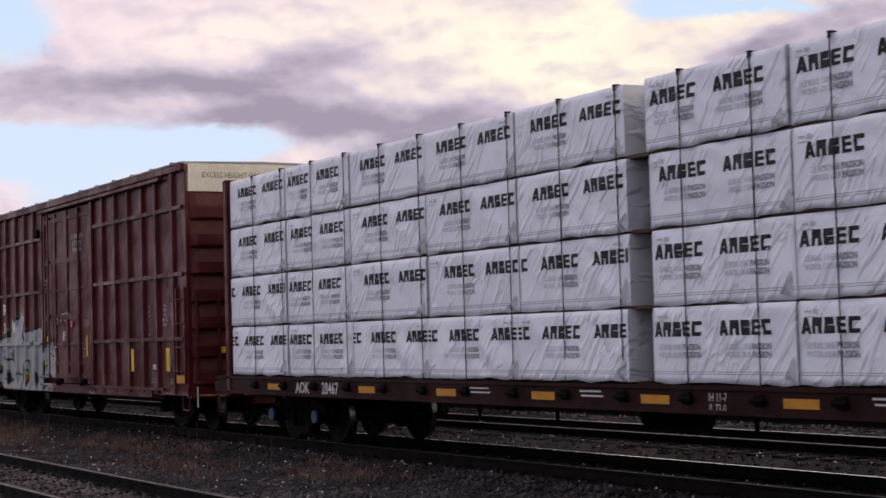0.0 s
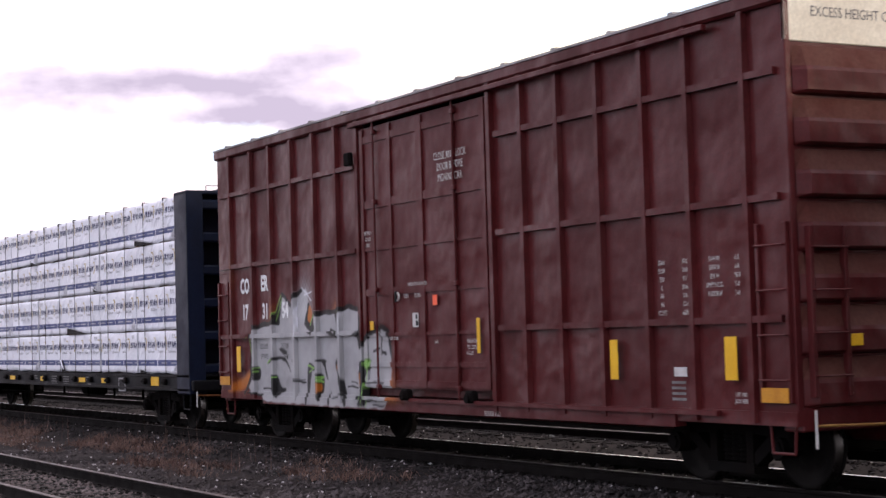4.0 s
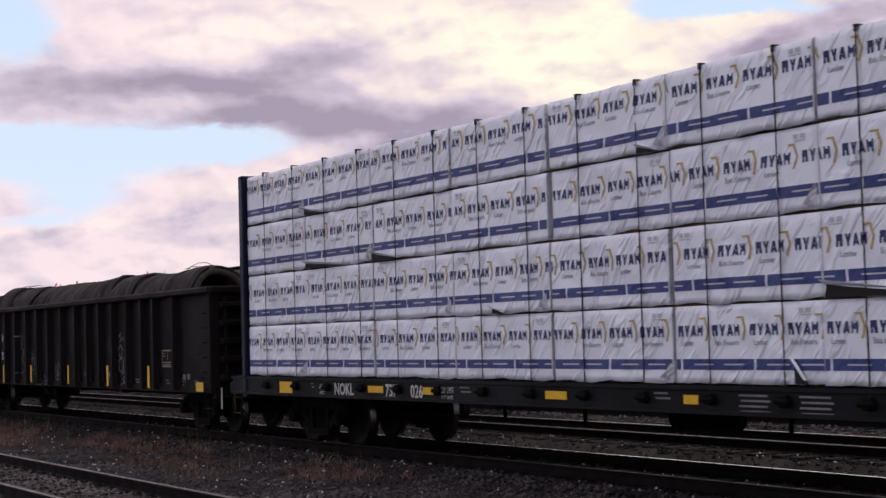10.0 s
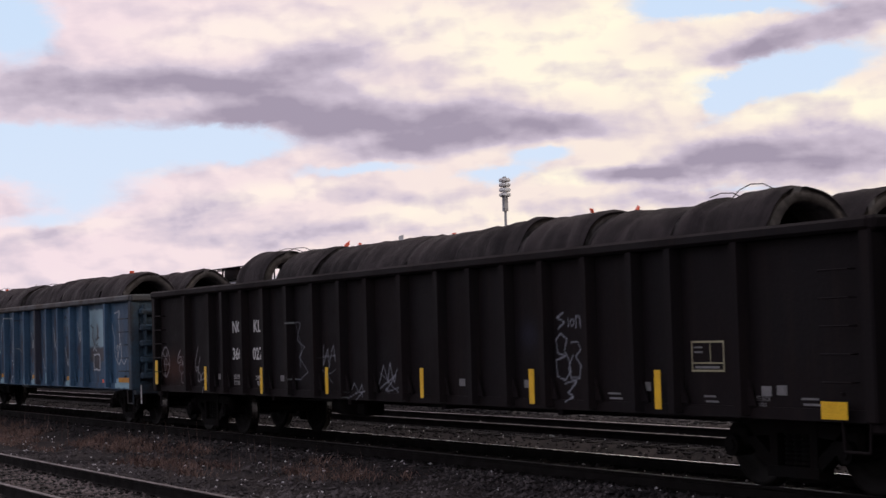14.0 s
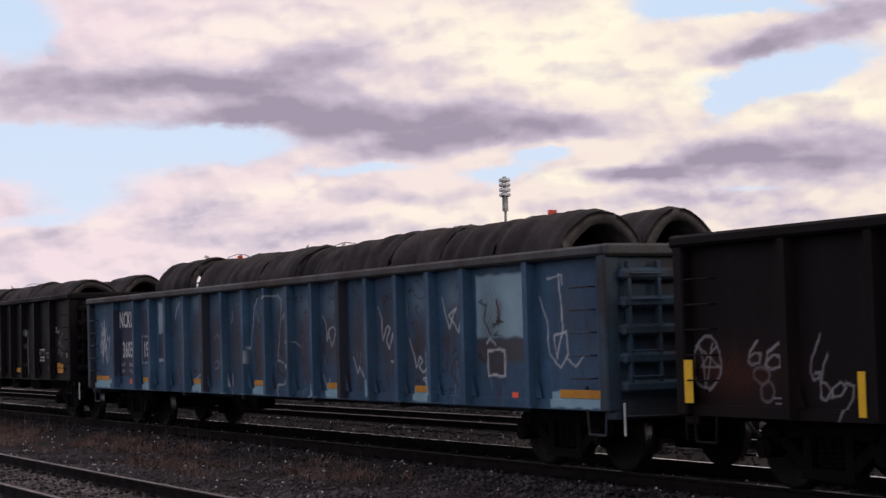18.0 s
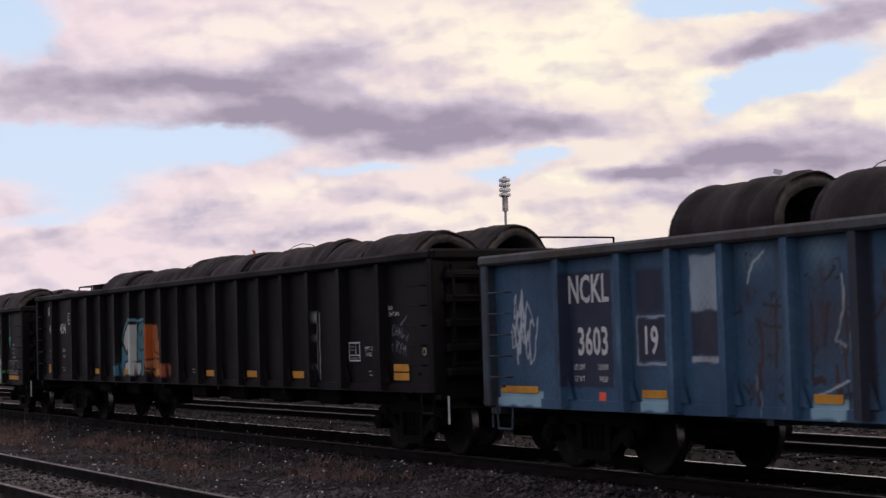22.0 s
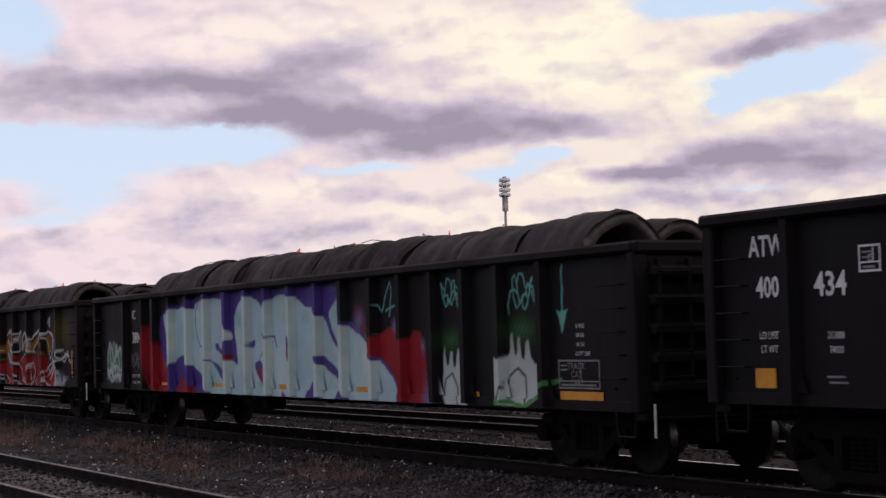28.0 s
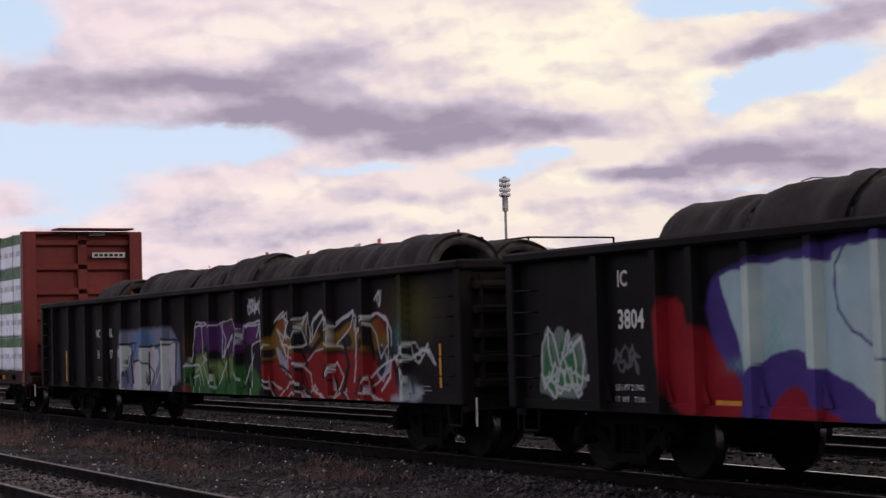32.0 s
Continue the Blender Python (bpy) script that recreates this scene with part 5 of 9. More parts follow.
    s.fill((0.012, 0.011, 0.012), [(-2.34, 1.75), (-2.05, 1.82), (-2.03, 1.69), (-2.18, 1.55), (-2.2, 1.7)], 0.02, 0)
    s.line((0.012, 0.011, 0.012), [(-1.59, 1.52), (-1.4, 1.54)], 0.05)
    s.line((0.012, 0.011, 0.012), [(-1.3, 1.5), (-1.19, 1.48)], 0.05)
    s.line((0.012, 0.011, 0.012), [(-3.13, 1.84), (-2.88, 1.72)], 0.08)
    s.fill((0.012, 0.011, 0.012), [(-5.19, 1.59), (-4.83, 1.55), (-4.87, 1.47), (-5.13, 1.51)], 0.02, 0)
    s.fill((0.012, 0.011, 0.012), [(-5.7, 1.32), (-5.54, 1.42), (-4.98, 1.45), (-4.84, 1.36), (-4.67, 1.14), (-4.84, 1.29), (-4.98, 1.39), (-5.43, 1.38), (-5.63, 1.31)], 0.02, 0)
    s.line((0.22, 0.42, 0.1), [(-5.68, 1.33), (-5.55, 1.39)], 0.03)
    s.fill((0.012, 0.011, 0.012), [(-5.53, 1.08), (-5.45, 1.14), (-5.26, 1.14), (-5.14, 0.95), (-4.9, 0.92), (-4.93, 0.86), (-5.09, 0.84), (-5.24, 0.74), (-5.35, 0.81)], 0.02, 1)
    s.line((0.22, 0.42, 0.1), [(-5.4, 0.96), (-5.41, 1.1), (-5.3, 1.1)], 0.02)
    s.fill((0.012, 0.011, 0.012), [(-6.4, 1.24), (-6.22, 1.29), (-5.98, 1.25), (-5.95, 1.11), (-6.12, 1.01), (-6.31, 1.09)], 0.02, 1)
    s.line((0.22, 0.42, 0.1), [(-6.35, 1.22), (-6.02, 1.25)], 0.02)
    s.line((0.22, 0.42, 0.1), [(-6.35, 1.17), (-6.07, 1.19)], 0.02)
    s.fill((0.012, 0.011, 0.012), [(-4.06, 1.36), (-3.74, 1.29), (-3.76, 1.22), (-3.91, 1.2), (-4.01, 0.65), (-4.07, 0.64)], 0.02, 0)
    s.line((0.22, 0.42, 0.1), [(-4.02, 1.29), (-3.79, 1.26)], 0.03)
    s.line((0.22, 0.42, 0.1), [(-3.98, 1.18), (-3.81, 1.25)], 0.02)
    s.fill((0.012, 0.011, 0.012), [(-3.73, 1.38), (-3.28, 1.4), (-3.38, 1.32), (-3.24, 1.05), (-3.33, 1.12), (-3.44, 1.33)], 0.02, 0)
    s.fill((0.012, 0.011, 0.012), [(-3.76, 1.11), (-3.58, 1.18), (-3.39, 1.15), (-3.4, 0.98), (-3.5, 0.85), (-3.46, 0.75), (-3.59, 0.75), (-3.7, 0.87), (-3.75, 1.01)], 0.02, 1)
    s.fill((0.42, 0.13, 0.02), [(-3.7, 1.01), (-3.52, 1.03), (-3.48, 0.94), (-3.6, 0.84), (-3.68, 0.9)], 0.02, 1)
    s.line((0.22, 0.42, 0.1), [(-3.74, 1.1), (-3.42, 1.12), (-3.62, 1.05), (-3.43, 1.05)], 0.03)
    s.fill((0.012, 0.011, 0.012), [(-3.0, 1.36), (-2.87, 1.47), (-2.79, 1.26), (-2.63, 0.96), (-2.53, 0.79), (-2.58, 0.67), (-2.65, 0.69), (-2.72, 0.94), (-2.86, 1.12), (-2.97, 1.23)], 0.02, 0)
    s.fill((0.42, 0.13, 0.02), [(-2.97, 1.29), (-2.87, 1.36), (-2.79, 1.19), (-2.86, 1.13)], 0.02, 1)
    s.fill((0.012, 0.011, 0.012), [(-2.19, 1.23), (-2.05, 1.36), (-1.68, 1.41), (-1.64, 1.3), (-1.8, 1.2), (-1.91, 0.91), (-1.83, 0.7), (-2.2, 0.68), (-2.05, 0.84), (-2.13, 0.97), (-2.18, 1.1)], 0.02, 0)
    s.fill((0.42, 0.13, 0.02), [(-2.18, 1.21), (-1.98, 1.23), (-1.99, 0.97), (-2.1, 0.95), (-2.16, 1.08)], 0.02, 1)
    s.fill((0.22, 0.42, 0.1), [(-1.93, 1.36), (-1.68, 1.4), (-1.66, 1.3), (-1.8, 1.25), (-1.91, 1.28)], 0.03, 1)
    s.line((0.22, 0.42, 0.1), [(-1.85, 1.36), (-1.9, 1.04), (-2.03, 0.69)], 0.022)
    s.line((0.22, 0.42, 0.1), [(-1.77, 1.27), (-1.86, 0.69)], 0.02)
    s.fill((0.012, 0.011, 0.012), [(-3.19, 0.91), (-3.15, 0.86), (-3.13, 0.68), (-3.23, 0.68)], 0.02, 0)
    s.line((0.012, 0.011, 0.012), [(-5.88, 0.91), (-5.46, 0.91)], 0.03)
    s.line((0.012, 0.011, 0.012), [(-4.61, 1.05), (-4.12, 1.03)], 0.035)
    s.line((0.012, 0.011, 0.012), [(-4.57, 1.07), (-4.15, 1.07)], 0.015)
    s.line((0.012, 0.011, 0.012), [(-2.56, 0.99), (-2.21, 0.97)], 0.03)
    s.line((0.012, 0.011, 0.012), [(-2.44, 1.06), (-2.21, 1.03)], 0.02)
    s.line((0.012, 0.011, 0.012), [(-3.06, 0.81), (-2.82, 0.81)], 0.03)
    s.line((0.012, 0.011, 0.012), [(-2.9, 0.85), (-2.69, 0.86)], 0.025)
    s.line((0.012, 0.011, 0.012), [(-1.83, 0.79), (-1.5, 0.79)], 0.03)
    s.line((0.012, 0.011, 0.012), [(-1.61, 0.72), (-1.24, 0.72)], 0.03)
    s.line((0.012, 0.011, 0.012), [(-1.98, 1.05), (-1.27, 1.05)], 0.03)
    s.line((0.012, 0.011, 0.012), [(-4.66, 1.38), (-4.63, 1.27)], 0.025)
    s.line((0.012, 0.011, 0.012), [(-1.41, 1.84), (-1.31, 1.68), (-1.33, 1.46)], 0.03)
    s.line((0.75, 0.75, 0.8), [(-4.21, 2.54), (-3.84, 2.33)], 0.02)
    s.line((0.75, 0.75, 0.8), [(-3.84, 2.47), (-4.11, 2.41)], 0.02)
    s.line((0.7, 0.7, 0.75), [(-4.39, 2.31), (-4.42, 1.77)], 0.02)
    s.line((0.7, 0.7, 0.75), [(-3.61, 2.07), (-3.63, 1.81)], 0.02)
    s.line((0.7, 0.7, 0.75), [(-2.71, 2.09), (-2.73, 1.79)], 0.02)
    return s.shapes


def mural_paint():
    s = Spray()
    s.fill((0.06, 0.035, 0.17), [(-6.25, 1.83), (-6.19, 2.16), (-5.92, 2.36), (-4.61, 2.47), (-3.5, 2.63), (-2.63, 2.64), (-0.73, 2.58), (0.96, 2.53), (0.79, 2.56), (2.24, 2.55), (2.23, 1.94), (2.65, 1.9), (3.27, 1.59), (4.1, 1.05), (4.1, 0.66), (1.98, 0.65), (-1.6, 0.62), (-3.17, 0.65), (-5.66, 0.67), (-5.99, 1.26)], 0.06, 0)
    s.fill((0.22, 0.012, 0.018), [(-7.05, 2.07), (-6.65, 2.04), (-6.62, 1.75), (-6.24, 1.75), (-5.98, 1.36), (-5.65, 1.17), (-5.64, 0.68), (-6.87, 0.75), (-7.02, 1.36)], 0.06, 0)
    s.fill((0.06, 0.035, 0.17), [(-6.24, 1.97), (-6.07, 2.24), (-5.65, 1.54), (-5.63, 1.13), (-5.98, 1.43)], 0.02, 0)
    s.fill((0.35, 0.46, 0.48), [(-6.04, 2.24), (-5.79, 2.31), (-4.61, 2.4), (-4.25, 2.31), (-4.19, 2.45), (-3.5, 2.51), (-2.69, 2.47), (-2.67, 2.11), (-2.36, 1.89), (-2.32, 1.77), (-2.16, 1.44), (-2.07, 1.25), (-2.27, 2.0), (-2.21, 2.23), (-1.97, 2.42), (-1.58, 2.5), (-1.1, 2.38), (-0.86, 2.1), (-0.79, 2.01), (-0.71, 2.29), (-0.51, 2.43), (0.04, 2.48), (0.61, 2.41), (0.5, 0.67), (-1.81, 0.66), (-3.17, 0.66), (-3.67, 0.95), (-4.31, 1.27), (-4.66, 1.34), (-4.96, 1.48), (-5.4, 1.31), (-5.63, 1.13), (-5.65, 1.5)], 0.02, 0)
    s.fill((0.35, 0.46, 0.48), [(-0.53, 2.4), (0.3, 2.37), (0.57, 2.36), (0.94, 2.18), (1.26, 2.35), (1.35, 2.12), (1.68, 2.03), (1.75, 2.16), (2.23, 2.44), (2.22, 1.95), (2.41, 1.91), (2.86, 1.74), (3.22, 1.57), (3.5, 1.4), (3.86, 1.21), (4.05, 0.95), (4.08, 0.68), (2.57, 0.67), (0.68, 0.67), (-0.63, 0.66)], 0.02, 0)
    s.mist((0.5, 0.56, 0.5), -4.16, 2.25, 0.15, 0.11, 0.8)
    s.mist((0.5, 0.56, 0.5), -5.37, 2.04, 0.2, 0.11, 0.8)
    s.mist((0.5, 0.56, 0.5), -0.67, 1.45, 0.32, 0.22, 0.8)
    s.mist((0.18, 0.33, 0.32), -0.7, 1.96, 0.23, 0.24, 0.8)
    s.mist((0.15, 0.32, 0.28), -2.02, 2.06, 0.27, 0.2, 0.8)
    s.mist((0.5, 0.56, 0.5), 2.06, 1.6, 0.25, 0.14, 0.8)
    s.mist((0.44, 0.5, 0.5), -2.42, 1.8, 0.23, 0.16, 0.8)
    s.mist((0.15, 0.32, 0.28), -5.19, 1.64, 0.3, 0.36, 0.8)
    s.mist((0.44, 0.5, 0.5), -2.6, 1.27, 0.16, 0.19, 0.8)
    s.mist((0.44, 0.5, 0.5), 2.25, 1.48, 0.13, 0.38, 0.8)
    s.mist((0.5, 0.56, 0.5), 3.04, 1.38, 0.24, 0.37, 0.8)
    s.mist((0.44, 0.5, 0.5), -5.34, 1.69, 0.2, 0.28, 0.8)
    s.mist((0.15, 0.32, 0.28), -3.33, 1.03, 0.27, 0.33, 0.8)
    s.mist((0.44, 0.5, 0.5), -0.13, 1.12, 0.28, 0.39, 0.8)
    s.mist((0.18, 0.33, 0.32), -5.58, 1.32, 0.34, 0.1, 0.8)
    s.mist((0.5, 0.56, 0.5), -1.28, 1.02, 0.22, 0.24, 0.8)
    s.mist((0.44, 0.5, 0.5), -0.31, 1.03, 0.24, 0.34, 0.8)
    s.mist((0.15, 0.32, 0.28), -1.1, 0.97, 0.21, 0.13, 0.8)
    s.mist((0.5, 0.56, 0.5), -0.13, 2.27, 0.23, 0.2, 0.8)
    s.mist((0.5, 0.56, 0.5), -2.05, 1.63, 0.1, 0.28, 0.8)
    s.mist((0.18, 0.33, 0.32), 0.13, 2.27, 0.3, 0.32, 0.8)
    s.mist((0.18, 0.33, 0.32), -2.9, 1.32, 0.3, 0.19, 0.8)
    s.mist((0.18, 0.33, 0.32), 1.97, 2.21, 0.31, 0.28, 0.8)
    s.mist((0.44, 0.5, 0.5), -2.35, 1.5, 0.31, 0.25, 0.8)
    s.mist((0.18, 0.33, 0.32), -1.58, 1.06, 0.35, 0.18, 0.8)
    s.mist((0.44, 0.5, 0.5), -3.88, 1.61, 0.16, 0.34, 0.8)
    s.mist((0.18, 0.33, 0.32), 0.79, 2.06, 0.22, 0.13, 0.8)
    s.mist((0.44, 0.5, 0.5), -3.65, 1.03, 0.32, 0.37, 0.8)
    s.fill((0.06, 0.035, 0.17), [(-5.66, 0.68), (-5.63, 1.13), (-5.26, 1.4), (-4.96, 1.48), (-4.67, 1.47), (-4.63, 1.34), (-4.31, 1.27), (-3.89, 1.1), (-3.67, 0.95), (-3.2, 0.66)], 0.015, 0)
    s.fill((0.22, 0.012, 0.018), [(-5.26, 0.68), (-5.11, 1.0), (-4.9, 1.11), (-4.69, 1.09), (-4.53, 0.94), (-4.22, 0.86), (-3.95, 0.67)], 0.04, 0)
    s.fill((0.06, 0.035, 0.17), [(-3.22, 1.68), (-3.07, 1.7), (-2.9, 1.54), (-2.35, 1.78), (-2.27, 1.8), (-2.06, 1.25), (-2.49, 1.42), (-2.87, 1.47), (-3.19, 1.57)], 0.015, 0)
    s.fill((0.22, 0.012, 0.018), [(-2.71, 1.44), (-2.49, 1.5), (-2.33, 1.48), (-2.39, 1.37), (-2.6, 1.39)], 0.03, 0)
    s.fill((0.06, 0.035, 0.17), [(-2.69, 2.46), (-2.43, 2.55), (-1.77, 2.56), (-2.07, 2.43), (-2.23, 2.24), (-2.27, 1.96), (-2.21, 1.6), (-2.06, 1.25), (-2.34, 1.87), (-2.67, 2.11)], 0.015, 0)
    s.fill((0.06, 0.035, 0.17), [(-3.68, 1.43), (-3.35, 1.37), (-2.99, 1.28), (-2.72, 1.13), (-2.61, 0.88), (-2.83, 0.99), (-3.14, 1.19), (-3.38, 1.36), (-3.64, 1.39)], 0.015, 0)
    s.fill((0.06, 0.035, 0.17), [(-1.47, 1.68), (-1.38, 1.74), (-1.28, 1.68), (-1.34, 1.58), (-1.46, 1.6)], 0.015, 0)
    s.fill((0.06, 0.035, 0.17), [(-1.37, 1.32), (-1.12, 1.4), (-0.95, 1.25), (-0.83, 1.06), (-0.88, 0.94), (-1.03, 0.96), (-1.23, 1.13)], 0.015, 0)
    s.fill((0.22, 0.012, 0.018), [(-1.26, 1.23), (-1.1, 1.25), (-0.96, 1.02), (-1.06, 1.0)], 0.03, 0)
    s.fill((0.06, 0.035, 0.17), [(-1.12, 2.45), (-0.67, 2.5), (-0.71, 2.3), (-0.79, 1.97), (-0.9, 2.18)], 0.015, 0)
    s.line((0.06, 0.035, 0.17), [(-0.79, 2.01), (-0.77, 1.84), (-0.93, 1.58), (-1.12, 1.39)], 0.03)
    s.line((0.06, 0.035, 0.17), [(-0.79, 1.77), (-0.68, 1.83), (-0.61, 1.76), (-0.45, 1.77), (-0.36, 1.61)], 0.035)
    s.line((0.06, 0.035, 0.17), [(-4.03, 2.48), (-4.2, 2.27), (-4.17, 1.86), (-3.97, 1.66), (-3.71, 1.52)], 0.03)
    s.fill((0.06, 0.035, 0.17), [(0.21, 1.76), (0.3, 1.79), (0.39, 1.74), (0.39, 1.31), (0.27, 1.5)], 0.015, 0)
    s.fill((0.22, 0.012, 0.018), [(0.24, 1.6), (0.39, 1.55), (0.39, 1.35)], 0.03, 0)
    s.fill((0.06, 0.035, 0.17), [(-0.68, 2.5), (0.29, 2.5), (0.61, 2.51), (1.26, 2.56), (1.22, 2.33), (0.94, 2.17), (0.6, 2.37), (0.18, 2.46)], 0.015, 0)
    s.fill((0.06, 0.035, 0.17), [(1.28, 2.58), (1.71, 2.4), (2.24, 2.55), (1.77, 2.16), (1.7, 2.02), (2.22, 1.43), (2.18, 1.39), (1.79, 1.75), (1.56, 2.04), (1.34, 2.15)], 0.015, 0)
    s.fill((0.06, 0.035, 0.17), [(1.3, 1.45), (1.59, 1.44), (2.2, 1.13), (2.22, 1.03), (1.88, 1.13), (1.39, 1.34)], 0.015, 0)
    s.fill((0.06, 0.035, 0.17), [(-0.25, 0.66), (-0.09, 0.88), (0.19, 0.66)], 0.015, -1)
    s.fill((0.06, 0.035, 0.17), [(0.67, 0.67), (1.1, 1.08), (1.46, 0.67)], 0.015, -1)
    s.fill((0.22, 0.012, 0.018), [(0.88, 0.67), (1.08, 0.78), (1.28, 0.67)], 0.03, 0)
    s.fill((0.06, 0.035, 0.17), [(1.78, 0.67), (2.19, 1.03), (2.6, 0.66)], 0.015, -1)
    s.fill((0.22, 0.012, 0.018), [(2.01, 0.66), (2.17, 0.76), (2.34, 0.66)], 0.03, 0)
    s.fill((0.22, 0.012, 0.018), [(3.25, 1.57), (3.39, 1.72), (3.58, 1.79), (3.94, 1.88), (4.14, 1.71), (4.38, 1.66), (4.65, 1.83), (4.82, 1.73), (4.94, 1.25), (4.95, 0.88), (4.89, 0.68), (4.08, 0.68), (4.05, 0.97), (3.86, 1.22), (3.51, 1.4), (3.26, 1.46)], 0.03, 0)
    s.line((0.06, 0.035, 0.17), [(2.24, 1.96), (2.59, 1.91), (3.19, 1.59), (3.25, 1.45), (3.5, 1.39), (3.9, 1.16), (4.05, 0.95), (4.08, 0.68)], 0.05)
    s.mist((0.22, 0.19, 0.34), 2.79, 1.98, 0.2, 0.2, 0.8)
    s.mist((0.22, 0.012, 0.018), 2.73, 2.14, 0.09, 0.1, 0.9)
    s.mist((0.22, 0.012, 0.018), 2.96, 1.87, 0.08, 0.2, 0.8)
    s.mist((0.22, 0.19, 0.34), 4.0, 1.88, 0.1, 0.12, 0.9)
    s.mist((0.22, 0.19, 0.34), 4.85, 1.57, 0.08, 0.12, 0.8)
    s.mist((0.22, 0.19, 0.34), 5.01, 0.82, 0.12, 0.2, 0.9)
    s.line((0.12, 0.32, 0.28), [(3.44, 2.18), (3.59, 2.09), (3.71, 2.32), (3.85, 2.51), (3.9, 2.35), (3.82, 2.01)], 0.03)
    s.line((0.12, 0.32, 0.28), [(3.7, 2.09), (4.17, 2.22)], 0.03)
    s.mist((0.15, 0.11, 0.24), 4.9, 0.91, 0.12, 0.3, 0.6)
    s.fill((0.42, 0.44, 0.42), [(5.37, 0.67), (5.46, 1.7), (5.55, 1.2), (5.67, 1.6), (5.75, 1.17), (5.86, 1.65), (5.91, 1.21), (6.03, 1.03), (6.14, 0.69)], 0.02, 0)
    s.line((0.012, 0.011, 0.012), [(5.41, 0.83), (5.49, 1.12), (5.67, 1.19), (5.82, 1.02), (5.84, 0.74)], 0.03)
    s.mist((0.04, 0.12, 0.04), 5.69, 1.64, 0.35, 0.18, 0.8)
    s.fill((0.42, 0.44, 0.42), [(6.83, 0.84), (6.87, 1.47), (7.18, 1.36), (7.28, 1.85), (7.35, 1.31), (7.45, 1.79), (7.52, 1.27), (7.66, 1.75), (7.74, 1.31), (7.97, 1.36), (7.92, 0.79), (6.9, 0.79)], 0.02, 0)
    s.line((0.012, 0.011, 0.012), [(7.04, 0.87), (7.2, 1.18), (7.42, 1.27), (7.59, 1.18), (7.59, 0.84)], 0.035)
    s.mist((0.04, 0.14, 0.04), 7.52, 1.75, 0.4, 0.2, 0.8)
    s.line((0.05, 0.2, 0.05), [(6.83, 0.82), (7.18, 0.85), (7.6, 0.79), (8.08, 1.06), (8.41, 1.15)], 0.06)
    s.line((0.12, 0.32, 0.28), [(8.49, 2.52), (8.48, 1.98)], 0.035)
    s.fill((0.12, 0.32, 0.28), [(8.34, 1.99), (8.40, 1.96), (8.62, 2.0), (8.56, 1.93), (8.47, 1.70)], 0.01, -1)
    s.line((0.12, 0.32, 0.28), [(5.13, 2.72), (5.12, 2.38)], 0.04)
    s.scrawl((0.12, 0.32, 0.28), 5.69, 2.28, 0.5, 0.4, 7, 0.014)
    s.scrawl((0.12, 0.32, 0.28), 7.58, 2.23, 0.6, 0.5, 5, 0.014)
    s.fill((0.13, 0.16, 0.14), [(-9.66, 0.93), (-9.63, 1.14), (-9.5, 1.84), (-9.37, 1.61), (-9.14, 1.84), (-8.93, 1.61), (-8.71, 1.74), (-8.57, 1.51), (-8.59, 0.91)], 0.02, 0)
    s.fill((0.03, 0.14, 0.05), [(-9.57, 1.0), (-9.49, 1.52), (-9.35, 1.56), (-9.28, 1.28), (-9.09, 1.7), (-9.04, 1.33), (-8.82, 1.6), (-8.73, 1.28), (-8.61, 1.24), (-8.7, 1.01)], 0.03, 0)
    s.scrawl((0.42, 0.43, 0.42), -9.11, 1.38, 0.8, 0.75, 9, 0.02)
    s.scrawl((0.42, 0.43, 0.42), -9.11, 1.1, 0.9, 0.35, 4, 0.02)
    s.scrawl((0.1, 0.09, 0.1), -7.74, 1.38, 0.45, 0.3, 2, 0.02)
    return s.shapes


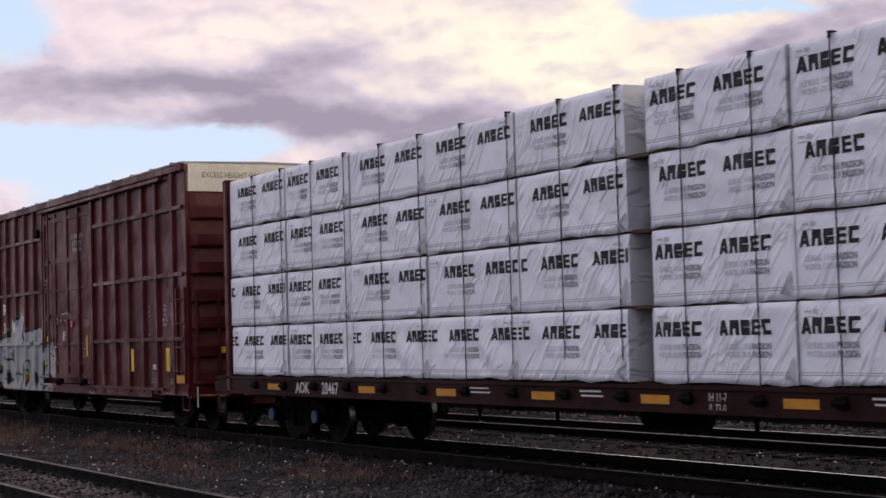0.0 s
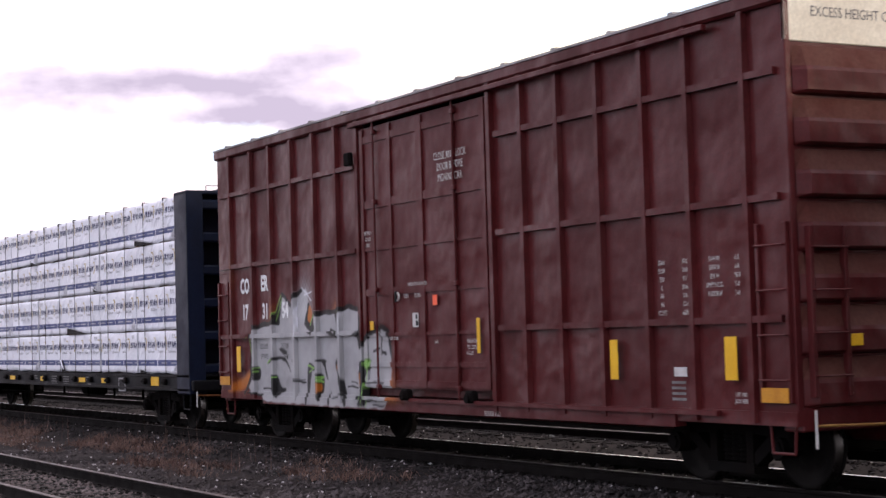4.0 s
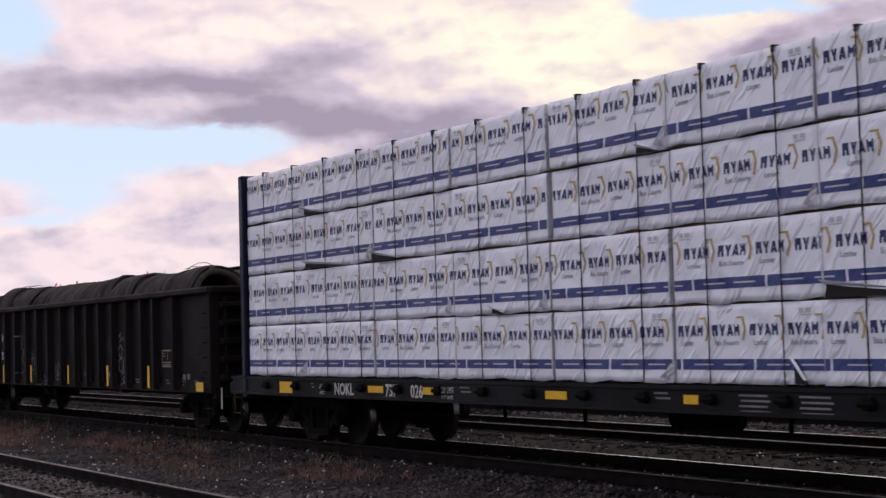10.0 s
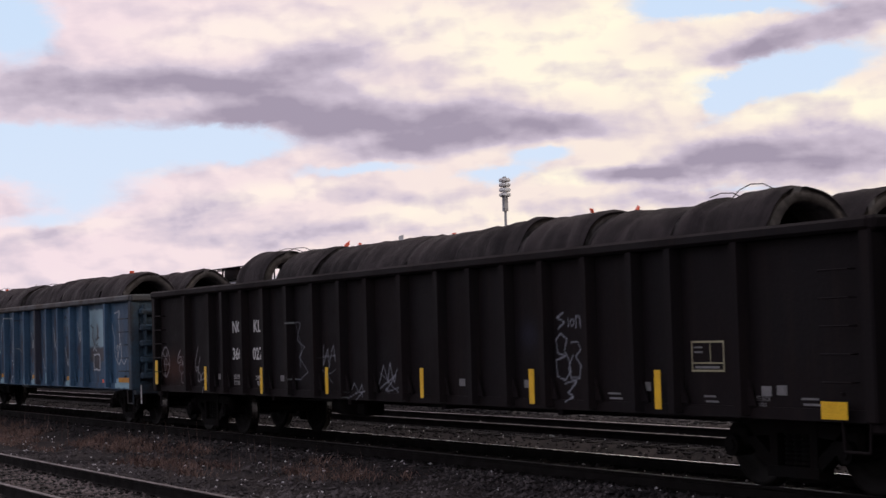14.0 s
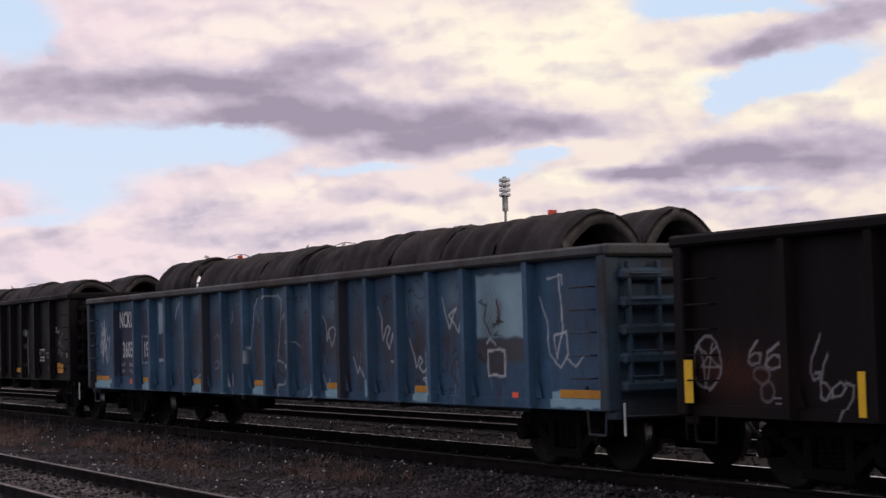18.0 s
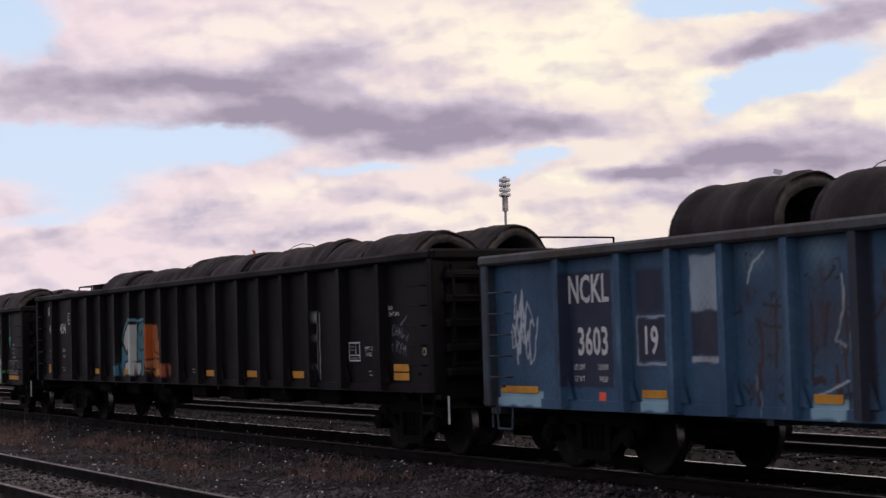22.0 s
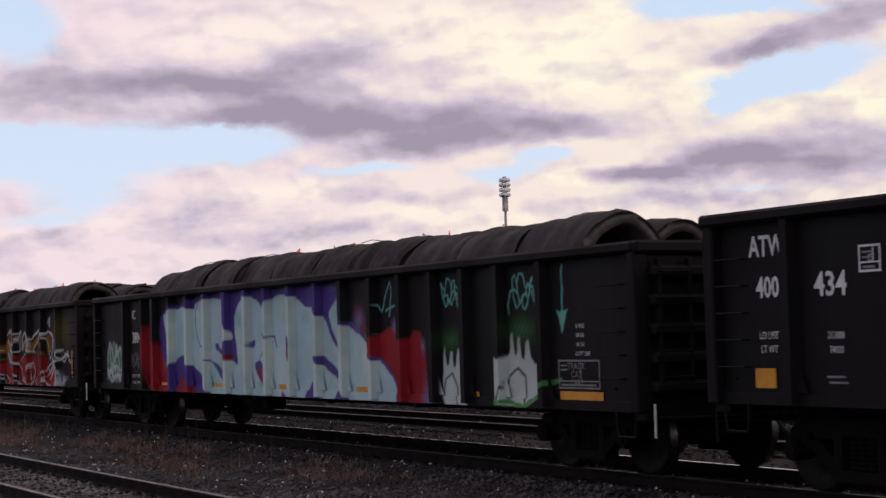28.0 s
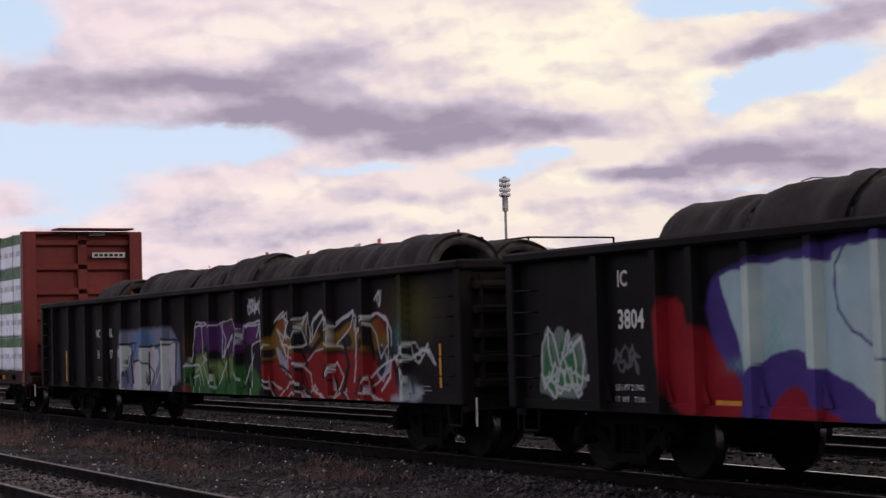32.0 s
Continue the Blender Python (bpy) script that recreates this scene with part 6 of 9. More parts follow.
def numeral_paint():
    s = Spray()
    s.fill((0.075, 0.16, 0.2), [(-4.33, 1.05), (-4.14, 1.27), (-3.9, 1.72), (-3.69, 1.53), (-3.66, 1.07)], 0.03, 0)
    s.fill((0.075, 0.16, 0.2), [(-2.91, 2.02), (-2.57, 2.18), (-2.31, 2.2), (-2.37, 1.03), (-2.67, 1.05), (-2.67, 1.35), (-2.94, 1.38)], 0.02, 0)
    s.fill((0.34, 0.12, 0.045), [(-2.32, 2.08), (-1.98, 2.09), (-1.65, 2.1), (-1.64, 1.79), (-1.44, 1.74), (-1.24, 1.56), (-1.24, 1.07), (-2.08, 1.06), (-2.08, 1.35), (-2.36, 1.35)], 0.02, 0)
    s.fill((0.38, 0.08, 0.02), [(-2.11, 2.07), (-1.93, 2.07), (-1.86, 1.75), (-1.88, 1.42), (-2.09, 1.41)], 0.1, 0)
    s.fill((0.45, 0.43, 0.41), [(-3.85, 1.74), (-3.53, 2.16), (-3.16, 2.16), (-2.87, 2.12), (-2.93, 1.7), (-2.92, 1.38), (-2.67, 1.35), (-2.66, 1.06), (-3.78, 1.06), (-3.77, 1.36), (-3.4, 1.35), (-3.38, 1.81), (-3.61, 1.53)], 0.02, 0)
    s.line((0.012, 0.011, 0.012), [(-3.85, 1.74), (-3.53, 2.17), (-3.16, 2.17), (-2.86, 2.13), (-2.93, 1.7), (-2.92, 1.38), (-2.66, 1.35), (-2.65, 1.06)], 0.05)
    s.line((0.012, 0.011, 0.012), [(-3.85, 1.74), (-3.61, 1.52), (-3.39, 1.81), (-3.4, 1.35), (-3.77, 1.36), (-3.78, 1.06)], 0.05)
    s.line((0.12, 0.2, 0.24), [(-3.89, 1.74), (-3.55, 2.21), (-3.15, 2.22), (-2.88, 2.17), (-2.57, 2.21), (-2.31, 2.22)], 0.04)
    s.line((0.012, 0.011, 0.012), [(-2.33, 2.1), (-1.64, 2.11), (-1.64, 1.79), (-1.42, 1.74), (-1.23, 1.57)], 0.04)
    s.line((0.012, 0.011, 0.012), [(-1.89, 1.8), (-1.87, 1.54), (-1.47, 1.49)], 0.03)
    s.line((0.012, 0.011, 0.012), [(-2.04, 1.4), (-1.81, 1.42), (-1.48, 1.4), (-1.49, 1.24)], 0.03)
    s.line((0.012, 0.011, 0.012), [(-2.87, 1.67), (-2.53, 1.57), (-2.62, 1.96)], 0.03)
    s.mist((0.012, 0.011, 0.012), -2.22, 1.47, 0.16, 0.28, 0.8)
    s.fill((0.075, 0.16, 0.2), [(-1.63, 1.77), (-1.5, 1.86), (-1.4, 1.89), (-1.24, 1.75), (-1.31, 1.63), (-1.42, 1.6)], 0.02, 0)
    s.fill((0.3, 0.09, 0.05), [(-1.21, 1.34), (-1.07, 1.3), (-0.91, 1.28), (-0.92, 1.05), (-1.23, 1.06)], 0.05, 0)
    s.scrawl((0.012, 0.011, 0.012), -2.29, 1.16, 0.7, 0.2, 4, 0.025)
    s.scrawl((0.012, 0.011, 0.012), -3.48, 1.22, 0.5, 0.1, 6, 0.02)
    s.line((0.3, 0.3, 0.3), [(5.95, 2.14), (5.96, 1.62), (5.96, 1.09)], 0.02)
    s.line((0.22, 0.22, 0.25), [(8.66, 1.89), (8.58, 1.82), (8.6, 1.73), (8.68, 1.75)], 0.014)
    s.line((0.22, 0.22, 0.25), [(8.7, 1.86), (8.69, 1.72)], 0.014)
    s.line((0.22, 0.22, 0.25), [(8.76, 1.87), (8.74, 1.72)], 0.014)
    s.line((0.22, 0.22, 0.25), [(8.69, 1.79), (8.76, 1.79)], 0.014)
    s.line((0.22, 0.22, 0.25), [(8.78, 1.72), (8.82, 1.84), (8.85, 1.71)], 0.014)
    s.line((0.22, 0.22, 0.25), [(8.79, 1.77), (8.85, 1.77)], 0.014)
    s.line((0.22, 0.22, 0.25), [(8.9, 1.83), (8.89, 1.69), (8.96, 1.75), (9.04, 1.65), (9.08, 1.74)], 0.014)
    s.line((0.22, 0.22, 0.25), [(9.06, 2.01), (8.86, 1.88), (8.92, 1.9)], 0.014)
    s.line((0.22, 0.22, 0.25), [(8.59, 1.51), (8.58, 1.61), (8.63, 1.59)], 0.014)
    s.line((0.22, 0.22, 0.25), [(8.71, 1.49), (8.72, 1.64), (8.81, 1.62), (8.73, 1.57), (8.81, 1.49)], 0.014)
    s.line((0.22, 0.22, 0.25), [(8.85, 1.49), (8.86, 1.61), (8.92, 1.61)], 0.014)
    s.line((0.22, 0.22, 0.25), [(8.85, 1.56), (8.9, 1.55)], 0.014)
    s.line((0.22, 0.22, 0.25), [(8.93, 1.45), (8.94, 1.59), (8.98, 1.53), (9.01, 1.58), (9.02, 1.43)], 0.014)
    s.fill((0.008, 0.0066, 0.0074), [(-4.33, 2.34), (-2.21, 2.25), (-2.28, 1.03), (-4.4, 0.99)], 0.02, -1)
    s.fill((0.07, 0.17, 0.22), [(-3.89, 1.71), (-3.67, 1.53), (-3.49, 1.45), (-3.39, 1.38), (-3.73, 1.36), (-3.8, 1.11), (-3.59, 1.06), (-4.32, 1.05), (-4.14, 1.26), (-3.96, 1.27), (-3.92, 1.52)], 0.015, 0)
    s.fill((0.075, 0.18, 0.21), [(-2.85, 2.09), (-2.63, 2.15), (-2.24, 2.15), (-2.25, 1.57), (-2.49, 1.35), (-2.51, 1.09), (-2.74, 1.06), (-2.64, 1.22), (-2.68, 1.36), (-2.93, 1.37)], 0.015, 0)
    s.fill((0.44, 0.42, 0.38), [(-3.53, 2.14), (-3.14, 2.15), (-2.9, 2.12), (-2.95, 1.35), (-2.68, 1.36), (-2.65, 1.22), (-2.79, 1.06), (-3.59, 1.07), (-3.75, 1.21), (-3.73, 1.35), (-3.39, 1.35), (-3.42, 1.82), (-3.59, 1.53), (-3.85, 1.74), (-3.72, 1.95)], 0.01, -1)
    s.line((0.01, 0.009, 0.012), [(-3.53, 2.14), (-3.14, 2.15), (-2.9, 2.12), (-2.95, 1.35), (-2.68, 1.36), (-2.65, 1.22), (-2.79, 1.06), (-3.59, 1.07), (-3.75, 1.21), (-3.73, 1.35), (-3.39, 1.35), (-3.42, 1.82), (-3.59, 1.53), (-3.85, 1.74), (-3.72, 1.95), (-3.53, 2.14)], 0.05)
    s.line((0.13, 0.26, 0.33), [(-3.89, 1.8), (-3.71, 2.05), (-3.52, 2.22), (-3.11, 2.23), (-2.87, 2.17), (-2.63, 2.21), (-2.3, 2.22)], 0.045)
    s.line((0.01, 0.009, 0.012), [(-2.83, 1.97), (-2.72, 1.87), (-2.62, 1.98), (-2.54, 1.8), (-2.48, 1.6), (-2.71, 1.57), (-2.83, 1.64)], 0.035)
    s.line((0.01, 0.009, 0.012), [(-2.5, 1.33), (-2.49, 1.46), (-2.31, 1.33)], 0.03)
    s.line((0.01, 0.009, 0.012), [(-4.2, 1.07), (-4.14, 1.21), (-4.09, 1.07)], 0.025)
    s.line((0.3, 0.29, 0.28), [(6.06, 2.11), (6.05, 1.62), (6.05, 1.08)], 0.035)
    return s.shapes


def pieces_paint():
    s = Spray()
    s.fill((0.16, 0.17, 0.24), [(-4.82, 1.83), (-4.37, 1.98), (-3.52, 1.99), (-2.81, 2.02), (-1.04, 2.02), (-0.96, 0.68), (-4.89, 0.69)], 0.08, 0)
    s.fill((0.1, 0.17, 0.3), [(-3.89, 1.82), (-3.28, 1.97), (-2.47, 1.92), (-2.37, 1.66), (-3.19, 1.43), (-3.79, 1.44)], 0.06, 0)
    s.fill((0.42, 0.4, 0.42), [(-4.8, 1.65), (-3.9, 1.69), (-3.91, 1.44), (-4.16, 1.36), (-4.2, 0.7), (-4.76, 0.71), (-4.47, 1.4), (-4.81, 1.42)], 0.02, 0)
    s.fill((0.42, 0.4, 0.42), [(-3.8, 1.32), (-3.31, 1.36), (-3.18, 0.71), (-3.71, 0.69)], 0.02, 0)
    s.fill((0.42, 0.4, 0.42), [(-3.24, 1.62), (-2.26, 1.65), (-2.16, 1.36), (-2.61, 1.06), (-2.77, 0.68), (-3.1, 0.68), (-2.98, 1.06), (-3.26, 1.32)], 0.02, 0)
    s.fill((0.42, 0.4, 0.42), [(-1.92, 1.76), (-1.21, 1.76), (-1.23, 1.5), (-1.33, 0.78), (-1.71, 0.7), (-1.9, 1.14)], 0.02, 0)
    s.line((0.012, 0.011, 0.012), [(-4.77, 1.71), (-3.89, 1.71), (-3.79, 1.36), (-3.31, 1.38), (-3.24, 1.64), (-2.2, 1.67), (-1.86, 1.78), (-1.16, 1.77), (-1.26, 1.0)], 0.05)
    s.fill((0.28, 0.27, 0.3), [(-4.69, 0.81), (-1.12, 0.75), (-1.01, 0.67), (-4.83, 0.65)], 0.03, 0)
    s.fill((0.03, 0.1, 0.03), [(-0.88, 1.18), (-0.36, 1.32), (0.52, 1.15), (1.28, 1.19), (2.01, 1.29), (2.7, 1.26), (3.03, 1.04), (2.92, 0.66), (-0.7, 0.67)], 0.08, 0)
    s.fill((0.07, 0.02, 0.09), [(-0.21, 2.06), (0.58, 2.08), (1.24, 2.05), (2.05, 2.0), (3.0, 2.05), (2.98, 1.71), (2.38, 1.65), (2.02, 1.42), (1.3, 1.49), (0.36, 1.67), (-0.15, 1.43)], 0.05, 0)
    s.fill((0.13, 0.19, 0.06), [(-0.35, 1.39), (0.35, 1.53), (0.91, 1.32), (1.66, 1.49), (2.01, 1.36), (1.82, 1.09), (0.9, 1.02), (-0.07, 1.08)], 0.1, 0)
    s.fill((0.16, 0.02, 0.02), [(-0.84, 0.93), (-0.38, 0.97), (-0.29, 0.76), (-0.8, 0.77)], 0.08, 0)
    s.line((0.42, 0.4, 0.42), [(-0.36, 1.29), (-0.11, 2.08), (0.19, 2.07), (0.25, 1.46), (0.53, 1.36), (0.86, 1.29), (0.9, 1.02), (0.65, 0.88)], 0.03)
    s.line((0.42, 0.4, 0.42), [(-0.38, 1.01), (0.03, 1.12), (0.15, 0.7)], 0.03)
    s.line((0.42, 0.4, 0.42), [(1.14, 2.05), (1.41, 1.76), (1.29, 1.43), (1.87, 1.89), (1.97, 1.42), (1.84, 0.73)], 0.03)
    s.line((0.42, 0.4, 0.42), [(2.16, 1.65), (2.27, 1.98), (3.0, 2.05), (3.02, 1.71), (2.64, 1.65), (2.58, 0.68)], 0.035)
    s.line((0.42, 0.4, 0.42), [(0.4, 1.53), (0.24, 1.29), (0.51, 0.98)], 0.02)
    s.scrawl((0.42, 0.4, 0.42), 2.76, 2.29, 0.5, 0.25, 3, 0.02)
    s.mist((0.17, 0.085, 0.014), 1.79, 2.12, 0.25, 0.2, 0.6)
    s.mist((0.17, 0.085, 0.014), -0.54, 1.64, 0.25, 0.3, 0.5)
    s.fill((0.2, 0.014, 0.014), [(3.13, 1.28), (3.63, 1.35), (4.2, 1.59), (5.19, 1.56), (6.05, 1.46), (6.8, 1.52), (7.94, 1.4), (8.47, 1.29), (8.47, 0.86), (7.9, 0.74), (6.0, 0.69), (3.99, 0.66), (3.6, 0.9)], 0.05, 0)
    s.fill((0.17, 0.085, 0.014), [(3.14, 1.51), (3.41, 1.73), (3.83, 2.04), (4.08, 2.13), (4.17, 1.72), (4.61, 1.87), (4.77, 2.05), (5.0, 2.06), (4.83, 1.71), (5.5, 1.85), (5.58, 2.06), (5.87, 2.0), (6.06, 1.76), (6.62, 2.01), (6.75, 1.83), (6.81, 1.78), (7.34, 1.97), (7.6, 1.99), (7.89, 1.68), (7.7, 1.51), (7.06, 1.52), (6.19, 1.55), (5.19, 1.53), (4.04, 1.5), (3.47, 1.35)], 0.06, 0)
    s.mist((0.2, 0.014, 0.014), 7.66, 1.9, 0.25, 0.2, 0.9)
    s.mist((0.2, 0.014, 0.014), 5.72, 1.97, 0.2, 0.15, 0.8)
    s.mist((0.2, 0.014, 0.014), 3.91, 1.97, 0.2, 0.2, 0.8)
    s.fill((0.012, 0.011, 0.012), [(4.6, 1.72), (5.2, 1.71), (4.97, 1.56), (4.59, 1.59)], 0.02, 0)
    s.fill((0.012, 0.011, 0.012), [(6.81, 1.72), (7.33, 1.71), (7.06, 1.49), (6.83, 1.52)], 0.02, 0)
    s.fill((0.012, 0.011, 0.012), [(5.68, 1.29), (5.9, 1.35), (6.03, 1.2), (5.89, 1.14)], 0.02, 0)
    s.fill((0.25, 0.26, 0.32), [(7.49, 1.46), (7.64, 1.63), (7.87, 1.32), (7.67, 1.07), (7.48, 1.12)], 0.02, 0)
    s.fill((0.25, 0.26, 0.32), [(3.66, 1.57), (3.81, 1.6), (4.11, 1.35), (4.06, 1.16), (3.87, 1.25)], 0.02, 0)
    s.line((0.42, 0.4, 0.42), [(3.67, 2.04), (4.04, 2.19), (4.13, 1.72), (3.74, 1.88), (4.08, 1.53), (4.1, 1.16)], 0.035)
    s.line((0.42, 0.4, 0.42), [(4.14, 1.19), (4.2, 1.58), (4.52, 1.75), (4.62, 2.02), (5.0, 2.11), (4.91, 1.77)], 0.035)
    s.line((0.42, 0.4, 0.42), [(5.16, 1.74), (5.22, 2.04), (5.52, 2.15), (5.97, 2.02), (5.98, 1.61), (5.6, 1.73)], 0.035)
    s.line((0.42, 0.4, 0.42), [(6.07, 1.96), (6.63, 2.12), (6.77, 2.03), (6.76, 1.4), (6.69, 1.06)], 0.035)
    s.line((0.42, 0.4, 0.42), [(6.81, 1.8), (7.41, 2.08), (7.79, 2.01), (7.96, 1.79), (7.89, 1.13), (7.6, 0.93)], 0.04)
    s.line((0.42, 0.4, 0.42), [(4.65, 1.32), (5.09, 1.17), (5.12, 0.92), (5.51, 0.84), (5.79, 0.68)], 0.03)
    s.line((0.42, 0.4, 0.42), [(6.09, 1.0), (6.36, 0.88), (6.65, 0.72)], 0.03)
    s.line((0.42, 0.4, 0.42), [(5.78, 1.2), (5.9, 1.3), (6.02, 1.22), (5.89, 1.14), (5.78, 1.2)], 0.025)
    s.line((0.42, 0.4, 0.42), [(4.18, 1.16), (4.63, 0.92), (5.07, 0.68)], 0.03)
    s.line((0.42, 0.4, 0.42), [(7.22, 0.95), (7.49, 0.75)], 0.03)
    s.line((0.42, 0.4, 0.42), [(7.49, 1.4), (7.64, 1.61), (7.88, 1.32), (7.67, 1.06), (7.48, 1.18)], 0.025)
    s.line((0.42, 0.4, 0.42), [(8.0, 1.43), (8.3, 1.46), (8.52, 1.13), (8.44, 0.84)], 0.035)
    s.fill((0.3, 0.31, 0.34), [(7.93, 0.74), (7.97, 0.88), (8.45, 0.86), (8.63, 1.03), (8.92, 0.98), (8.9, 0.79)], 0.08, 0)
    s.mist((0.1, 0.28, 0.3), 8.26, 1.7, 0.25, 0.25, 0.8)
    s.scrawl((0.42, 0.4, 0.42), 8.72, 1.48, 1.0, 0.3, 5, 0.02)
    s.mist((0.1, 0.09, 0.02), 8.63, 2.05, 0.8, 0.5, 0.7)
    s.line((0.42, 0.4, 0.42), [(7.58, 2.16), (7.52, 2.33), (7.65, 2.39), (7.64, 2.24), (7.58, 2.16)], 0.02)
    s.fill((0.012, 0.011, 0.012), [(4.3, 2.01), (4.62, 2.08), (5.04, 1.61), (4.56, 1.57)], 0.02, 0)
    s.fill((0.012, 0.011, 0.012), [(5.33, 1.94), (5.61, 2.09), (5.85, 1.85), (5.65, 1.74), (5.39, 1.77)], 0.02, 0)
    s.fill((0.012, 0.011, 0.012), [(6.1, 1.68), (6.55, 1.83), (6.65, 1.57), (6.35, 1.6)], 0.02, 0)
    s.fill((0.012, 0.011, 0.012), [(4.84, 1.61), (5.31, 1.58), (5.17, 1.47), (4.83, 1.48)], 0.02, 0)
    s.fill((0.012, 0.011, 0.012), [(7.42, 1.41), (7.66, 1.66), (7.79, 1.31), (7.59, 1.08)], 0.02, 0)
    s.fill((0.012, 0.011, 0.012), [(5.69, 1.28), (5.89, 1.36), (6.03, 1.24), (5.85, 1.13)], 0.02, 0)
    s.fill((0.012, 0.011, 0.012), [(3.24, 1.54), (3.62, 1.59), (3.69, 1.45), (3.31, 1.42)], 0.02, 0)
    s.fill((0.012, 0.011, 0.012), [(8.04, 1.31), (8.41, 1.21), (8.45, 0.87), (8.07, 0.96)], 0.02, 0)
    s.line((0.42, 0.4, 0.42), [(3.79, 2.04), (4.17, 2.16), (4.07, 1.77), (4.56, 1.7), (4.98, 2.14), (5.11, 1.66), (5.67, 2.12), (5.9, 2.05), (5.79, 1.82), (6.69, 2.13), (6.73, 1.83), (7.51, 2.07), (7.85, 1.94), (7.85, 1.21), (7.22, 0.95)], 0.03)
    s.line((0.42, 0.4, 0.42), [(3.85, 1.71), (4.1, 1.46), (4.82, 1.3), (5.24, 1.51), (5.9, 1.62), (6.34, 1.57)], 0.025)
    s.line((0.42, 0.4, 0.42), [(3.21, 1.07), (3.79, 0.7), (4.24, 1.02), (5.06, 0.67), (5.21, 0.98), (5.72, 0.67), (6.37, 0.94), (6.6, 0.68), (7.21, 0.9), (7.78, 0.75)], 0.03)
    s.line((0.012, 0.011, 0.012), [(4.68, 1.3), (5.0, 0.92), (5.12, 0.67)], 0.05)
    s.line((0.012, 0.011, 0.012), [(5.94, 1.09), (6.48, 0.78)], 0.05)
    s.line((0.012, 0.011, 0.012), [(6.87, 1.15), (6.73, 0.89), (7.14, 0.72)], 0.045)
    s.line((0.012, 0.011, 0.012), [(3.82, 1.3), (4.53, 1.08), (4.79, 0.72)], 0.05)
    s.line((0.42, 0.4, 0.42), [(-0.08, 1.99), (0.25, 2.08), (0.68, 2.02), (0.46, 1.42), (-0.13, 1.17), (-0.25, 0.67)], 0.022)
    s.line((0.42, 0.4, 0.42), [(0.82, 1.99), (1.37, 2.07), (2.04, 2.12), (2.19, 1.9), (1.85, 0.8)], 0.022)
    s.line((0.42, 0.4, 0.42), [(2.96, 2.01), (3.02, 1.47)], 0.02)
    s.line((0.012, 0.011, 0.012), [(0.64, 1.93), (0.79, 1.55), (1.29, 1.3), (1.43, 0.81)], 0.05)
    s.line((0.012, 0.011, 0.012), [(1.67, 1.91), (1.55, 1.42)], 0.04)
    s.line((0.012, 0.011, 0.012), [(2.31, 1.72), (2.6, 1.18), (2.49, 0.7)], 0.04)
    s.line((0.012, 0.011, 0.012), [(-4.56, 1.69), (-3.58, 1.74), (-3.77, 1.49), (-4.11, 1.45), (-4.27, 0.68)], 0.03)
    s.line((0.012, 0.011, 0.012), [(-3.12, 1.43), (-2.49, 1.15), (-2.73, 0.67)], 0.035)
    s.line((0.012, 0.011, 0.012), [(-1.85, 1.66), (-1.24, 1.73), (-1.3, 0.76)], 0.03)
    s.line((0.42, 0.4, 0.42), [(2.51, 2.44), (2.63, 2.26), (2.98, 2.25), (3.02, 2.45)], 0.02)
    s.line((0.42, 0.4, 0.42), [(7.56, 2.38), (7.5, 2.28), (7.57, 2.15), (7.64, 2.3), (7.56, 2.38)], 0.022)
    s.line((0.012, 0.010, 0.011), [(4.18, 1.85), (4.69, 1.63), (4.94, 1.31)], 0.1)
    s.line((0.012, 0.010, 0.011), [(5.19, 1.55), (5.59, 1.76), (5.74, 1.41), (5.55, 1.13)], 0.1)
    s.line((0.012, 0.010, 0.011), [(6.35, 1.68), (6.49, 1.28), (6.31, 0.93)], 0.1)
    s.line((0.012, 0.010, 0.011), [(6.92, 1.68), (7.24, 1.87), (7.37, 1.41)], 0.1)
    s.line((0.012, 0.010, 0.011), [(4.65, 0.98), (5.18, 0.78)], 0.1)
    s.line((0.012, 0.010, 0.011), [(7.05, 1.28), (7.19, 0.95)], 0.1)
    s.line((0.012, 0.010, 0.011), [(7.91, 1.54), (8.11, 1.15), (8.39, 0.9)], 0.1)
    s.line((0.012, 0.010, 0.011), [(1.45, 1.58), (1.53, 1.02)], 0.1)
    s.line((0.012, 0.010, 0.011), [(0.78, 1.66), (0.87, 1.18)], 0.1)
    s.line((0.012, 0.010, 0.011), [(2.31, 1.42), (2.49, 0.88)], 0.1)
    s.line((0.012, 0.010, 0.011), [(-0.18, 1.42), (-0.33, 1.01)], 0.1)
    s.line((0.012, 0.010, 0.011), [(3.14, 1.42), (3.31, 0.89)], 0.1)
    s.line((0.012, 0.010, 0.011), [(-3.93, 1.43), (-3.81, 0.88)], 0.1)
    s.line((0.012, 0.010, 0.011), [(-2.78, 1.51), (-2.76, 0.89)], 0.1)
    s.line((0.012, 0.010, 0.011), [(-1.96, 1.42), (-1.86, 0.91)], 0.1)
    s.line((0.5, 0.5, 0.5), [(3.63, 2.01), (3.93, 2.15), (4.19, 2.0), (3.94, 1.64), (4.41, 1.56), (4.96, 1.63), (4.71, 1.92), (4.9, 2.09)], 0.028)
    s.line((0.5, 0.5, 0.5), [(5.05, 1.63), (5.16, 1.98), (5.52, 2.12), (5.95, 2.0), (5.76, 1.76)], 0.028)
    s.line((0.5, 0.5, 0.5), [(6.03, 1.9), (6.54, 2.06), (6.7, 2.12), (6.61, 1.89), (6.1, 1.62)], 0.028)
    s.line((0.5, 0.5, 0.5), [(6.76, 1.75), (7.02, 2.01), (7.49, 2.06), (7.83, 1.96), (7.84, 1.6), (7.6, 1.41), (7.47, 1.74), (7.25, 1.94)], 0.028)
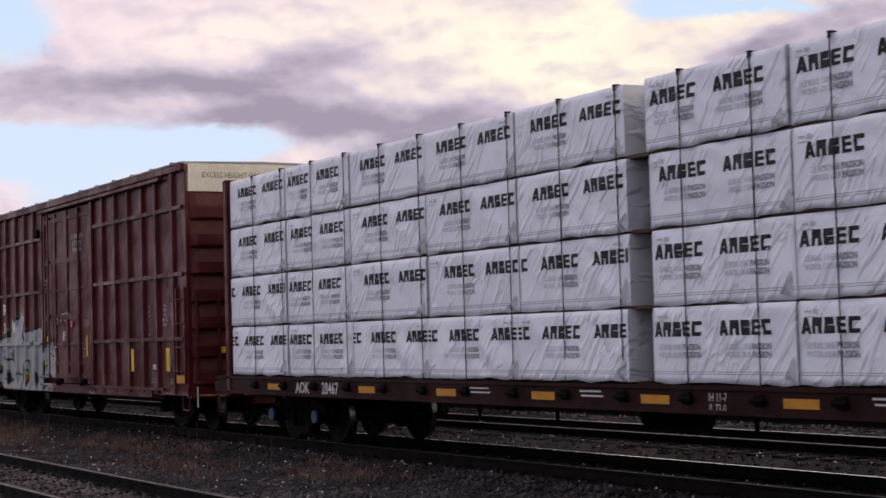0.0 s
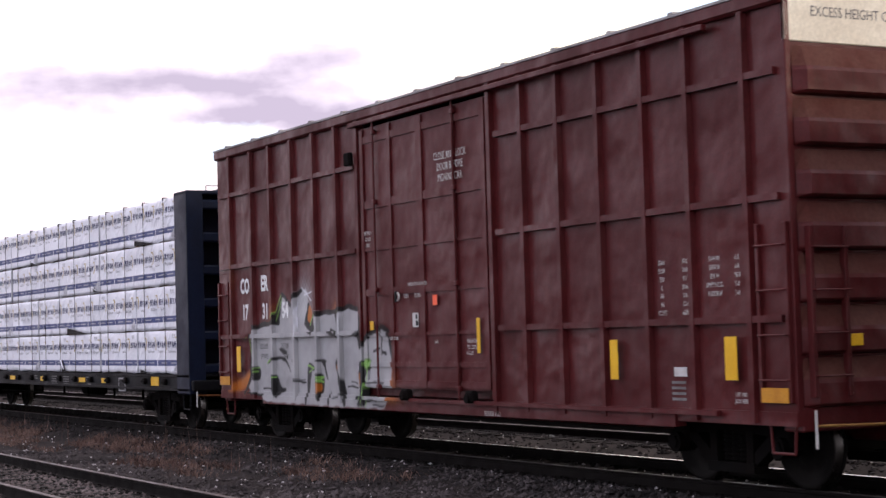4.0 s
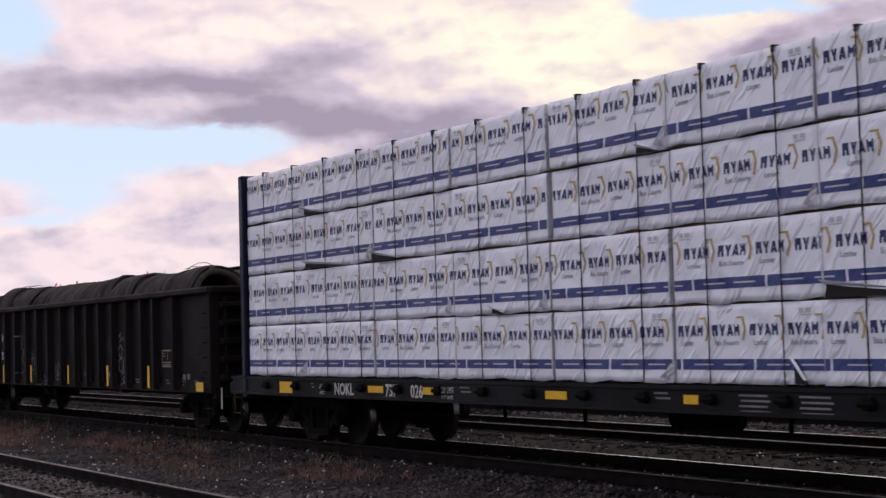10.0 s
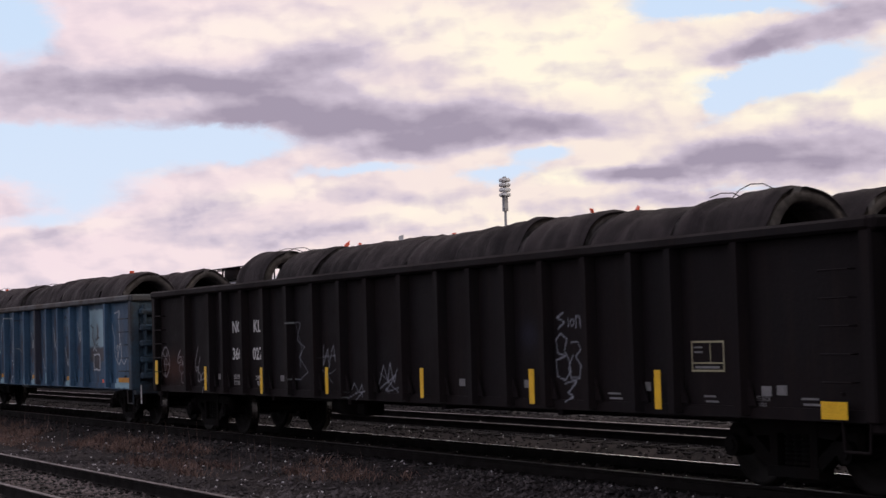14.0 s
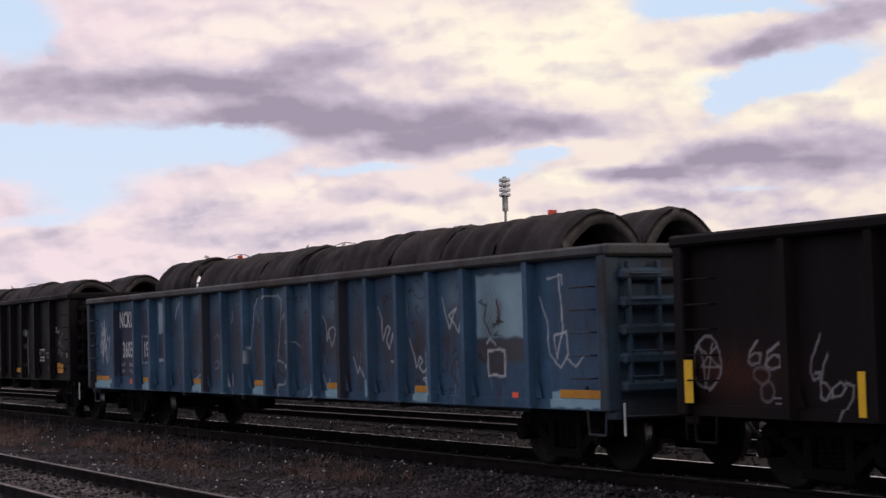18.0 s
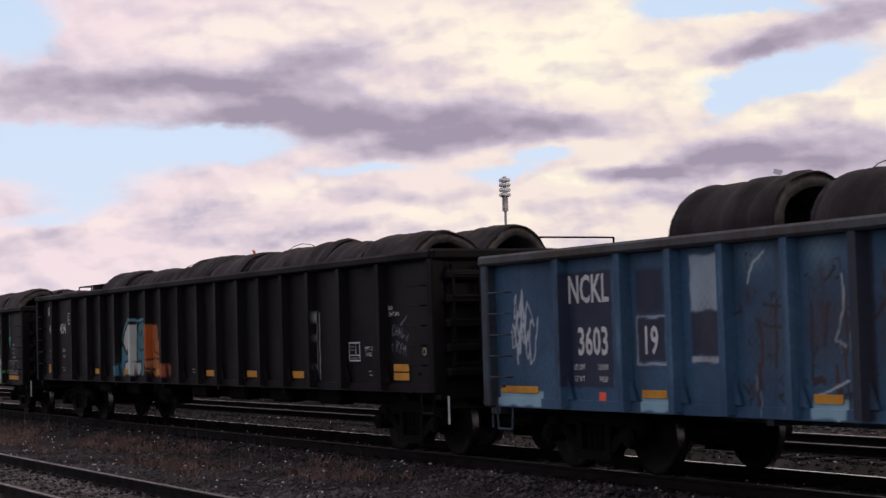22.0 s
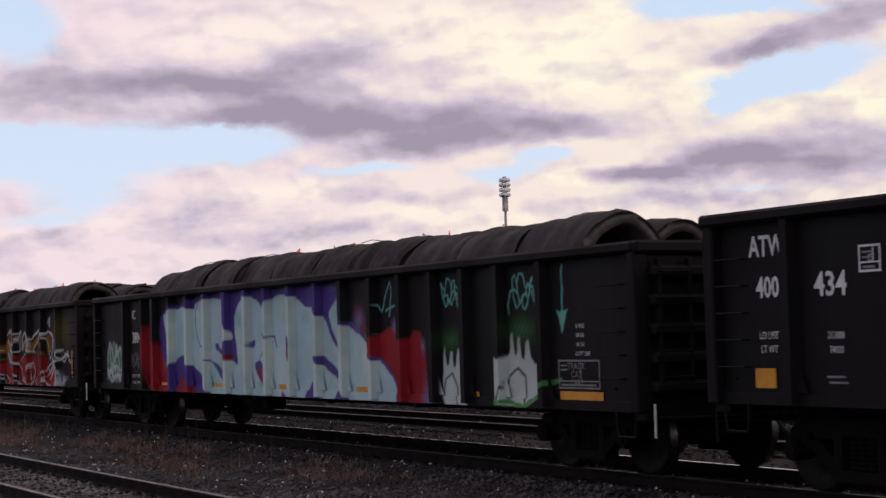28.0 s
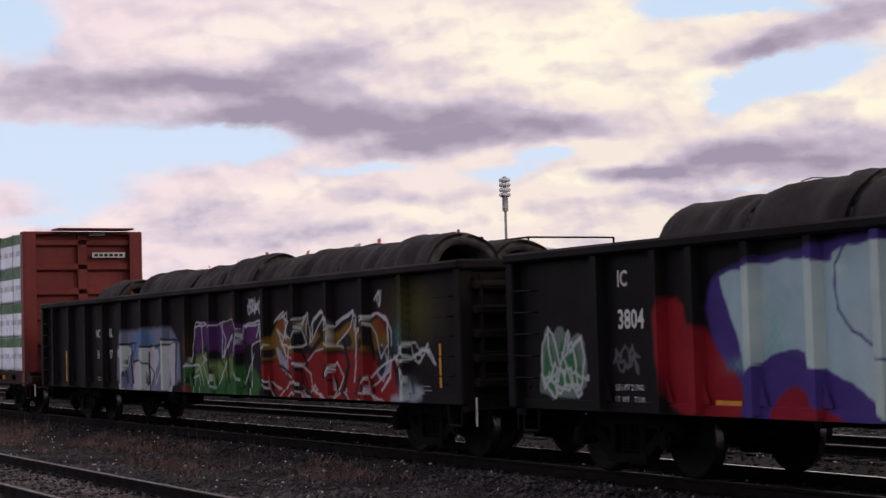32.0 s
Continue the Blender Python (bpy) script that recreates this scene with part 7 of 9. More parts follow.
    s.line((0.5, 0.5, 0.5), [(3.89, 0.9), (3.12, 1.11), (3.04, 1.42), (3.45, 1.64)], 0.028)
    s.line((0.5, 0.5, 0.5), [(4.07, 0.68), (4.66, 1.05), (4.92, 0.84), (5.35, 0.69)], 0.028)
    s.line((0.5, 0.5, 0.5), [(5.72, 1.06), (6.08, 1.34), (6.32, 1.14), (5.96, 0.72)], 0.028)
    s.line((0.5, 0.5, 0.5), [(6.87, 0.87), (7.2, 1.08), (7.59, 1.28), (8.05, 1.41), (8.41, 1.28), (8.47, 1.03)], 0.028)
    s.line((0.5, 0.5, 0.5), [(-0.3, 1.42), (-0.15, 2.0), (0.57, 2.03)], 0.028)
    s.line((0.5, 0.5, 0.5), [(1.26, 2.02), (1.22, 1.42), (1.91, 1.97), (1.99, 1.42)], 0.028)
    s.line((0.5, 0.5, 0.5), [(2.34, 1.96), (2.97, 1.99), (2.85, 1.76)], 0.028)
    s.line((0.5, 0.5, 0.5), [(-0.86, 1.25), (0.05, 1.3), (0.27, 0.93)], 0.028)
    s.line((0.5, 0.5, 0.5), [(0.53, 1.34), (0.96, 0.86), (1.44, 1.34)], 0.028)
    s.line((0.5, 0.5, 0.5), [(1.88, 1.34), (2.28, 0.95), (2.73, 1.49)], 0.028)
    s.line((0.5, 0.5, 0.5), [(-4.66, 1.71), (-3.91, 1.61), (-4.4, 0.88)], 0.028)
    s.line((0.5, 0.5, 0.5), [(-3.48, 1.61), (-3.37, 0.98)], 0.028)
    s.line((0.5, 0.5, 0.5), [(-2.49, 1.69), (-2.4, 0.9), (-1.68, 1.68), (-1.46, 1.0)], 0.028)
    s.line((0.5, 0.5, 0.5), [(2.47, 2.3), (2.58, 2.42), (2.88, 2.25), (2.79, 2.45)], 0.028)
    s.line((0.5, 0.5, 0.5), [(7.42, 2.27), (7.58, 2.4), (7.6, 2.2)], 0.028)
    s.line((0.5, 0.5, 0.5), [(8.28, 1.47), (8.57, 1.6), (8.63, 1.41), (8.92, 1.53), (9.12, 1.48)], 0.028)
    s.mist((0.2, 0.25, 0.32), 8.36, 1.66, 0.1, 0.3, 0.8)
    s.mist((0.3, 0.36, 0.44), 8.46, 0.93, 0.3, 0.2, 0.8)
    return s.shapes


CHALK, RUST_RUN, SOOT = (0.44, 0.46, 0.47), (0.05, 0.014, 0.011), (0.012, 0.012, 0.017)
BLUE_POSTS = [round(a + 103.91, 2) for a in (-112.2, -110.89, -109.92, -109.0, -107.97, -106.98, -106.0, -105.0, -104.03, -103.07, -102.1, -101.1, -100.13, -99.16, -98.17, -97.2, -95.58)]


def blue_paint():
    s = Spray()
    s.fill((0.018, 0.022, 0.045), [(-8.26, 1.05), (-7.29, 1.05), (-7.29, 2.42), (-8.26, 2.42)], 0.01, -1)
    s.line((0.3, 0.36, 0.4), [(-6.79, 1.33), (-6.23, 1.33), (-6.23, 1.86), (-6.79, 1.86), (-6.79, 1.33)], 0.03)
    s.fill((0.018, 0.022, 0.045), [(-6.76, 1.36), (-6.26, 1.36), (-6.26, 1.84), (-6.76, 1.84)], 0.01, -1)
    s.fill((0.018, 0.022, 0.045), [(-6.79, 1.9), (-6.26, 1.9), (-6.26, 2.4), (-6.79, 2.4)], 0.06, -1)
    s.fill((0.3, 0.36, 0.4), [(-5.77, 1.9), (-5.29, 1.9), (-5.29, 2.5), (-5.77, 2.5)], 0.03, -1)
    s.fill((0.018, 0.022, 0.045), [(-5.77, 1.42), (-5.29, 1.42), (-5.29, 1.9), (-5.77, 1.9)], 0.02, -1)
    s.fill((0.4, 0.42, 0.44), [(-5.77, 1.35), (-5.29, 1.35), (-5.29, 1.41), (-5.77, 1.41)], 0.01, -1)
    s.fill((0.25, 0.37, 0.42), [(6.89, 1.66), (8.19, 1.66), (8.19, 2.48), (6.89, 2.48)], 0.03, -1)
    s.fill((0.05, 0.045, 0.05), [(6.89, 1.35), (8.19, 1.35), (8.19, 1.66), (6.89, 1.66)], 0.05, -1)
    s.fill((0.04, 0.035, 0.04), [(7.16, 1.17), (7.61, 1.17), (7.61, 1.51), (7.16, 1.51)], 0.01, -1)
    rng = random.Random(8)
    for x in BLUE_POSTS[3:-1]:          # worn panels: grime, chalky patches, scabs of rust, scuffs
        mid = x + 0.5
        s.mist((0.026, 0.032, 0.042), mid, rng.uniform(1.4, 1.9), rng.uniform(0.22, 0.36), rng.uniform(0.45, 0.75), rng.uniform(0.55, 0.95))
        if rng.random() < 0.5:
            s.mist((0.14, 0.21, 0.25), mid + rng.uniform(-0.1, 0.1), rng.uniform(2.15, 2.45), 0.3, 0.26, 0.75)
        for _ in range(rng.randrange(2, 5)):
            a, b = mid + rng.uniform(-0.25, 0.25), rng.uniform(1.3, 2.2)
            s.line(RUST_RUN, [(a, b), (a + rng.uniform(-0.1, 0.1), b - 0.2), (a + rng.uniform(-0.14, 0.14), b - rng.uniform(0.3, 0.5))], rng.uniform(0.025, 0.06))
        for _ in range(rng.randrange(4, 9)):
            s.mist((0.05, 0.02, 0.016), mid + rng.uniform(-0.35, 0.35), rng.uniform(0.95, 2.3), rng.uniform(0.03, 0.09), rng.uniform(0.04, 0.2), 0.9)
        for _ in range(rng.randrange(8, 15)):
            a, b = mid + rng.uniform(-0.38, 0.38), rng.uniform(0.95, 2.5)
            s.line(SOOT, [(a, b), (a + rng.uniform(-0.12, 0.12), b + rng.uniform(-0.05, 0.05)), (a + rng.uniform(-0.14, 0.14), b - rng.uniform(0.02, 0.16))], rng.uniform(0.015, 0.035))
        for _ in range(2):
            a, b = mid + rng.uniform(-0.4, 0.4), rng.uniform(0.9, 2.3)
            s.line((0.16, 0.22, 0.25), [(a, b), (a + 0.02, b - rng.uniform(0.1, 0.3))], 0.018)
        for n in range(7):              # row of rivets along the floor line
            s.mist((0.012, 0.02, 0.03), x + 0.14 + 0.12 * n, 1.16, 0.022, 0.022, 1.0)
    for x in BLUE_POSTS[1:-1]:          # paint worn pale down the posts
        s.mist((0.10, 0.19, 0.27), x + rng.uniform(-0.02, 0.04), rng.uniform(1.2, 2.3), 0.05, rng.uniform(0.3, 0.7), rng.uniform(0.3, 0.8))
    s.line(CHALK, [(-4.51, 2.48), (-4.71, 2.37), (-4.79, 2.17)], 0.026)
    s.line(CHALK, [(-4.23, 0.88), (-4.19, 1.2)], 0.026)
    s.line(CHALK, [(-3.36, 2.19), (-3.35, 1.86), (-3.48, 1.56), (-3.34, 1.51)], 0.026)
    s.line(CHALK, [(-3.82, 1.03), (-3.6, 1.06), (-3.32, 1.18)], 0.026)
    s.line(CHALK, [(-3.66, 1.01), (-3.4, 0.74)], 0.026)
    s.line(CHALK, [(-2.72, 1.78), (-2.59, 1.84), (-2.44, 1.75), (-2.28, 1.86)], 0.026)
    s.line(CHALK, [(-2.72, 1.32), (-2.62, 1.38), (-2.5, 1.34), (-2.55, 1.25), (-2.71, 1.22)], 0.026)
    s.line(CHALK, [(-2.22, 1.48), (-2.19, 1.3), (-2.29, 1.03), (-2.2, 0.96)], 0.026)
    s.line(CHALK, [(-1.85, 2.25), (-1.81, 2.14), (-1.9, 2.03)], 0.026)
    s.line(CHALK, [(-1.43, 2.04), (-1.35, 1.84)], 0.026)
    s.line(CHALK, [(-0.66, 2.42), (-0.8, 2.27), (-0.87, 2.0), (-1.0, 1.56)], 0.026)
    s.line(CHALK, [(-1.86, 1.12), (-1.88, 0.9), (-1.78, 0.75), (-1.56, 0.69), (-1.37, 0.81), (-1.35, 1.04)], 0.026)
    s.line(CHALK, [(0.21, 2.46), (0.35, 2.38), (0.37, 2.22), (0.32, 2.02), (0.24, 1.66), (0.19, 1.43)], 0.026)
    s.line(CHALK, [(0.76, 2.32), (0.55, 2.21), (0.38, 2.04)], 0.026)
    s.line(CHALK, [(0.17, 1.37), (0.41, 1.34), (0.55, 1.25), (0.52, 1.11), (0.45, 0.99), (0.14, 0.96)], 0.026)
    s.line(CHALK, [(0.69, 1.64), (0.73, 1.72), (0.81, 1.67)], 0.026)
    s.line(CHALK, [(0.72, 1.17), (0.83, 1.31), (0.73, 1.25)], 0.026)
    s.line(CHALK, [(0.14, 0.95), (0.26, 0.75), (0.4, 0.67)], 0.026)
    s.line(CHALK, [(0.95, 1.67), (1.2, 1.57)], 0.026)
    s.line(CHALK, [(-1.02, 1.54), (-1.03, 1.32)], 0.026)
    s.line(CHALK, [(-2.82, 0.68), (-2.42, 0.7), (-2.19, 0.79)], 0.026)
    s.line(CHALK, [(0.17, 2.43), (-0.07, 2.46), (-0.26, 2.39)], 0.026)
    s.line(RUST_RUN, [(-0.71, 1.64), (-0.65, 1.43), (-0.6, 1.26), (-0.64, 1.12)], 0.05)
    s.line(RUST_RUN, [(-0.35, 1.63), (-0.39, 1.39), (-0.5, 1.22), (-0.6, 1.12)], 0.05)
    s.line(RUST_RUN, [(-2.68, 1.71), (-2.53, 1.53), (-2.42, 1.37), (-2.35, 1.23)], 0.05)
    s.line(RUST_RUN, [(0.17, 1.31), (0.22, 1.17), (0.4, 1.13), (0.61, 1.15)], 0.05)
    s.line(RUST_RUN, [(-3.81, 1.18), (-3.68, 1.2), (-3.65, 1.15)], 0.05)
    s.line(RUST_RUN, [(-2.51, 1.93), (-2.4, 1.77), (-2.6, 1.66)], 0.05)
    s.line(SOOT, [(-0.64, 2.28), (-0.48, 2.05), (-0.4, 1.8), (-0.35, 1.63)], 0.035)
    s.line(SOOT, [(-0.75, 2.01), (-0.55, 1.97), (-0.69, 1.91)], 0.035)
    s.line(SOOT, [(-3.81, 1.92), (-3.83, 1.2)], 0.035)
    s.line(SOOT, [(-3.6, 1.72), (-3.63, 1.53)], 0.035)
    s.line(SOOT, [(-4.35, 2.03), (-4.37, 1.29)], 0.035)
    s.line(SOOT, [(0.47, 1.86), (0.44, 1.35)], 0.035)
    s.line(SOOT, [(0.28, 1.62), (0.66, 1.6)], 0.035)
    s.line(SOOT, [(0.24, 1.49), (0.68, 1.46)], 0.035)
    s.line(SOOT, [(0.32, 1.74), (0.64, 1.76)], 0.035)
    s.line(SOOT, [(-2.57, 2.21), (-2.51, 1.89), (-2.45, 2.21)], 0.035)
    s.line(SOOT, [(-1.66, 2.09), (-1.65, 1.65)], 0.035)
    s.line(SOOT, [(-4.54, 1.94), (-4.26, 1.91)], 0.035)
    s.line(SOOT, [(-4.55, 1.74), (-4.25, 1.69)], 0.035)
    s.line(SOOT, [(1.14, 1.99), (1.17, 1.5)], 0.035)
    s.line(SOOT, [(1.08, 1.84), (1.35, 1.8)], 0.035)
    s.line(CHALK, [(7.16, 1.17), (7.61, 1.17), (7.61, 1.51), (7.16, 1.51), (7.16, 1.17)], 0.025)
    s.fill((0.24, 0.38, 0.44), [(-9.89, 0.8), (-8.84, 0.8), (-8.84, 1.0), (-9.89, 1.0)], 0.01, -1)
    s.fill((0.24, 0.38, 0.44), [(-6.73, 0.8), (-6.19, 0.8), (-6.19, 1.0), (-6.73, 1.0)], 0.01, -1)
    s.fill((0.24, 0.38, 0.44), [(-3.84, 0.8), (-3.34, 0.8), (-3.34, 1.0), (-3.84, 1.0)], 0.01, -1)
    s.fill((0.24, 0.38, 0.44), [(-0.89, 0.8), (-0.29, 0.8), (-0.29, 1.0), (-0.89, 1.0)], 0.01, -1)
    s.fill((0.24, 0.38, 0.44), [(2.11, 0.8), (2.61, 0.8), (2.61, 1.0), (2.11, 1.0)], 0.01, -1)
    s.fill((0.24, 0.38, 0.44), [(5.06, 0.8), (5.57, 0.8), (5.57, 1.0), (5.06, 1.0)], 0.01, -1)
    s.fill((0.24, 0.38, 0.44), [(8.71, 0.8), (9.81, 0.8), (9.81, 1.0), (8.71, 1.0)], 0.01, -1)
    s.fill((0.24, 0.38, 0.44), [(5.41, 1.0), (5.57, 1.0), (5.57, 1.55), (5.41, 1.55)], 0.02, -1)
    s.fill((0.022, 0.022, 0.035), [(2.66, 0.8), (2.96, 0.8), (2.96, 2.62), (2.66, 2.62)], 0.03, -1)
    s.fill((0.022, 0.022, 0.035), [(-3.22, 0.8), (-2.92, 0.8), (-2.92, 2.62), (-3.22, 2.62)], 0.03, -1)
    s.mist((0.045, 0.042, 0.05), -2.68, 1.6, 0.33, 0.66, 0.95)
    s.mist((0.045, 0.042, 0.05), -1.65, 1.65, 0.375, 0.72, 0.95)
    s.mist((0.045, 0.042, 0.05), -0.57, 1.54, 0.3, 0.6, 0.95)
    s.mist((0.045, 0.042, 0.05), 0.4, 1.72, 0.33, 0.72, 0.95)
    s.mist((0.045, 0.042, 0.05), 1.24, 1.66, 0.33, 0.72, 0.95)
    s.mist((0.045, 0.042, 0.05), 2.33, 1.69, 0.375, 0.6, 0.95)
    s.mist((0.045, 0.042, 0.05), 3.35, 1.67, 0.42, 0.72, 0.95)
    s.mist((0.045, 0.042, 0.05), 4.27, 1.54, 0.375, 0.72, 0.95)
    s.mist((0.045, 0.042, 0.05), 5.31, 1.57, 0.45, 0.72, 0.95)
    s.mist((0.045, 0.04, 0.05), -3.75, 1.69, 0.25, 0.6, 0.7)
    s.mist((0.045, 0.04, 0.05), -2.55, 1.67, 0.25, 0.6, 0.7)
    s.mist((0.045, 0.04, 0.05), -1.47, 1.66, 0.25, 0.6, 0.7)
    s.mist((0.045, 0.04, 0.05), -0.48, 1.64, 0.25, 0.6, 0.7)
    s.mist((0.045, 0.04, 0.05), -6.7, 1.69, 0.25, 0.6, 0.7)
    s.mist((0.045, 0.04, 0.05), -5.5, 1.67, 0.25, 0.6, 0.7)
    s.mist((0.045, 0.04, 0.05), -4.42, 1.66, 0.25, 0.6, 0.7)
    s.mist((0.045, 0.04, 0.05), -3.43, 1.64, 0.25, 0.6, 0.7)
    s.line(CHALK, [(1.71, 1.48), (1.66, 1.25), (1.66, 0.94)], 0.02)
    s.line(CHALK, [(1.26, 0.69), (1.71, 0.9)], 0.016)
    s.line(CHALK, [(2.01, 2.07), (2.12, 1.95), (2.16, 1.67), (2.2, 1.82), (2.34, 1.58), (2.48, 1.82), (2.38, 1.9), (2.23, 1.87), (2.22, 1.73)], 0.02)
    s.line(CHALK, [(3.1, 1.43), (3.22, 1.18), (3.3, 1.28), (3.45, 1.12), (3.54, 1.24)], 0.02)
    s.line(CHALK, [(3.96, 2.17), (4.08, 1.98), (4.1, 1.66), (4.26, 1.88), (4.35, 1.84), (4.21, 1.66), (4.3, 1.54), (4.43, 1.76), (4.52, 1.69), (4.5, 1.54), (4.43, 1.72)], 0.022)
    s.line(CHALK, [(4.35, 1.36), (4.41, 1.34), (4.49, 1.39)], 0.02)
    s.line(CHALK, [(4.95, 1.67), (5.08, 1.46), (5.14, 1.27), (5.25, 1.42), (5.33, 1.36), (5.21, 1.27), (5.35, 1.2), (5.46, 1.29), (5.48, 1.16), (5.34, 1.12), (5.55, 1.02), (5.56, 0.92), (5.41, 0.92)], 0.022)
    s.line(CHALK, [(1.98, 1.15), (2.14, 0.95), (2.22, 1.08)], 0.02)
    s.fill((0.2, 0.36, 0.42), [(1.71, 1.08), (1.76, 1.08), (1.82, 0.81), (1.67, 0.77)], 0.03, -1)
    s.fill((0.2, 0.36, 0.42), [(5.64, 1.13), (5.69, 1.13), (5.73, 0.91), (5.61, 0.87)], 0.03, -1)
    s.fill((0.2, 0.36, 0.42), [(-2.37, 1.02), (-2.32, 1.02), (-2.23, 0.71), (-2.42, 0.66)], 0.03, -1)
    s.fill((0.2, 0.36, 0.42), [(3.72, 1.1), (3.77, 1.1), (3.82, 0.86), (3.69, 0.82)], 0.03, -1)
    s.scrawl((0.4, 0.42, 0.44), -9.36, 1.84, 0.35, 0.8, 11, 0.012)
    s.scrawl((0.4, 0.42, 0.44), -9.25, 1.74, 0.5, 0.8, 21, 0.014)
    s.mist((0.045, 0.042, 0.05), 6.19, 1.76, 0.2, 0.5, 0.7)
    s.mist((0.045, 0.042, 0.05), 9.11, 1.95, 0.3, 0.5, 0.7)
    s.mist((0.045, 0.042, 0.05), 7.47, 1.35, 0.3, 0.2, 0.7)
    s.mist((0.045, 0.042, 0.05), 9.59, 1.67, 0.15, 0.4, 0.7)
    s.line(CHALK, [(8.48, 2.15), (8.64, 1.87), (8.67, 1.45), (8.92, 1.28), (9.1, 1.44), (9.06, 1.72), (8.79, 1.68), (8.84, 1.4), (9.0, 1.79), (8.92, 2.42)], 0.028)
    s.line(CHALK, [(9.08, 1.38), (9.26, 1.3), (9.44, 1.42)], 0.025)
    s.line(CHALK, [(8.67, 2.38), (8.99, 2.4), (9.01, 2.28)], 0.022)
    s.line(CHALK, [(5.94, 2.22), (6.13, 1.8), (6.33, 2.07), (6.13, 1.99), (6.39, 1.75), (6.44, 1.92)], 0.024)
    s.line(CHALK, [(7.16, 1.5), (7.57, 1.5), (7.59, 1.18), (7.18, 1.18), (7.16, 1.5)], 0.02)
    s.line(CHALK, [(7.14, 1.6), (7.24, 1.67), (7.37, 1.57)], 0.02)
    return s.shapes


def tag_paint():
    s = Spray()
    s.line((0.26, 0.25, 0.26), [(-9.52, 1.34), (-9.55, 1.22), (-9.63, 1.13), (-9.72, 1.07), (-9.83, 1.07), (-9.93, 1.12), (-9.99, 1.22), (-10.01, 1.34), (-9.97, 1.47), (-9.9, 1.56), (-9.8, 1.62), (-9.69, 1.62), (-9.6, 1.56), (-9.54, 1.46), (-9.52, 1.34)], 0.03)
    s.line((0.26, 0.25, 0.26), [(-9.79, 1.08), (-9.88, 1.54)], 0.02)
    s.line((0.26, 0.25, 0.26), [(-9.79, 1.08), (-9.66, 1.55)], 0.02)
    s.line((0.26, 0.25, 0.26), [(-9.95, 1.54), (-9.54, 1.3), (-9.87, 1.3), (-9.59, 1.53)], 0.02)
    s.line((0.26, 0.25, 0.26), [(-8.91, 1.56), (-9.04, 1.47), (-9.07, 1.36), (-9.01, 1.32), (-8.9, 1.34), (-8.87, 1.43), (-8.98, 1.44), (-9.05, 1.4)], 0.03)
    s.line((0.26, 0.25, 0.26), [(-8.58, 1.54), (-8.76, 1.46), (-8.8, 1.33), (-8.7, 1.28), (-8.57, 1.3), (-8.56, 1.4), (-8.67, 1.43), (-8.78, 1.37)], 0.03)
    s.line((0.13, 0.12, 0.13), [(-8.73, 1.22), (-8.74, 1.19), (-8.78, 1.16), (-8.83, 1.14), (-8.89, 1.14), (-8.94, 1.16), (-8.98, 1.18), (-8.99, 1.22), (-8.98, 1.25), (-8.94, 1.28), (-8.88, 1.3), (-8.82, 1.3), (-8.77, 1.28), (-8.74, 1.25), (-8.73, 1.22)], 0.03)
    s.line((0.13, 0.12, 0.13), [(-8.67, 1.05), (-8.69, 1.01), (-8.72, 0.97), (-8.76, 0.95), (-8.81, 0.95), (-8.85, 0.97), (-8.88, 1.0), (-8.89, 1.05), (-8.88, 1.1), (-8.84, 1.13), (-8.8, 1.16), (-8.75, 1.16), (-8.71, 1.14), (-8.68, 1.1), (-8.67, 1.05)], 0.03)
    s.line((0.26, 0.25, 0.26), [(-7.95, 1.63), (-8.07, 1.41), (-8.12, 1.25), (-8.08, 1.18), (-7.99, 1.21), (-7.97, 1.26), (-8.06, 1.24)], 0.022)
    s.line((0.26, 0.25, 0.26), [(-7.86, 1.44), (-7.93, 1.28), (-7.98, 1.14), (-7.97, 1.01), (-7.89, 0.98), (-7.83, 1.07), (-7.9, 1.15), (-7.98, 1.17)], 0.022)
    s.line((0.26, 0.25, 0.26), [(-7.83, 1.01), (-7.71, 1.02), (-7.61, 1.12), (-7.68, 1.16), (-7.8, 1.09), (-7.81, 1.01)], 0.022)
    s.line((0.26, 0.25, 0.26), [(-7.61, 1.16), (-7.49, 1.14), (-7.54, 0.99), (-7.62, 0.89), (-7.7, 0.79)], 0.022)
    s.line((0.26, 0.26, 0.29), [(4.64, 1.94), (4.49, 1.89), (4.66, 1.83), (4.53, 1.75)], 0.02)
    s.line((0.26, 0.26, 0.29), [(4.74, 1.88), (4.75, 1.78)], 0.02)
    s.line((0.26, 0.26, 0.29), [(4.88, 1.83), (4.86, 1.8), (4.83, 1.78), (4.8, 1.8), (4.79, 1.83), (4.8, 1.86), (4.83, 1.87), (4.87, 1.86), (4.88, 1.83)], 0.018)
    s.line((0.26, 0.26, 0.29), [(4.91, 1.76), (4.93, 1.9), (5.01, 1.89), (5.02, 1.76)], 0.02)
    s.line((0.26, 0.26, 0.29), [(4.58, 1.69), (4.46, 1.61), (4.49, 1.46), (4.66, 1.43), (4.46, 1.36), (4.47, 1.18), (4.64, 1.14), (4.79, 1.23), (4.73, 1.41), (4.64, 1.49), (4.72, 1.64), (4.58, 1.69)], 0.02)
    s.line((0.26, 0.26, 0.29), [(4.81, 1.59), (4.95, 1.59), (5.02, 1.51), (4.89, 1.41), (5.01, 1.31), (4.97, 1.16), (4.78, 1.16), (4.74, 1.28), (4.83, 1.43)], 0.02)
    s.line((0.26, 0.26, 0.29), [(4.64, 1.1), (4.9, 1.12), (4.71, 0.98), (4.82, 0.93), (4.68, 0.87)], 0.022)
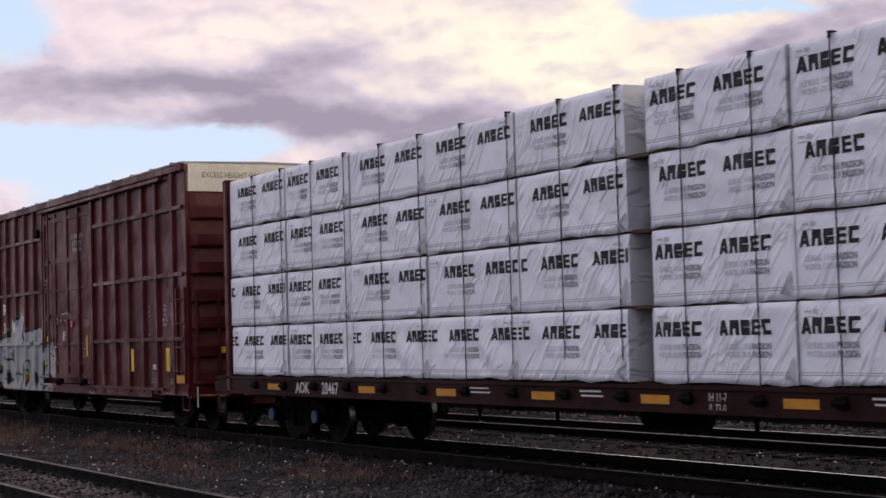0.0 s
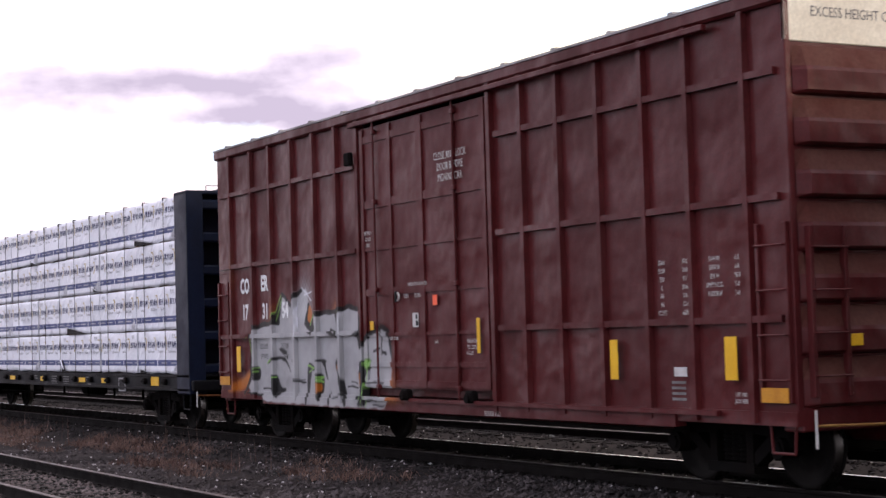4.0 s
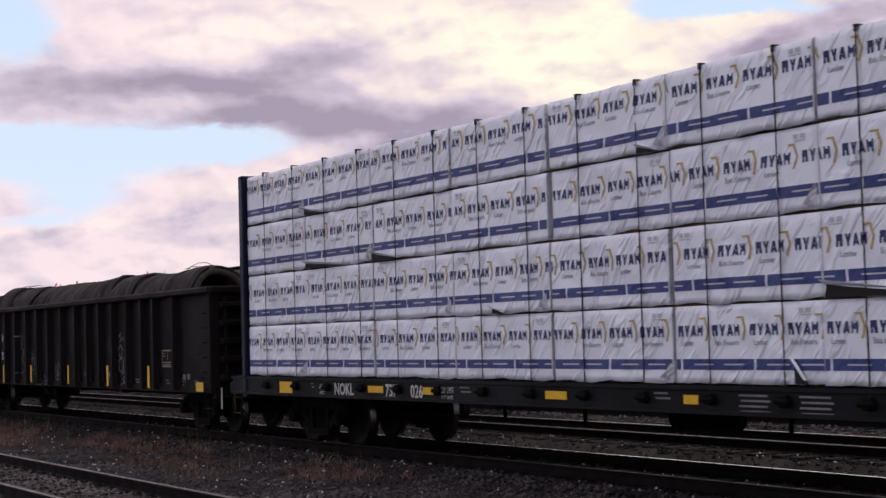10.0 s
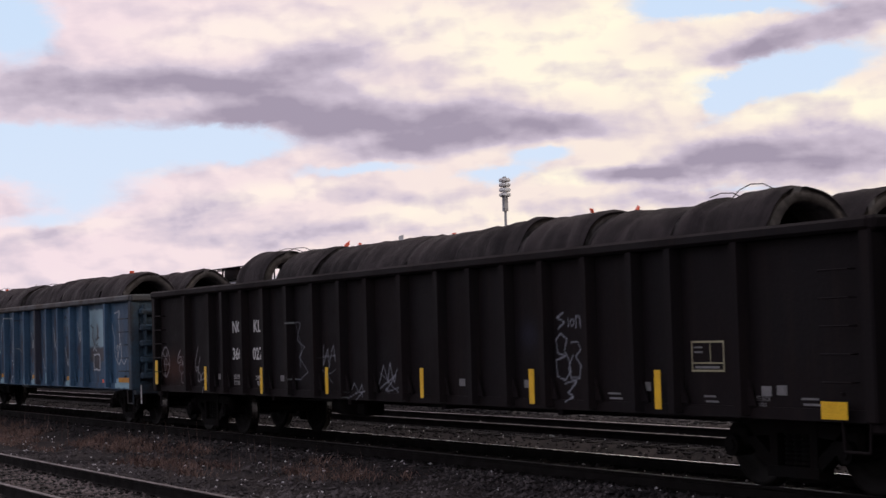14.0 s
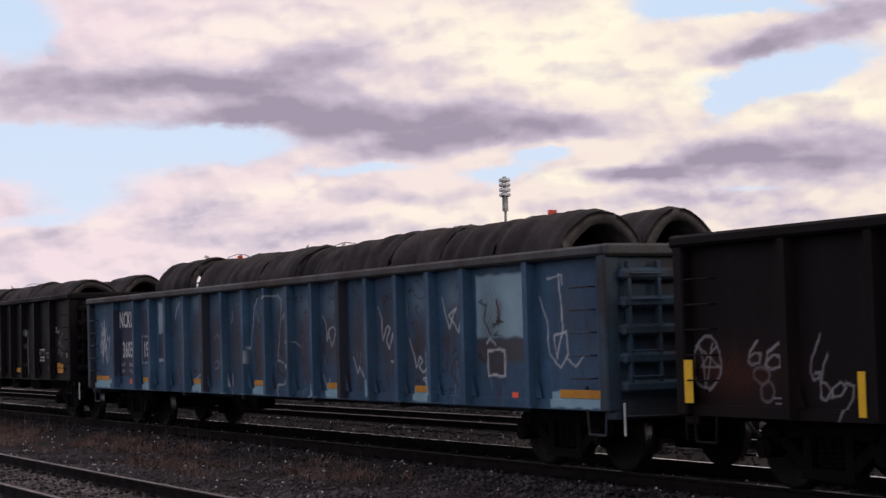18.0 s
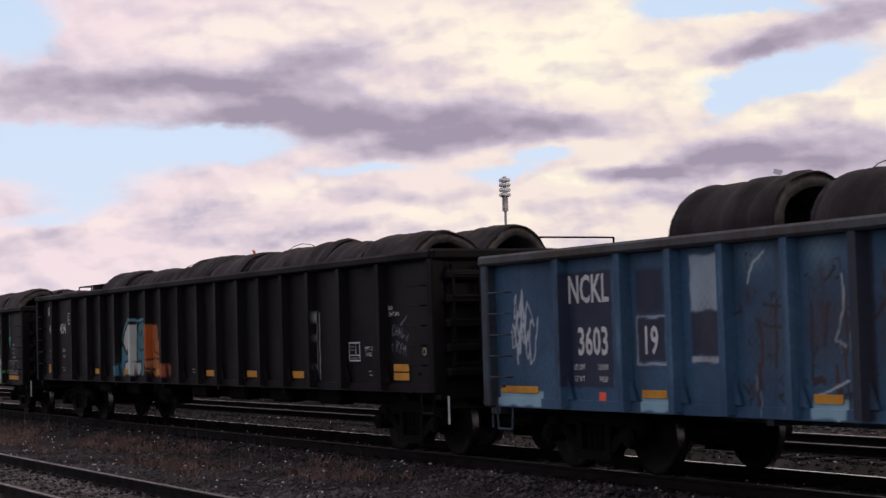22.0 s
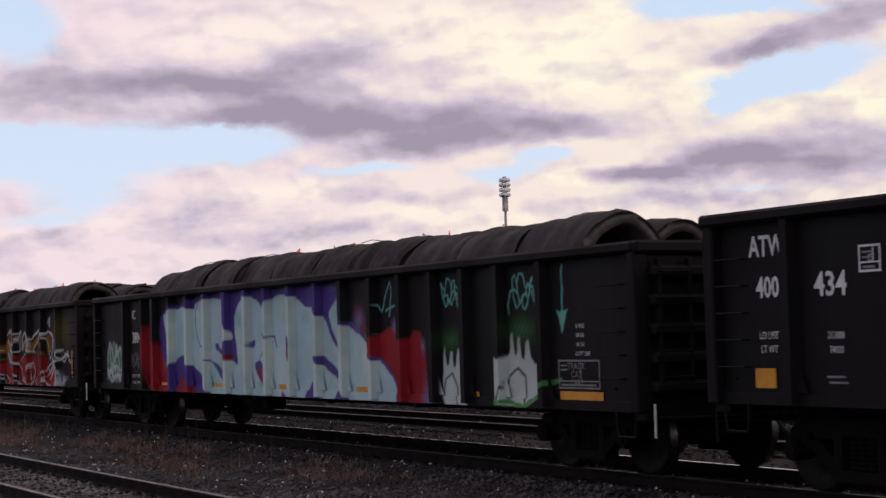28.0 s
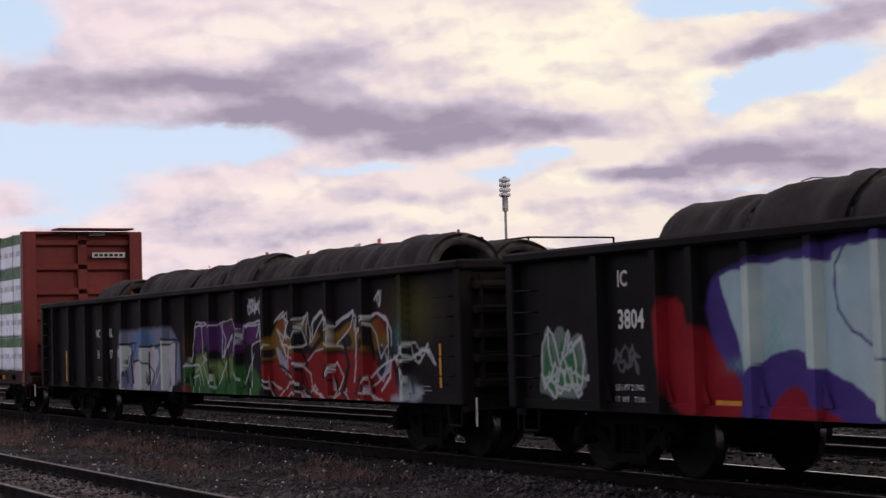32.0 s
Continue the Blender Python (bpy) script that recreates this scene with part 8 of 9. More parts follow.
    s.line((0.26, 0.26, 0.29), [(-3.61, 2.0), (-3.24, 1.97), (-3.37, 1.7), (-3.09, 1.59), (-3.3, 1.43), (-2.98, 1.19), (-3.24, 1.07), (-3.67, 1.08)], 0.014)
    s.line((0.26, 0.26, 0.29), [(-3.44, 1.99), (-3.21, 1.59), (-3.28, 1.26)], 0.012)
    s.line((0.26, 0.26, 0.29), [(-2.34, 1.62), (-2.39, 1.29), (-2.19, 1.55), (-2.17, 1.26), (-2.0, 1.62), (-1.92, 1.36)], 0.016)
    s.line((0.26, 0.26, 0.29), [(-2.42, 1.42), (-1.93, 1.45)], 0.014)
    s.line((0.26, 0.26, 0.29), [(-2.41, 1.23), (-2.03, 1.03)], 0.014)
    s.line((0.26, 0.26, 0.29), [(-2.34, 1.13), (-1.93, 1.23)], 0.012)
    s.line((0.26, 0.26, 0.29), [(-1.43, 0.88), (-1.27, 1.04), (-1.13, 0.88), (-1.01, 1.01), (-0.92, 0.82)], 0.016)
    s.line((0.26, 0.26, 0.29), [(-1.46, 0.81), (-0.91, 0.92), (-1.29, 0.69), (-1.0, 0.76)], 0.014)
    s.line((0.26, 0.26, 0.29), [(-0.44, 1.02), (-0.26, 1.3), (-0.13, 1.08), (-0.05, 1.34), (0.07, 1.05), (0.17, 1.24)], 0.018)
    s.line((0.26, 0.26, 0.29), [(-0.39, 0.96), (0.14, 1.18), (-0.21, 0.93), (0.2, 0.97)], 0.016)
    s.line((0.26, 0.26, 0.29), [(-0.4, 1.2), (0.19, 0.91)], 0.012)
    s.mist((0.03, 0.03, 0.05), 3.84, 1.7, 0.25, 0.2, 0.5)
    s.mist((0.1, 0.03, 0.015), -9.29, 1.24, 0.9, 0.3, 0.5)
    return s.shapes



def soften(points, rounds):
    for _ in range(rounds):
        out = []
        for p, q in zip(points, points[1:] + points[:1]):
            out += [(0.75 * p[0] + 0.25 * q[0], 0.75 * p[1] + 0.25 * q[1]), (0.25 * p[0] + 0.75 * q[0], 0.25 * p[1] + 0.75 * q[1])]
        points = out
    return points


def gap_to(X, Z, points, closed):
    best = np.full(X.shape, 9.0)
    for p, q in zip(points, points[1:] + (points[:1] if closed else [])):
        dx, dz = q[0] - p[0], q[1] - p[1]
        n = dx * dx + dz * dz or 1e-9
        k = np.clip(((X - p[0]) * dx + (Z - p[1]) * dz) / n, 0, 1)
        best = np.minimum(best, np.hypot(X - p[0] - k * dx, Z - p[1] - k * dz))
    return best


def inside(X, Z, points):
    hit = np.zeros(X.shape, bool)
    for (x0, z0), (x1, z1) in zip(points, points[1:] + points[:1]):
        if z0 != z1:
            hit ^= ((z0 > Z) != (z1 > Z)) & (X < (x1 - x0) * (Z - z0) / (z1 - z0) + x0)
    return hit


def scrawl_line(x, z, w, h, seed):
    """A looping hand-drawn line."""
    r = random.Random(seed)
    a, b, c = r.uniform(0, 6), r.uniform(0, 6), r.uniform(0, 6)
    return [(x + w * ((i / 34 - 0.5) + 0.16 * math.sin(i * 0.95 + a)), z + h * (0.33 * math.sin(i * 0.62 + b) + 0.22 * math.sin(i * 1.43 + c))) for i in range(35)]


def canvas(shapes):
    """A paint function from a list of sprayed shapes."""
    def paint(X, Z):
        out = np.zeros((len(X), 4))
        wx = X + 0.007 * np.sin(Z * 17 + X * 5) + 0.004 * np.sin(X * 41 + Z * 23)
        wz = Z + 0.007 * np.sin(X * 15 - Z * 4) + 0.004 * np.sin(Z * 47 - X * 19)
        for shape in shapes:
            kind, col = shape[0], shape[1]
            if kind == "spray":
                _, _, x, z, rx, rz, amount = shape
                d = ((wx - x) / rx) ** 2 + ((wz - z) / rz) ** 2
                a = amount * np.exp(-1.6 * d) * (0.75 + 0.25 * np.sin(X * 60) * np.sin(Z * 53))
            else:
                if kind == "scrawl":
                    _, _, x, z, w, h, seed, wide = shape
                    pts, closed = scrawl_line(x, z, w, h, seed), False
                elif kind == "line":
                    pts, wide, closed = shape[2], shape[3] / 2, False
                else:
                    pts, closed = soften(shape[2], 1 + shape[4]), True
                lo_x, hi_x = min(p[0] for p in pts) - 0.3, max(p[0] for p in pts) + 0.3
                lo_z, hi_z = min(p[1] for p in pts) - 0.3, max(p[1] for p in pts) + 0.3
                near = np.where((X > lo_x) & (X < hi_x) & (Z > lo_z) & (Z < hi_z))[0]
                a = np.zeros(len(X))
                if len(near):
                    d = gap_to(wx[near], wz[near], pts, closed)
                    if kind == "fill":
                        d = np.where(inside(wx[near], wz[near], pts), -d, d)
                        a[near] = np.clip(0.5 - d / (2 * max(shape[3] * 0.6, 0.008)), 0, 1)
                    else:
                        a[near] = np.clip((wide - d) / 0.014 + 0.5, 0, 1)
                a *= 0.96
            a = a[:, None]
            out[:, :3] = out[:, :3] * (1 - a) + np.array(col) * a
            out[:, 3:] = out[:, 3:] + (1 - out[:, 3:]) * a
        keep = out[:, 3:] > 1e-4
        out[:, :3] = np.where(keep, out[:, :3] / np.maximum(out[:, 3:], 1e-4), 0)
        return out
    return paint


# ---- the train ----
def off(xs, mid):
    return [round(a - mid, 3) for a in xs]


def sill_bars(car, mid, y, z, spots, material=WHITE_MARK):
    for x, w, rows in spots:
        bars([(x - mid - w / 2 + 0.03 * (i % 2), x - mid + w / 2 - 0.04 * ((i + 1) % 2), z - 0.055 * i, z - 0.055 * i + 0.022) for i in range(rows)], car, material, y)


# first centre-beam car, maroon
STRAPS_A = [-27.31 + 1.225 * i for i in range(18)]
car_a = centre_beam("maroon centre-beam car loaded with white-wrapped lumber", -28.42, -6.0, (MAROON, OXIDE_PLAIN), STRAPS_A,
                    [(a - 0.27, a + 0.27, 0.89, 0.99, AMBER) for a in (-26.5, -22.98, -20.52, -18.02, -15.67, -13.21, -10.7, -8.2)], caps=CAP_BLUE)
bundles(black_print_bundle, -28.40, 9, 5, 0.42, seed=2)
MID_A = (-28.42 - 6.0) / 2
for text, x in (("AOK", -25.35), ("28467", -24.3)):
    stencil(text, x - MID_A, -1.505, 0.93, 0.26, car_a, WHITE_MARK, 0.95)
for text, x, z in (("IH 11-7", -14.55, 0.98), ("IL 73-0", -14.55, 0.86)):
    stencil(text, x - MID_A, -1.505, z, 0.13, car_a, WHITE_MARK, 0.8)
sill_bars(car_a, MID_A, -1.506, 1.0, [(-19.6, 0.55, 2), (-16.95, 0.5, 2), (-11.9, 0.6, 2)])

# second centre-beam car, dark with navy bulkheads
STRAPS_C = [-69.76 + 1.213 * i for i in range(18)]
car_c = centre_beam("dark centre-beam car with navy bulkheads loaded with lumber", -70.63, -48.47, (NIGHT, NAVY), STRAPS_C,
                    [(-69.22, -68.72, 0.80, 1.03, YELLOW), (-65.9, -65.4, 0.9, 1.0, YELLOW), (-64.16, -63.86, 0.9, 1.0, YELLOW), (-60.93, -60.45, 0.9, 1.0, YELLOW),
                     (-58.1, -57.84, 0.9, 1.0, YELLOW), (-54.93, -54.46, 0.9, 1.0, YELLOW), (-53.26, -52.93, 0.9, 1.0, YELLOW), (-50.0, -49.55, 0.88, 1.06, YELLOW)])
bundles(blue_print_bundle, -70.60, 9, 4, 0.05, seed=3)
MID_C = (-70.63 - 48.47) / 2
for text, x in (("NOKL", -66.75), ("737", -65.15), ("026", -64.35)):
    stencil(text, x - MID_C, -1.505, 0.93, 0.25, car_c, WHITE_MARK, 1.0)
sill_bars(car_c, MID_C, -1.506, 1.0, [(-67.9, 0.12, 2), (-62.95, 0.3, 2), (-58.5, 0.3, 2), (-56.9, 0.5, 4), (-55.95, 0.5, 4), (-54.2, 0.5, 2)], GREY_MARK)
stencil("IL 73-0", -54.2 - MID_C, -1.506, 0.83, 0.11, car_c, WHITE_MARK, 0.8)
for text, z in (("LD LMT", 0.965), ("LT WT", 0.85)):
    stencil(text, -63.45 - MID_C, -1.506, z, 0.12, car_c, WHITE_MARK, 0.9)
stencil("JACK", -67.55 - MID_C, -1.506, 0.97, 0.10, car_c, WHITE_MARK, 0.8)
stencil("HERE", -67.55 - MID_C, -1.506, 0.86, 0.10, car_c, WHITE_MARK, 0.8)
plac = one_box("placard_frame", car_c, POLE, -52.05 - MID_C, -51.6 - MID_C, -1.52, -1.505, 0.74, 1.02, 0.004, "grey consolidated stencil plate")
bars([(-52.0 - MID_C, -51.65 - MID_C, 0.77, 0.99)], plac, NIGHT, -1.523, "plate_face")
handrail = bmesh.new()
pipe(handrail, [(11.2, -0.9, 4.6), (11.2, -0.9, 4.72), (11.2, -0.1, 4.72), (11.2, -0.1, 4.6)], 0.012)
part("handrail", handrail, POLE, car_c)
for y_t, s_y, text in ((0.2, 0.0, "NO WALKING"), (0.2, -0.09, "ON TOP OF CAR"), (0.95, -0.045, "CAUTION")):
    me = letters(text, 0.10, 0.9, 0.002)
    me.transform(Matrix.Rotation(radians(90), 4, "Z"))
    me.materials.clear()
    me.materials.append(WHITE_MARK)
    attach("warning_sign", me, car_c, at=Matrix.Translation((11.86, y_t, 4.55 + s_y)))

# last centre-beam car, red
car_i = centre_beam("red centre-beam car with a red bulkhead loaded with lumber", -203.2, -180.95, (MAROON, SCARLET), [-202.4 + 1.213 * i for i in range(18)], [(-183.2, -182.7, 0.9, 1.0, AMBER)], bulk=(0.16, 0.28))
bundles(green_print_bundle, -203.17 + 2.455 * 6, 3, 9, 0, seed=4)
for text, y, z, size in (("CAUTION", 0.35, 4.50, 0.10),):
    me = letters(text, size, 0.9, 0.003)
    me.transform(Matrix.Rotation(radians(90), 4, "Z"))
    me.materials.clear()
    me.materials.append(WHITE_MARK)
    attach("warning_sign", me, car_i, at=Matrix.Translation((11.445, y, z)))
board = one_box("number_board", car_i, WHITE_MARK, 11.34, 11.36, 0.25, 1.1, 3.92, 4.05, 0.003, "white board with dark print")
bm_i = bmesh.new()
for k_i in range(6):
    box(bm_i, 11.363, 11.366, 0.3 + 0.13 * k_i, 0.39 + 0.13 * k_i, 3.95, 4.02)
tagged(part("small_print", bm_i, STRAP, board), kind="stuff")

G1, G2, G3, G4, G5 = -82.32, -103.91, -125.43, -146.97, -168.62
FACE = -1.477


def reflectors(car, mid, spots, material, y=-1.482):
    for x0, x1, z0, z1 in spots:
        one_box("reflector", car, material, x0 - mid, x1 - mid, y - 0.004, y + 0.004, z0, z1, 0.002, "yellow reflector strip")


def stencil_box(car, mid, x0, x1, z0, z1, y=FACE, ink=WHITE_MARK):
    """A painted data panel: a white frame with small print."""
    w = 0.022
    a, b = x0 - mid, x1 - mid
    root = bars([(a, b, z1 - w, z1), (a, b, z0, z0 + w), (a, a + w, z0 + w, z1 - w), (b - w, b, z0 + w, z1 - w), (a + w, b - w, z0 + 0.085, z0 + 0.1), ((a + b) / 2 + 0.04, (a + b) / 2 + 0.055, z0 + 0.1, z1 - w)], car, ink, y, "data_panel")
    tagged(root, kind="stuff")
    bars([(a + 0.05, a + 0.2, z1 - 0.08 - 0.05 * i, z1 - 0.06 - 0.05 * i) for i in range(2)] + [(a + 0.06, b - 0.08, z0 + 0.035, z0 + 0.06)], root, GREY_MARK, y - 0.002)


# gondola, black, yellow strips
posts_1 = off([-90.67, -89.42, -88.75, -87.83, -86.87, -85.88, -84.84, -83.85, -82.9, -81.8, -80.7, -79.8, -78.91, -77.99, -77.03, -76.09, -75.35, -74.2], G1)
car_d = gondola("black gondola car with yellow reflector strips and scrawled tags", G1, 10.13, posts_1, (BROWN, BROWN_PLAIN), paint=canvas(tag_paint()))
reflectors(car_d, G1, [(-92.32, -92.17, 0.92, 1.38), (-89.62, -89.52, 0.84, 1.27), (-86.98, -86.88, 0.82, 1.26), (-84.35, -84.25, 0.86, 1.27), (-81.2, -81.1, 0.86, 1.27), (-78.3, -78.18, 0.84, 1.27), (-75.65, -75.53, 0.84, 1.27)], YELLOW, -1.60)
reflectors(car_d, G1, [(-72.92, -72.55, 0.81, 0.98)], YELLOW, -1.60)
for text, x, z, size in (("NC", -88.3, 1.95, 0.29), ("KL", -87.37, 1.95, 0.29), ("360", -88.31, 1.48, 0.29), ("027", -87.37, 1.48, 0.29), ("LD LMT", -88.3, 1.09, 0.11), ("LT WT", -88.3, 0.98, 0.11), ("210700", -87.33, 1.08, 0.10), ("75300", -87.3, 0.98, 0.10)):
    stencil(text, x - G1, FACE, z, size, car_d, WHITE_MARK, 1.0)
stencil("LIFT/JACK", -73.95 - G1, FACE, 0.98, 0.075, car_d, GREY_MARK, 0.8)
stencil("HERE", -73.95 - G1, FACE, 0.91, 0.075, car_d, GREY_MARK, 0.8)
stencil_box(car_d, G1, -75.12, -74.55, 1.25, 1.58, FACE, PALE_MARK)
for x0, z0 in ((-73.96, 1.01), (-73.72, 1.02), (-89.25, 1.04), (-86.4, 1.03), (-76.05, 1.03), (-78.62, 1.03), (-80.3, 1.03)):
    bars([(x0 - G1, x0 - G1 + 0.16, z0, z0 + 0.1)], car_d, GREY_MARK, FACE, "inspection_label")
sill_bars(car_d, G1, FACE, 0.98, [(-76.6, 0.3, 2), (-74.8, 0.25, 2), (-73.2, 0.3, 2), (-90.9, 0.2, 2)], GREY_MARK)

# gondola, faded blue
posts_2 = BLUE_POSTS
car_e = gondola("faded blue gondola car covered in tags and rust", G2, 10.08, posts_2, (BLUE, BLUE_PLAIN), paint=canvas(blue_paint()), chord=CHORD)
reflectors(car_e, G2, [(-113.75, -112.85, 0.96, 1.05), (-110.62, -110.15, 0.95, 1.04), (-107.72, -107.3, 0.95, 1.04), (-104.75, -104.3, 0.95, 1.04), (-101.76, -101.38, 0.94, 1.03), (-98.8, -98.4, 0.93, 1.02), (-95.0, -94.1, 0.92, 1.02)], AMBER)
for text, x, z, size in (("NCKL", -111.68, 2.20, 0.46), ("3603", -111.6, 1.58, 0.46), ("19", -110.44, 1.58, 0.44), ("LD LMT", -111.9, 1.29, 0.10), ("LT WT", -111.9, 1.15, 0.10), ("200300", -111.4, 1.29, 0.10), ("74200", -111.4, 1.15, 0.10)):
    stencil(text, x - G2, FACE, z, size, car_e, WHITE_MARK, 0.72)
bars([(-111.5 - G2, -111.36 - G2, 0.9, 1.0)], car_e, ORANGE_TAG, FACE, "inspection_label")
bars([(-96.15 - G2, -96.0 - G2, 0.86, 0.97)], car_e, ORANGE_TAG, FACE, "inspection_label")

# gondola, black, tall
posts_3 = off([-134.2, -132.62, -131.45, -130.48, -129.5, -128.5, -127.5, -126.59, -125.62, -124.59, -123.63, -122.58, -121.61, -120.62, -119.58, -118.41, -117.06], G3)
car_f = gondola("black gondola car with a white and orange graffiti piece", G3, 10.05, posts_3, (BLACK, BLACK_PLAIN), z0=0.92, z1=2.90, paint=canvas(numeral_paint()), deep=0.3)
reflectors(car_f, G3, [(-134.83, -134.51, 1.09, 1.29), (-131.17, -130.71, 1.09, 1.2), (-129.18, -128.67, 1.09, 1.2), (-127.15, -126.78, 1.09, 1.2), (-124.39, -123.99, 1.09, 1.2), (-122.41, -121.98, 1.09, 1.2), (-120.44, -119.99, 1.09, 1.2)], AMBER)
for text, x, z, size in (("ATW", -134.60, 2.52, 0.30), ("400", -134.60, 2.1, 0.30), ("434", -133.66, 2.1, 0.33), ("LD LMT", -134.6, 1.62, 0.11), ("LT WT", -134.6, 1.48, 0.11), ("212000", -133.6, 1.61, 0.10), ("74000", -133.6, 1.47, 0.10), ("C", -133.1, 2.33, 0.1), ("IL 66", -116.87, 2.13, 0.085), ("CU FT 3675", -116.77, 2.04, 0.085), ("EMPTY LC", -117.61, 1.545, 0.08), ("1/4 AD.L", -117.61, 1.46, 0.08)):
    stencil(text, x - G3, FACE, z, size, car_f, WHITE_MARK, 0.95 if text == "434" else 0.8)
stencil_box(car_f, G3, -118.3, -117.91, 1.36, 1.65)
stencil_box(car_f, G3, -133.25, -132.95, 2.2, 2.46)
sill_bars(car_f, G3, FACE, 1.2, [(-117.57, 0.14, 2), (-133.6, 0.3, 2), (-125.05, 0.2, 2)], GREY_MARK)

badge = bmesh.new()
cyl(badge, (0, -0.006, 0), (0, 0.006, 0), 0.055, 20)
disc = part("round_badge", badge, PALE_MARK, car_f, "small round pale badge", at=Matrix.Translation((-115.61 - G3, -1.60, 1.50)))
badge = bmesh.new()
cyl(badge, (0, -0.010, 0), (0, -0.004, 0), 0.032, 16)
part("badge_centre", badge, BLACK_PLAIN, disc, "dark centre of the badge")
for k_b in (0, 1):
    one_box("end_reflector", car_f, AMBER, -116.79 - G3, -116.32 - G3, -1.486, -1.478, 1.09 + 0.125 * k_b, 1.195 + 0.125 * k_b, 0.002, "yellow reflector strip")

# gondola with the big mural
posts_4 = off([-155.16, -153.99, -153.33, -152.38, -151.41, -150.47, -149.45, -148.5, -147.6, -146.6, -145.55, -144.61, -143.6, -142.65, -141.7, -140.8, -139.9, -138.85], G4)
car_g = gondola("black gondola car with a huge pale blue graffiti mural", G4, 10.17, posts_4, (BLACK, BLACK_PLAIN), paint=canvas(mural_paint()))
reflectors(car_g, G4, [(-153.07, -152.63, 0.86, 0.95), (-150.23, -149.81, 0.88, 0.97), (-147.24, -146.8, 0.88, 0.98), (-144.28, -143.81, 0.88, 0.98), (-140.85, -140.55, 0.88, 0.96), (-138.56, -137.63, 0.89, 1.0)], AMBER)
for text, x, z, size in (("IC", -154.75, 2.3, 0.26), ("3804", -154.60, 1.83, 0.31), ("LD LMT 213900", -154.66, 1.06, 0.10), ("LT  WT    72100", -154.66, 0.92, 0.10), ("IL 65-0", -138.1, 1.78, 0.075), ("IW 9-0", -138.1, 1.67, 0.075), ("IH 5-6", -138.1, 1.56, 0.075), ("CU FT 3267", -138.05, 1.45, 0.075)):
    stencil(text, x - G4, FACE, z, size, car_g, WHITE_MARK, 0.85)
stencil_box(car_g, G4, -138.6, -137.7, 1.03, 1.38, FACE, GREY_MARK)
for text, z in (("TRACK", 1.30), ("CAT", 1.20), ("CARS", 1.10)):
    stencil(text, -138.2 - G4, FACE - 0.004, z, 0.12, car_g, GREY_MARK, 1.0, 0.001)
sill_bars(car_g, G4, FACE, 0.86, [(-156.3, 0.9, 1), (-138.0, 1.0, 1), (-139.9, 0.3, 2)], GREY_MARK)

# gondola with three pieces side by side
posts_5 = off([-177.93 + 1.27 * i for i in range(15)], G5)
car_h = gondola("brown-black gondola car with red and green graffiti", G5, 10.22, posts_5, (BROWN, BROWN_PLAIN), paint=canvas(pieces_paint()))
reflectors(car_h, G5, [(-159.2, -159.14, 1.0, 1.6), (-177.2, -177.1, 0.9, 1.6)], AMBER)
for text, x, z, size in (("NC", -174.75, 1.95, 0.25), ("KL", -173.85, 1.95, 0.25), ("36", -174.75, 1.5, 0.25), ("07", -173.85, 1.5, 0.25)):
    stencil(text, x - G5, FACE, z, size, car_h, WHITE_MARK, 0.72)
sill_bars(car_h, G5, FACE, 1.0, [(-159.6, 0.3, 2), (-174.7, 0.3, 2)], GREY_MARK)

# coils: each load from its left end to its right end
load_coils(-87.45, -74.1, 11, 3.2)
coil(-88.75, -0.70, 2.60, 2, 0, 2.0, (0.06, WHITE_MARK, 0.6, 0), 2, LOOSE)
load_coils(-107.75, -95.1, 12, far_back=0.4)
coil(-110.25, -0.70, 2.68, 2, -1.0, 3.0, (0.05, WHITE_MARK, 1.1, 0))
coil(-109.9, 0.70, 2.60, 4)
load_coils(-131.3, -116.6, 13, 3.34, far_back=0.3, rough=0.10)
load_coils(-155.2, -138.15, 14, 3.24, far_back=0.8, rough=0.06)
load_coils(-173.7, -159.8, 15, 3.20, far_back=0.7, rough=0.04)
coil(-175.5, -0.70, 2.46, 3, 0, 0)


def torn_wrap(car, x, z, w, h):
    """A strip of sheet torn loose along a bundle's foot: a near-black wedge as the slit's painted shade, with a pale
    curled lip above it.
    """
    bm = bmesh.new()
    pts = [(0, 0), (w, -0.01), (w * 0.5, h * 0.45), (w * 0.2, h * 0.75), (w * 0.02, h)]
    v = [[bm.verts.new((a - w / 2, y, b)) for a, b in pts] for y in (-1.525, -1.49)]
    for i in range(5):
        j = (i + 1) % 5
        bm.faces.new((v[0][i], v[0][j], v[1][j], v[1][i]))
    bm.faces.new(v[0])
    bm.faces.new(v[1][::-1])
    rip = part("torn_wrap", bm, TORN_SHADE, car, "dark wedge painted as the shaded slit of the torn wrap", at=Matrix.Translation((x, 0, z)))
    bm = bmesh.new()
    rows = [[bm.verts.new((w * (f - 0.5) - 0.04 * g, -1.52 - 0.05 * math.sin(1.6 * g) * (1 - f * 0.8), h * (1.0 - 0.85 * f) + 0.05 * g * (1 - f))) for g in (0, 0.5, 1)] for f in (0, 0.25, 0.5, 0.75, 1)]
    for p, q in zip(rows, rows[1:]):
        for k in range(2):
            bm.faces.new((p[k], q[k], q[k + 1], p[k + 1]))
    part("curled_sheet", bm, WRAP, rip, "white lip of the torn sheet", True)


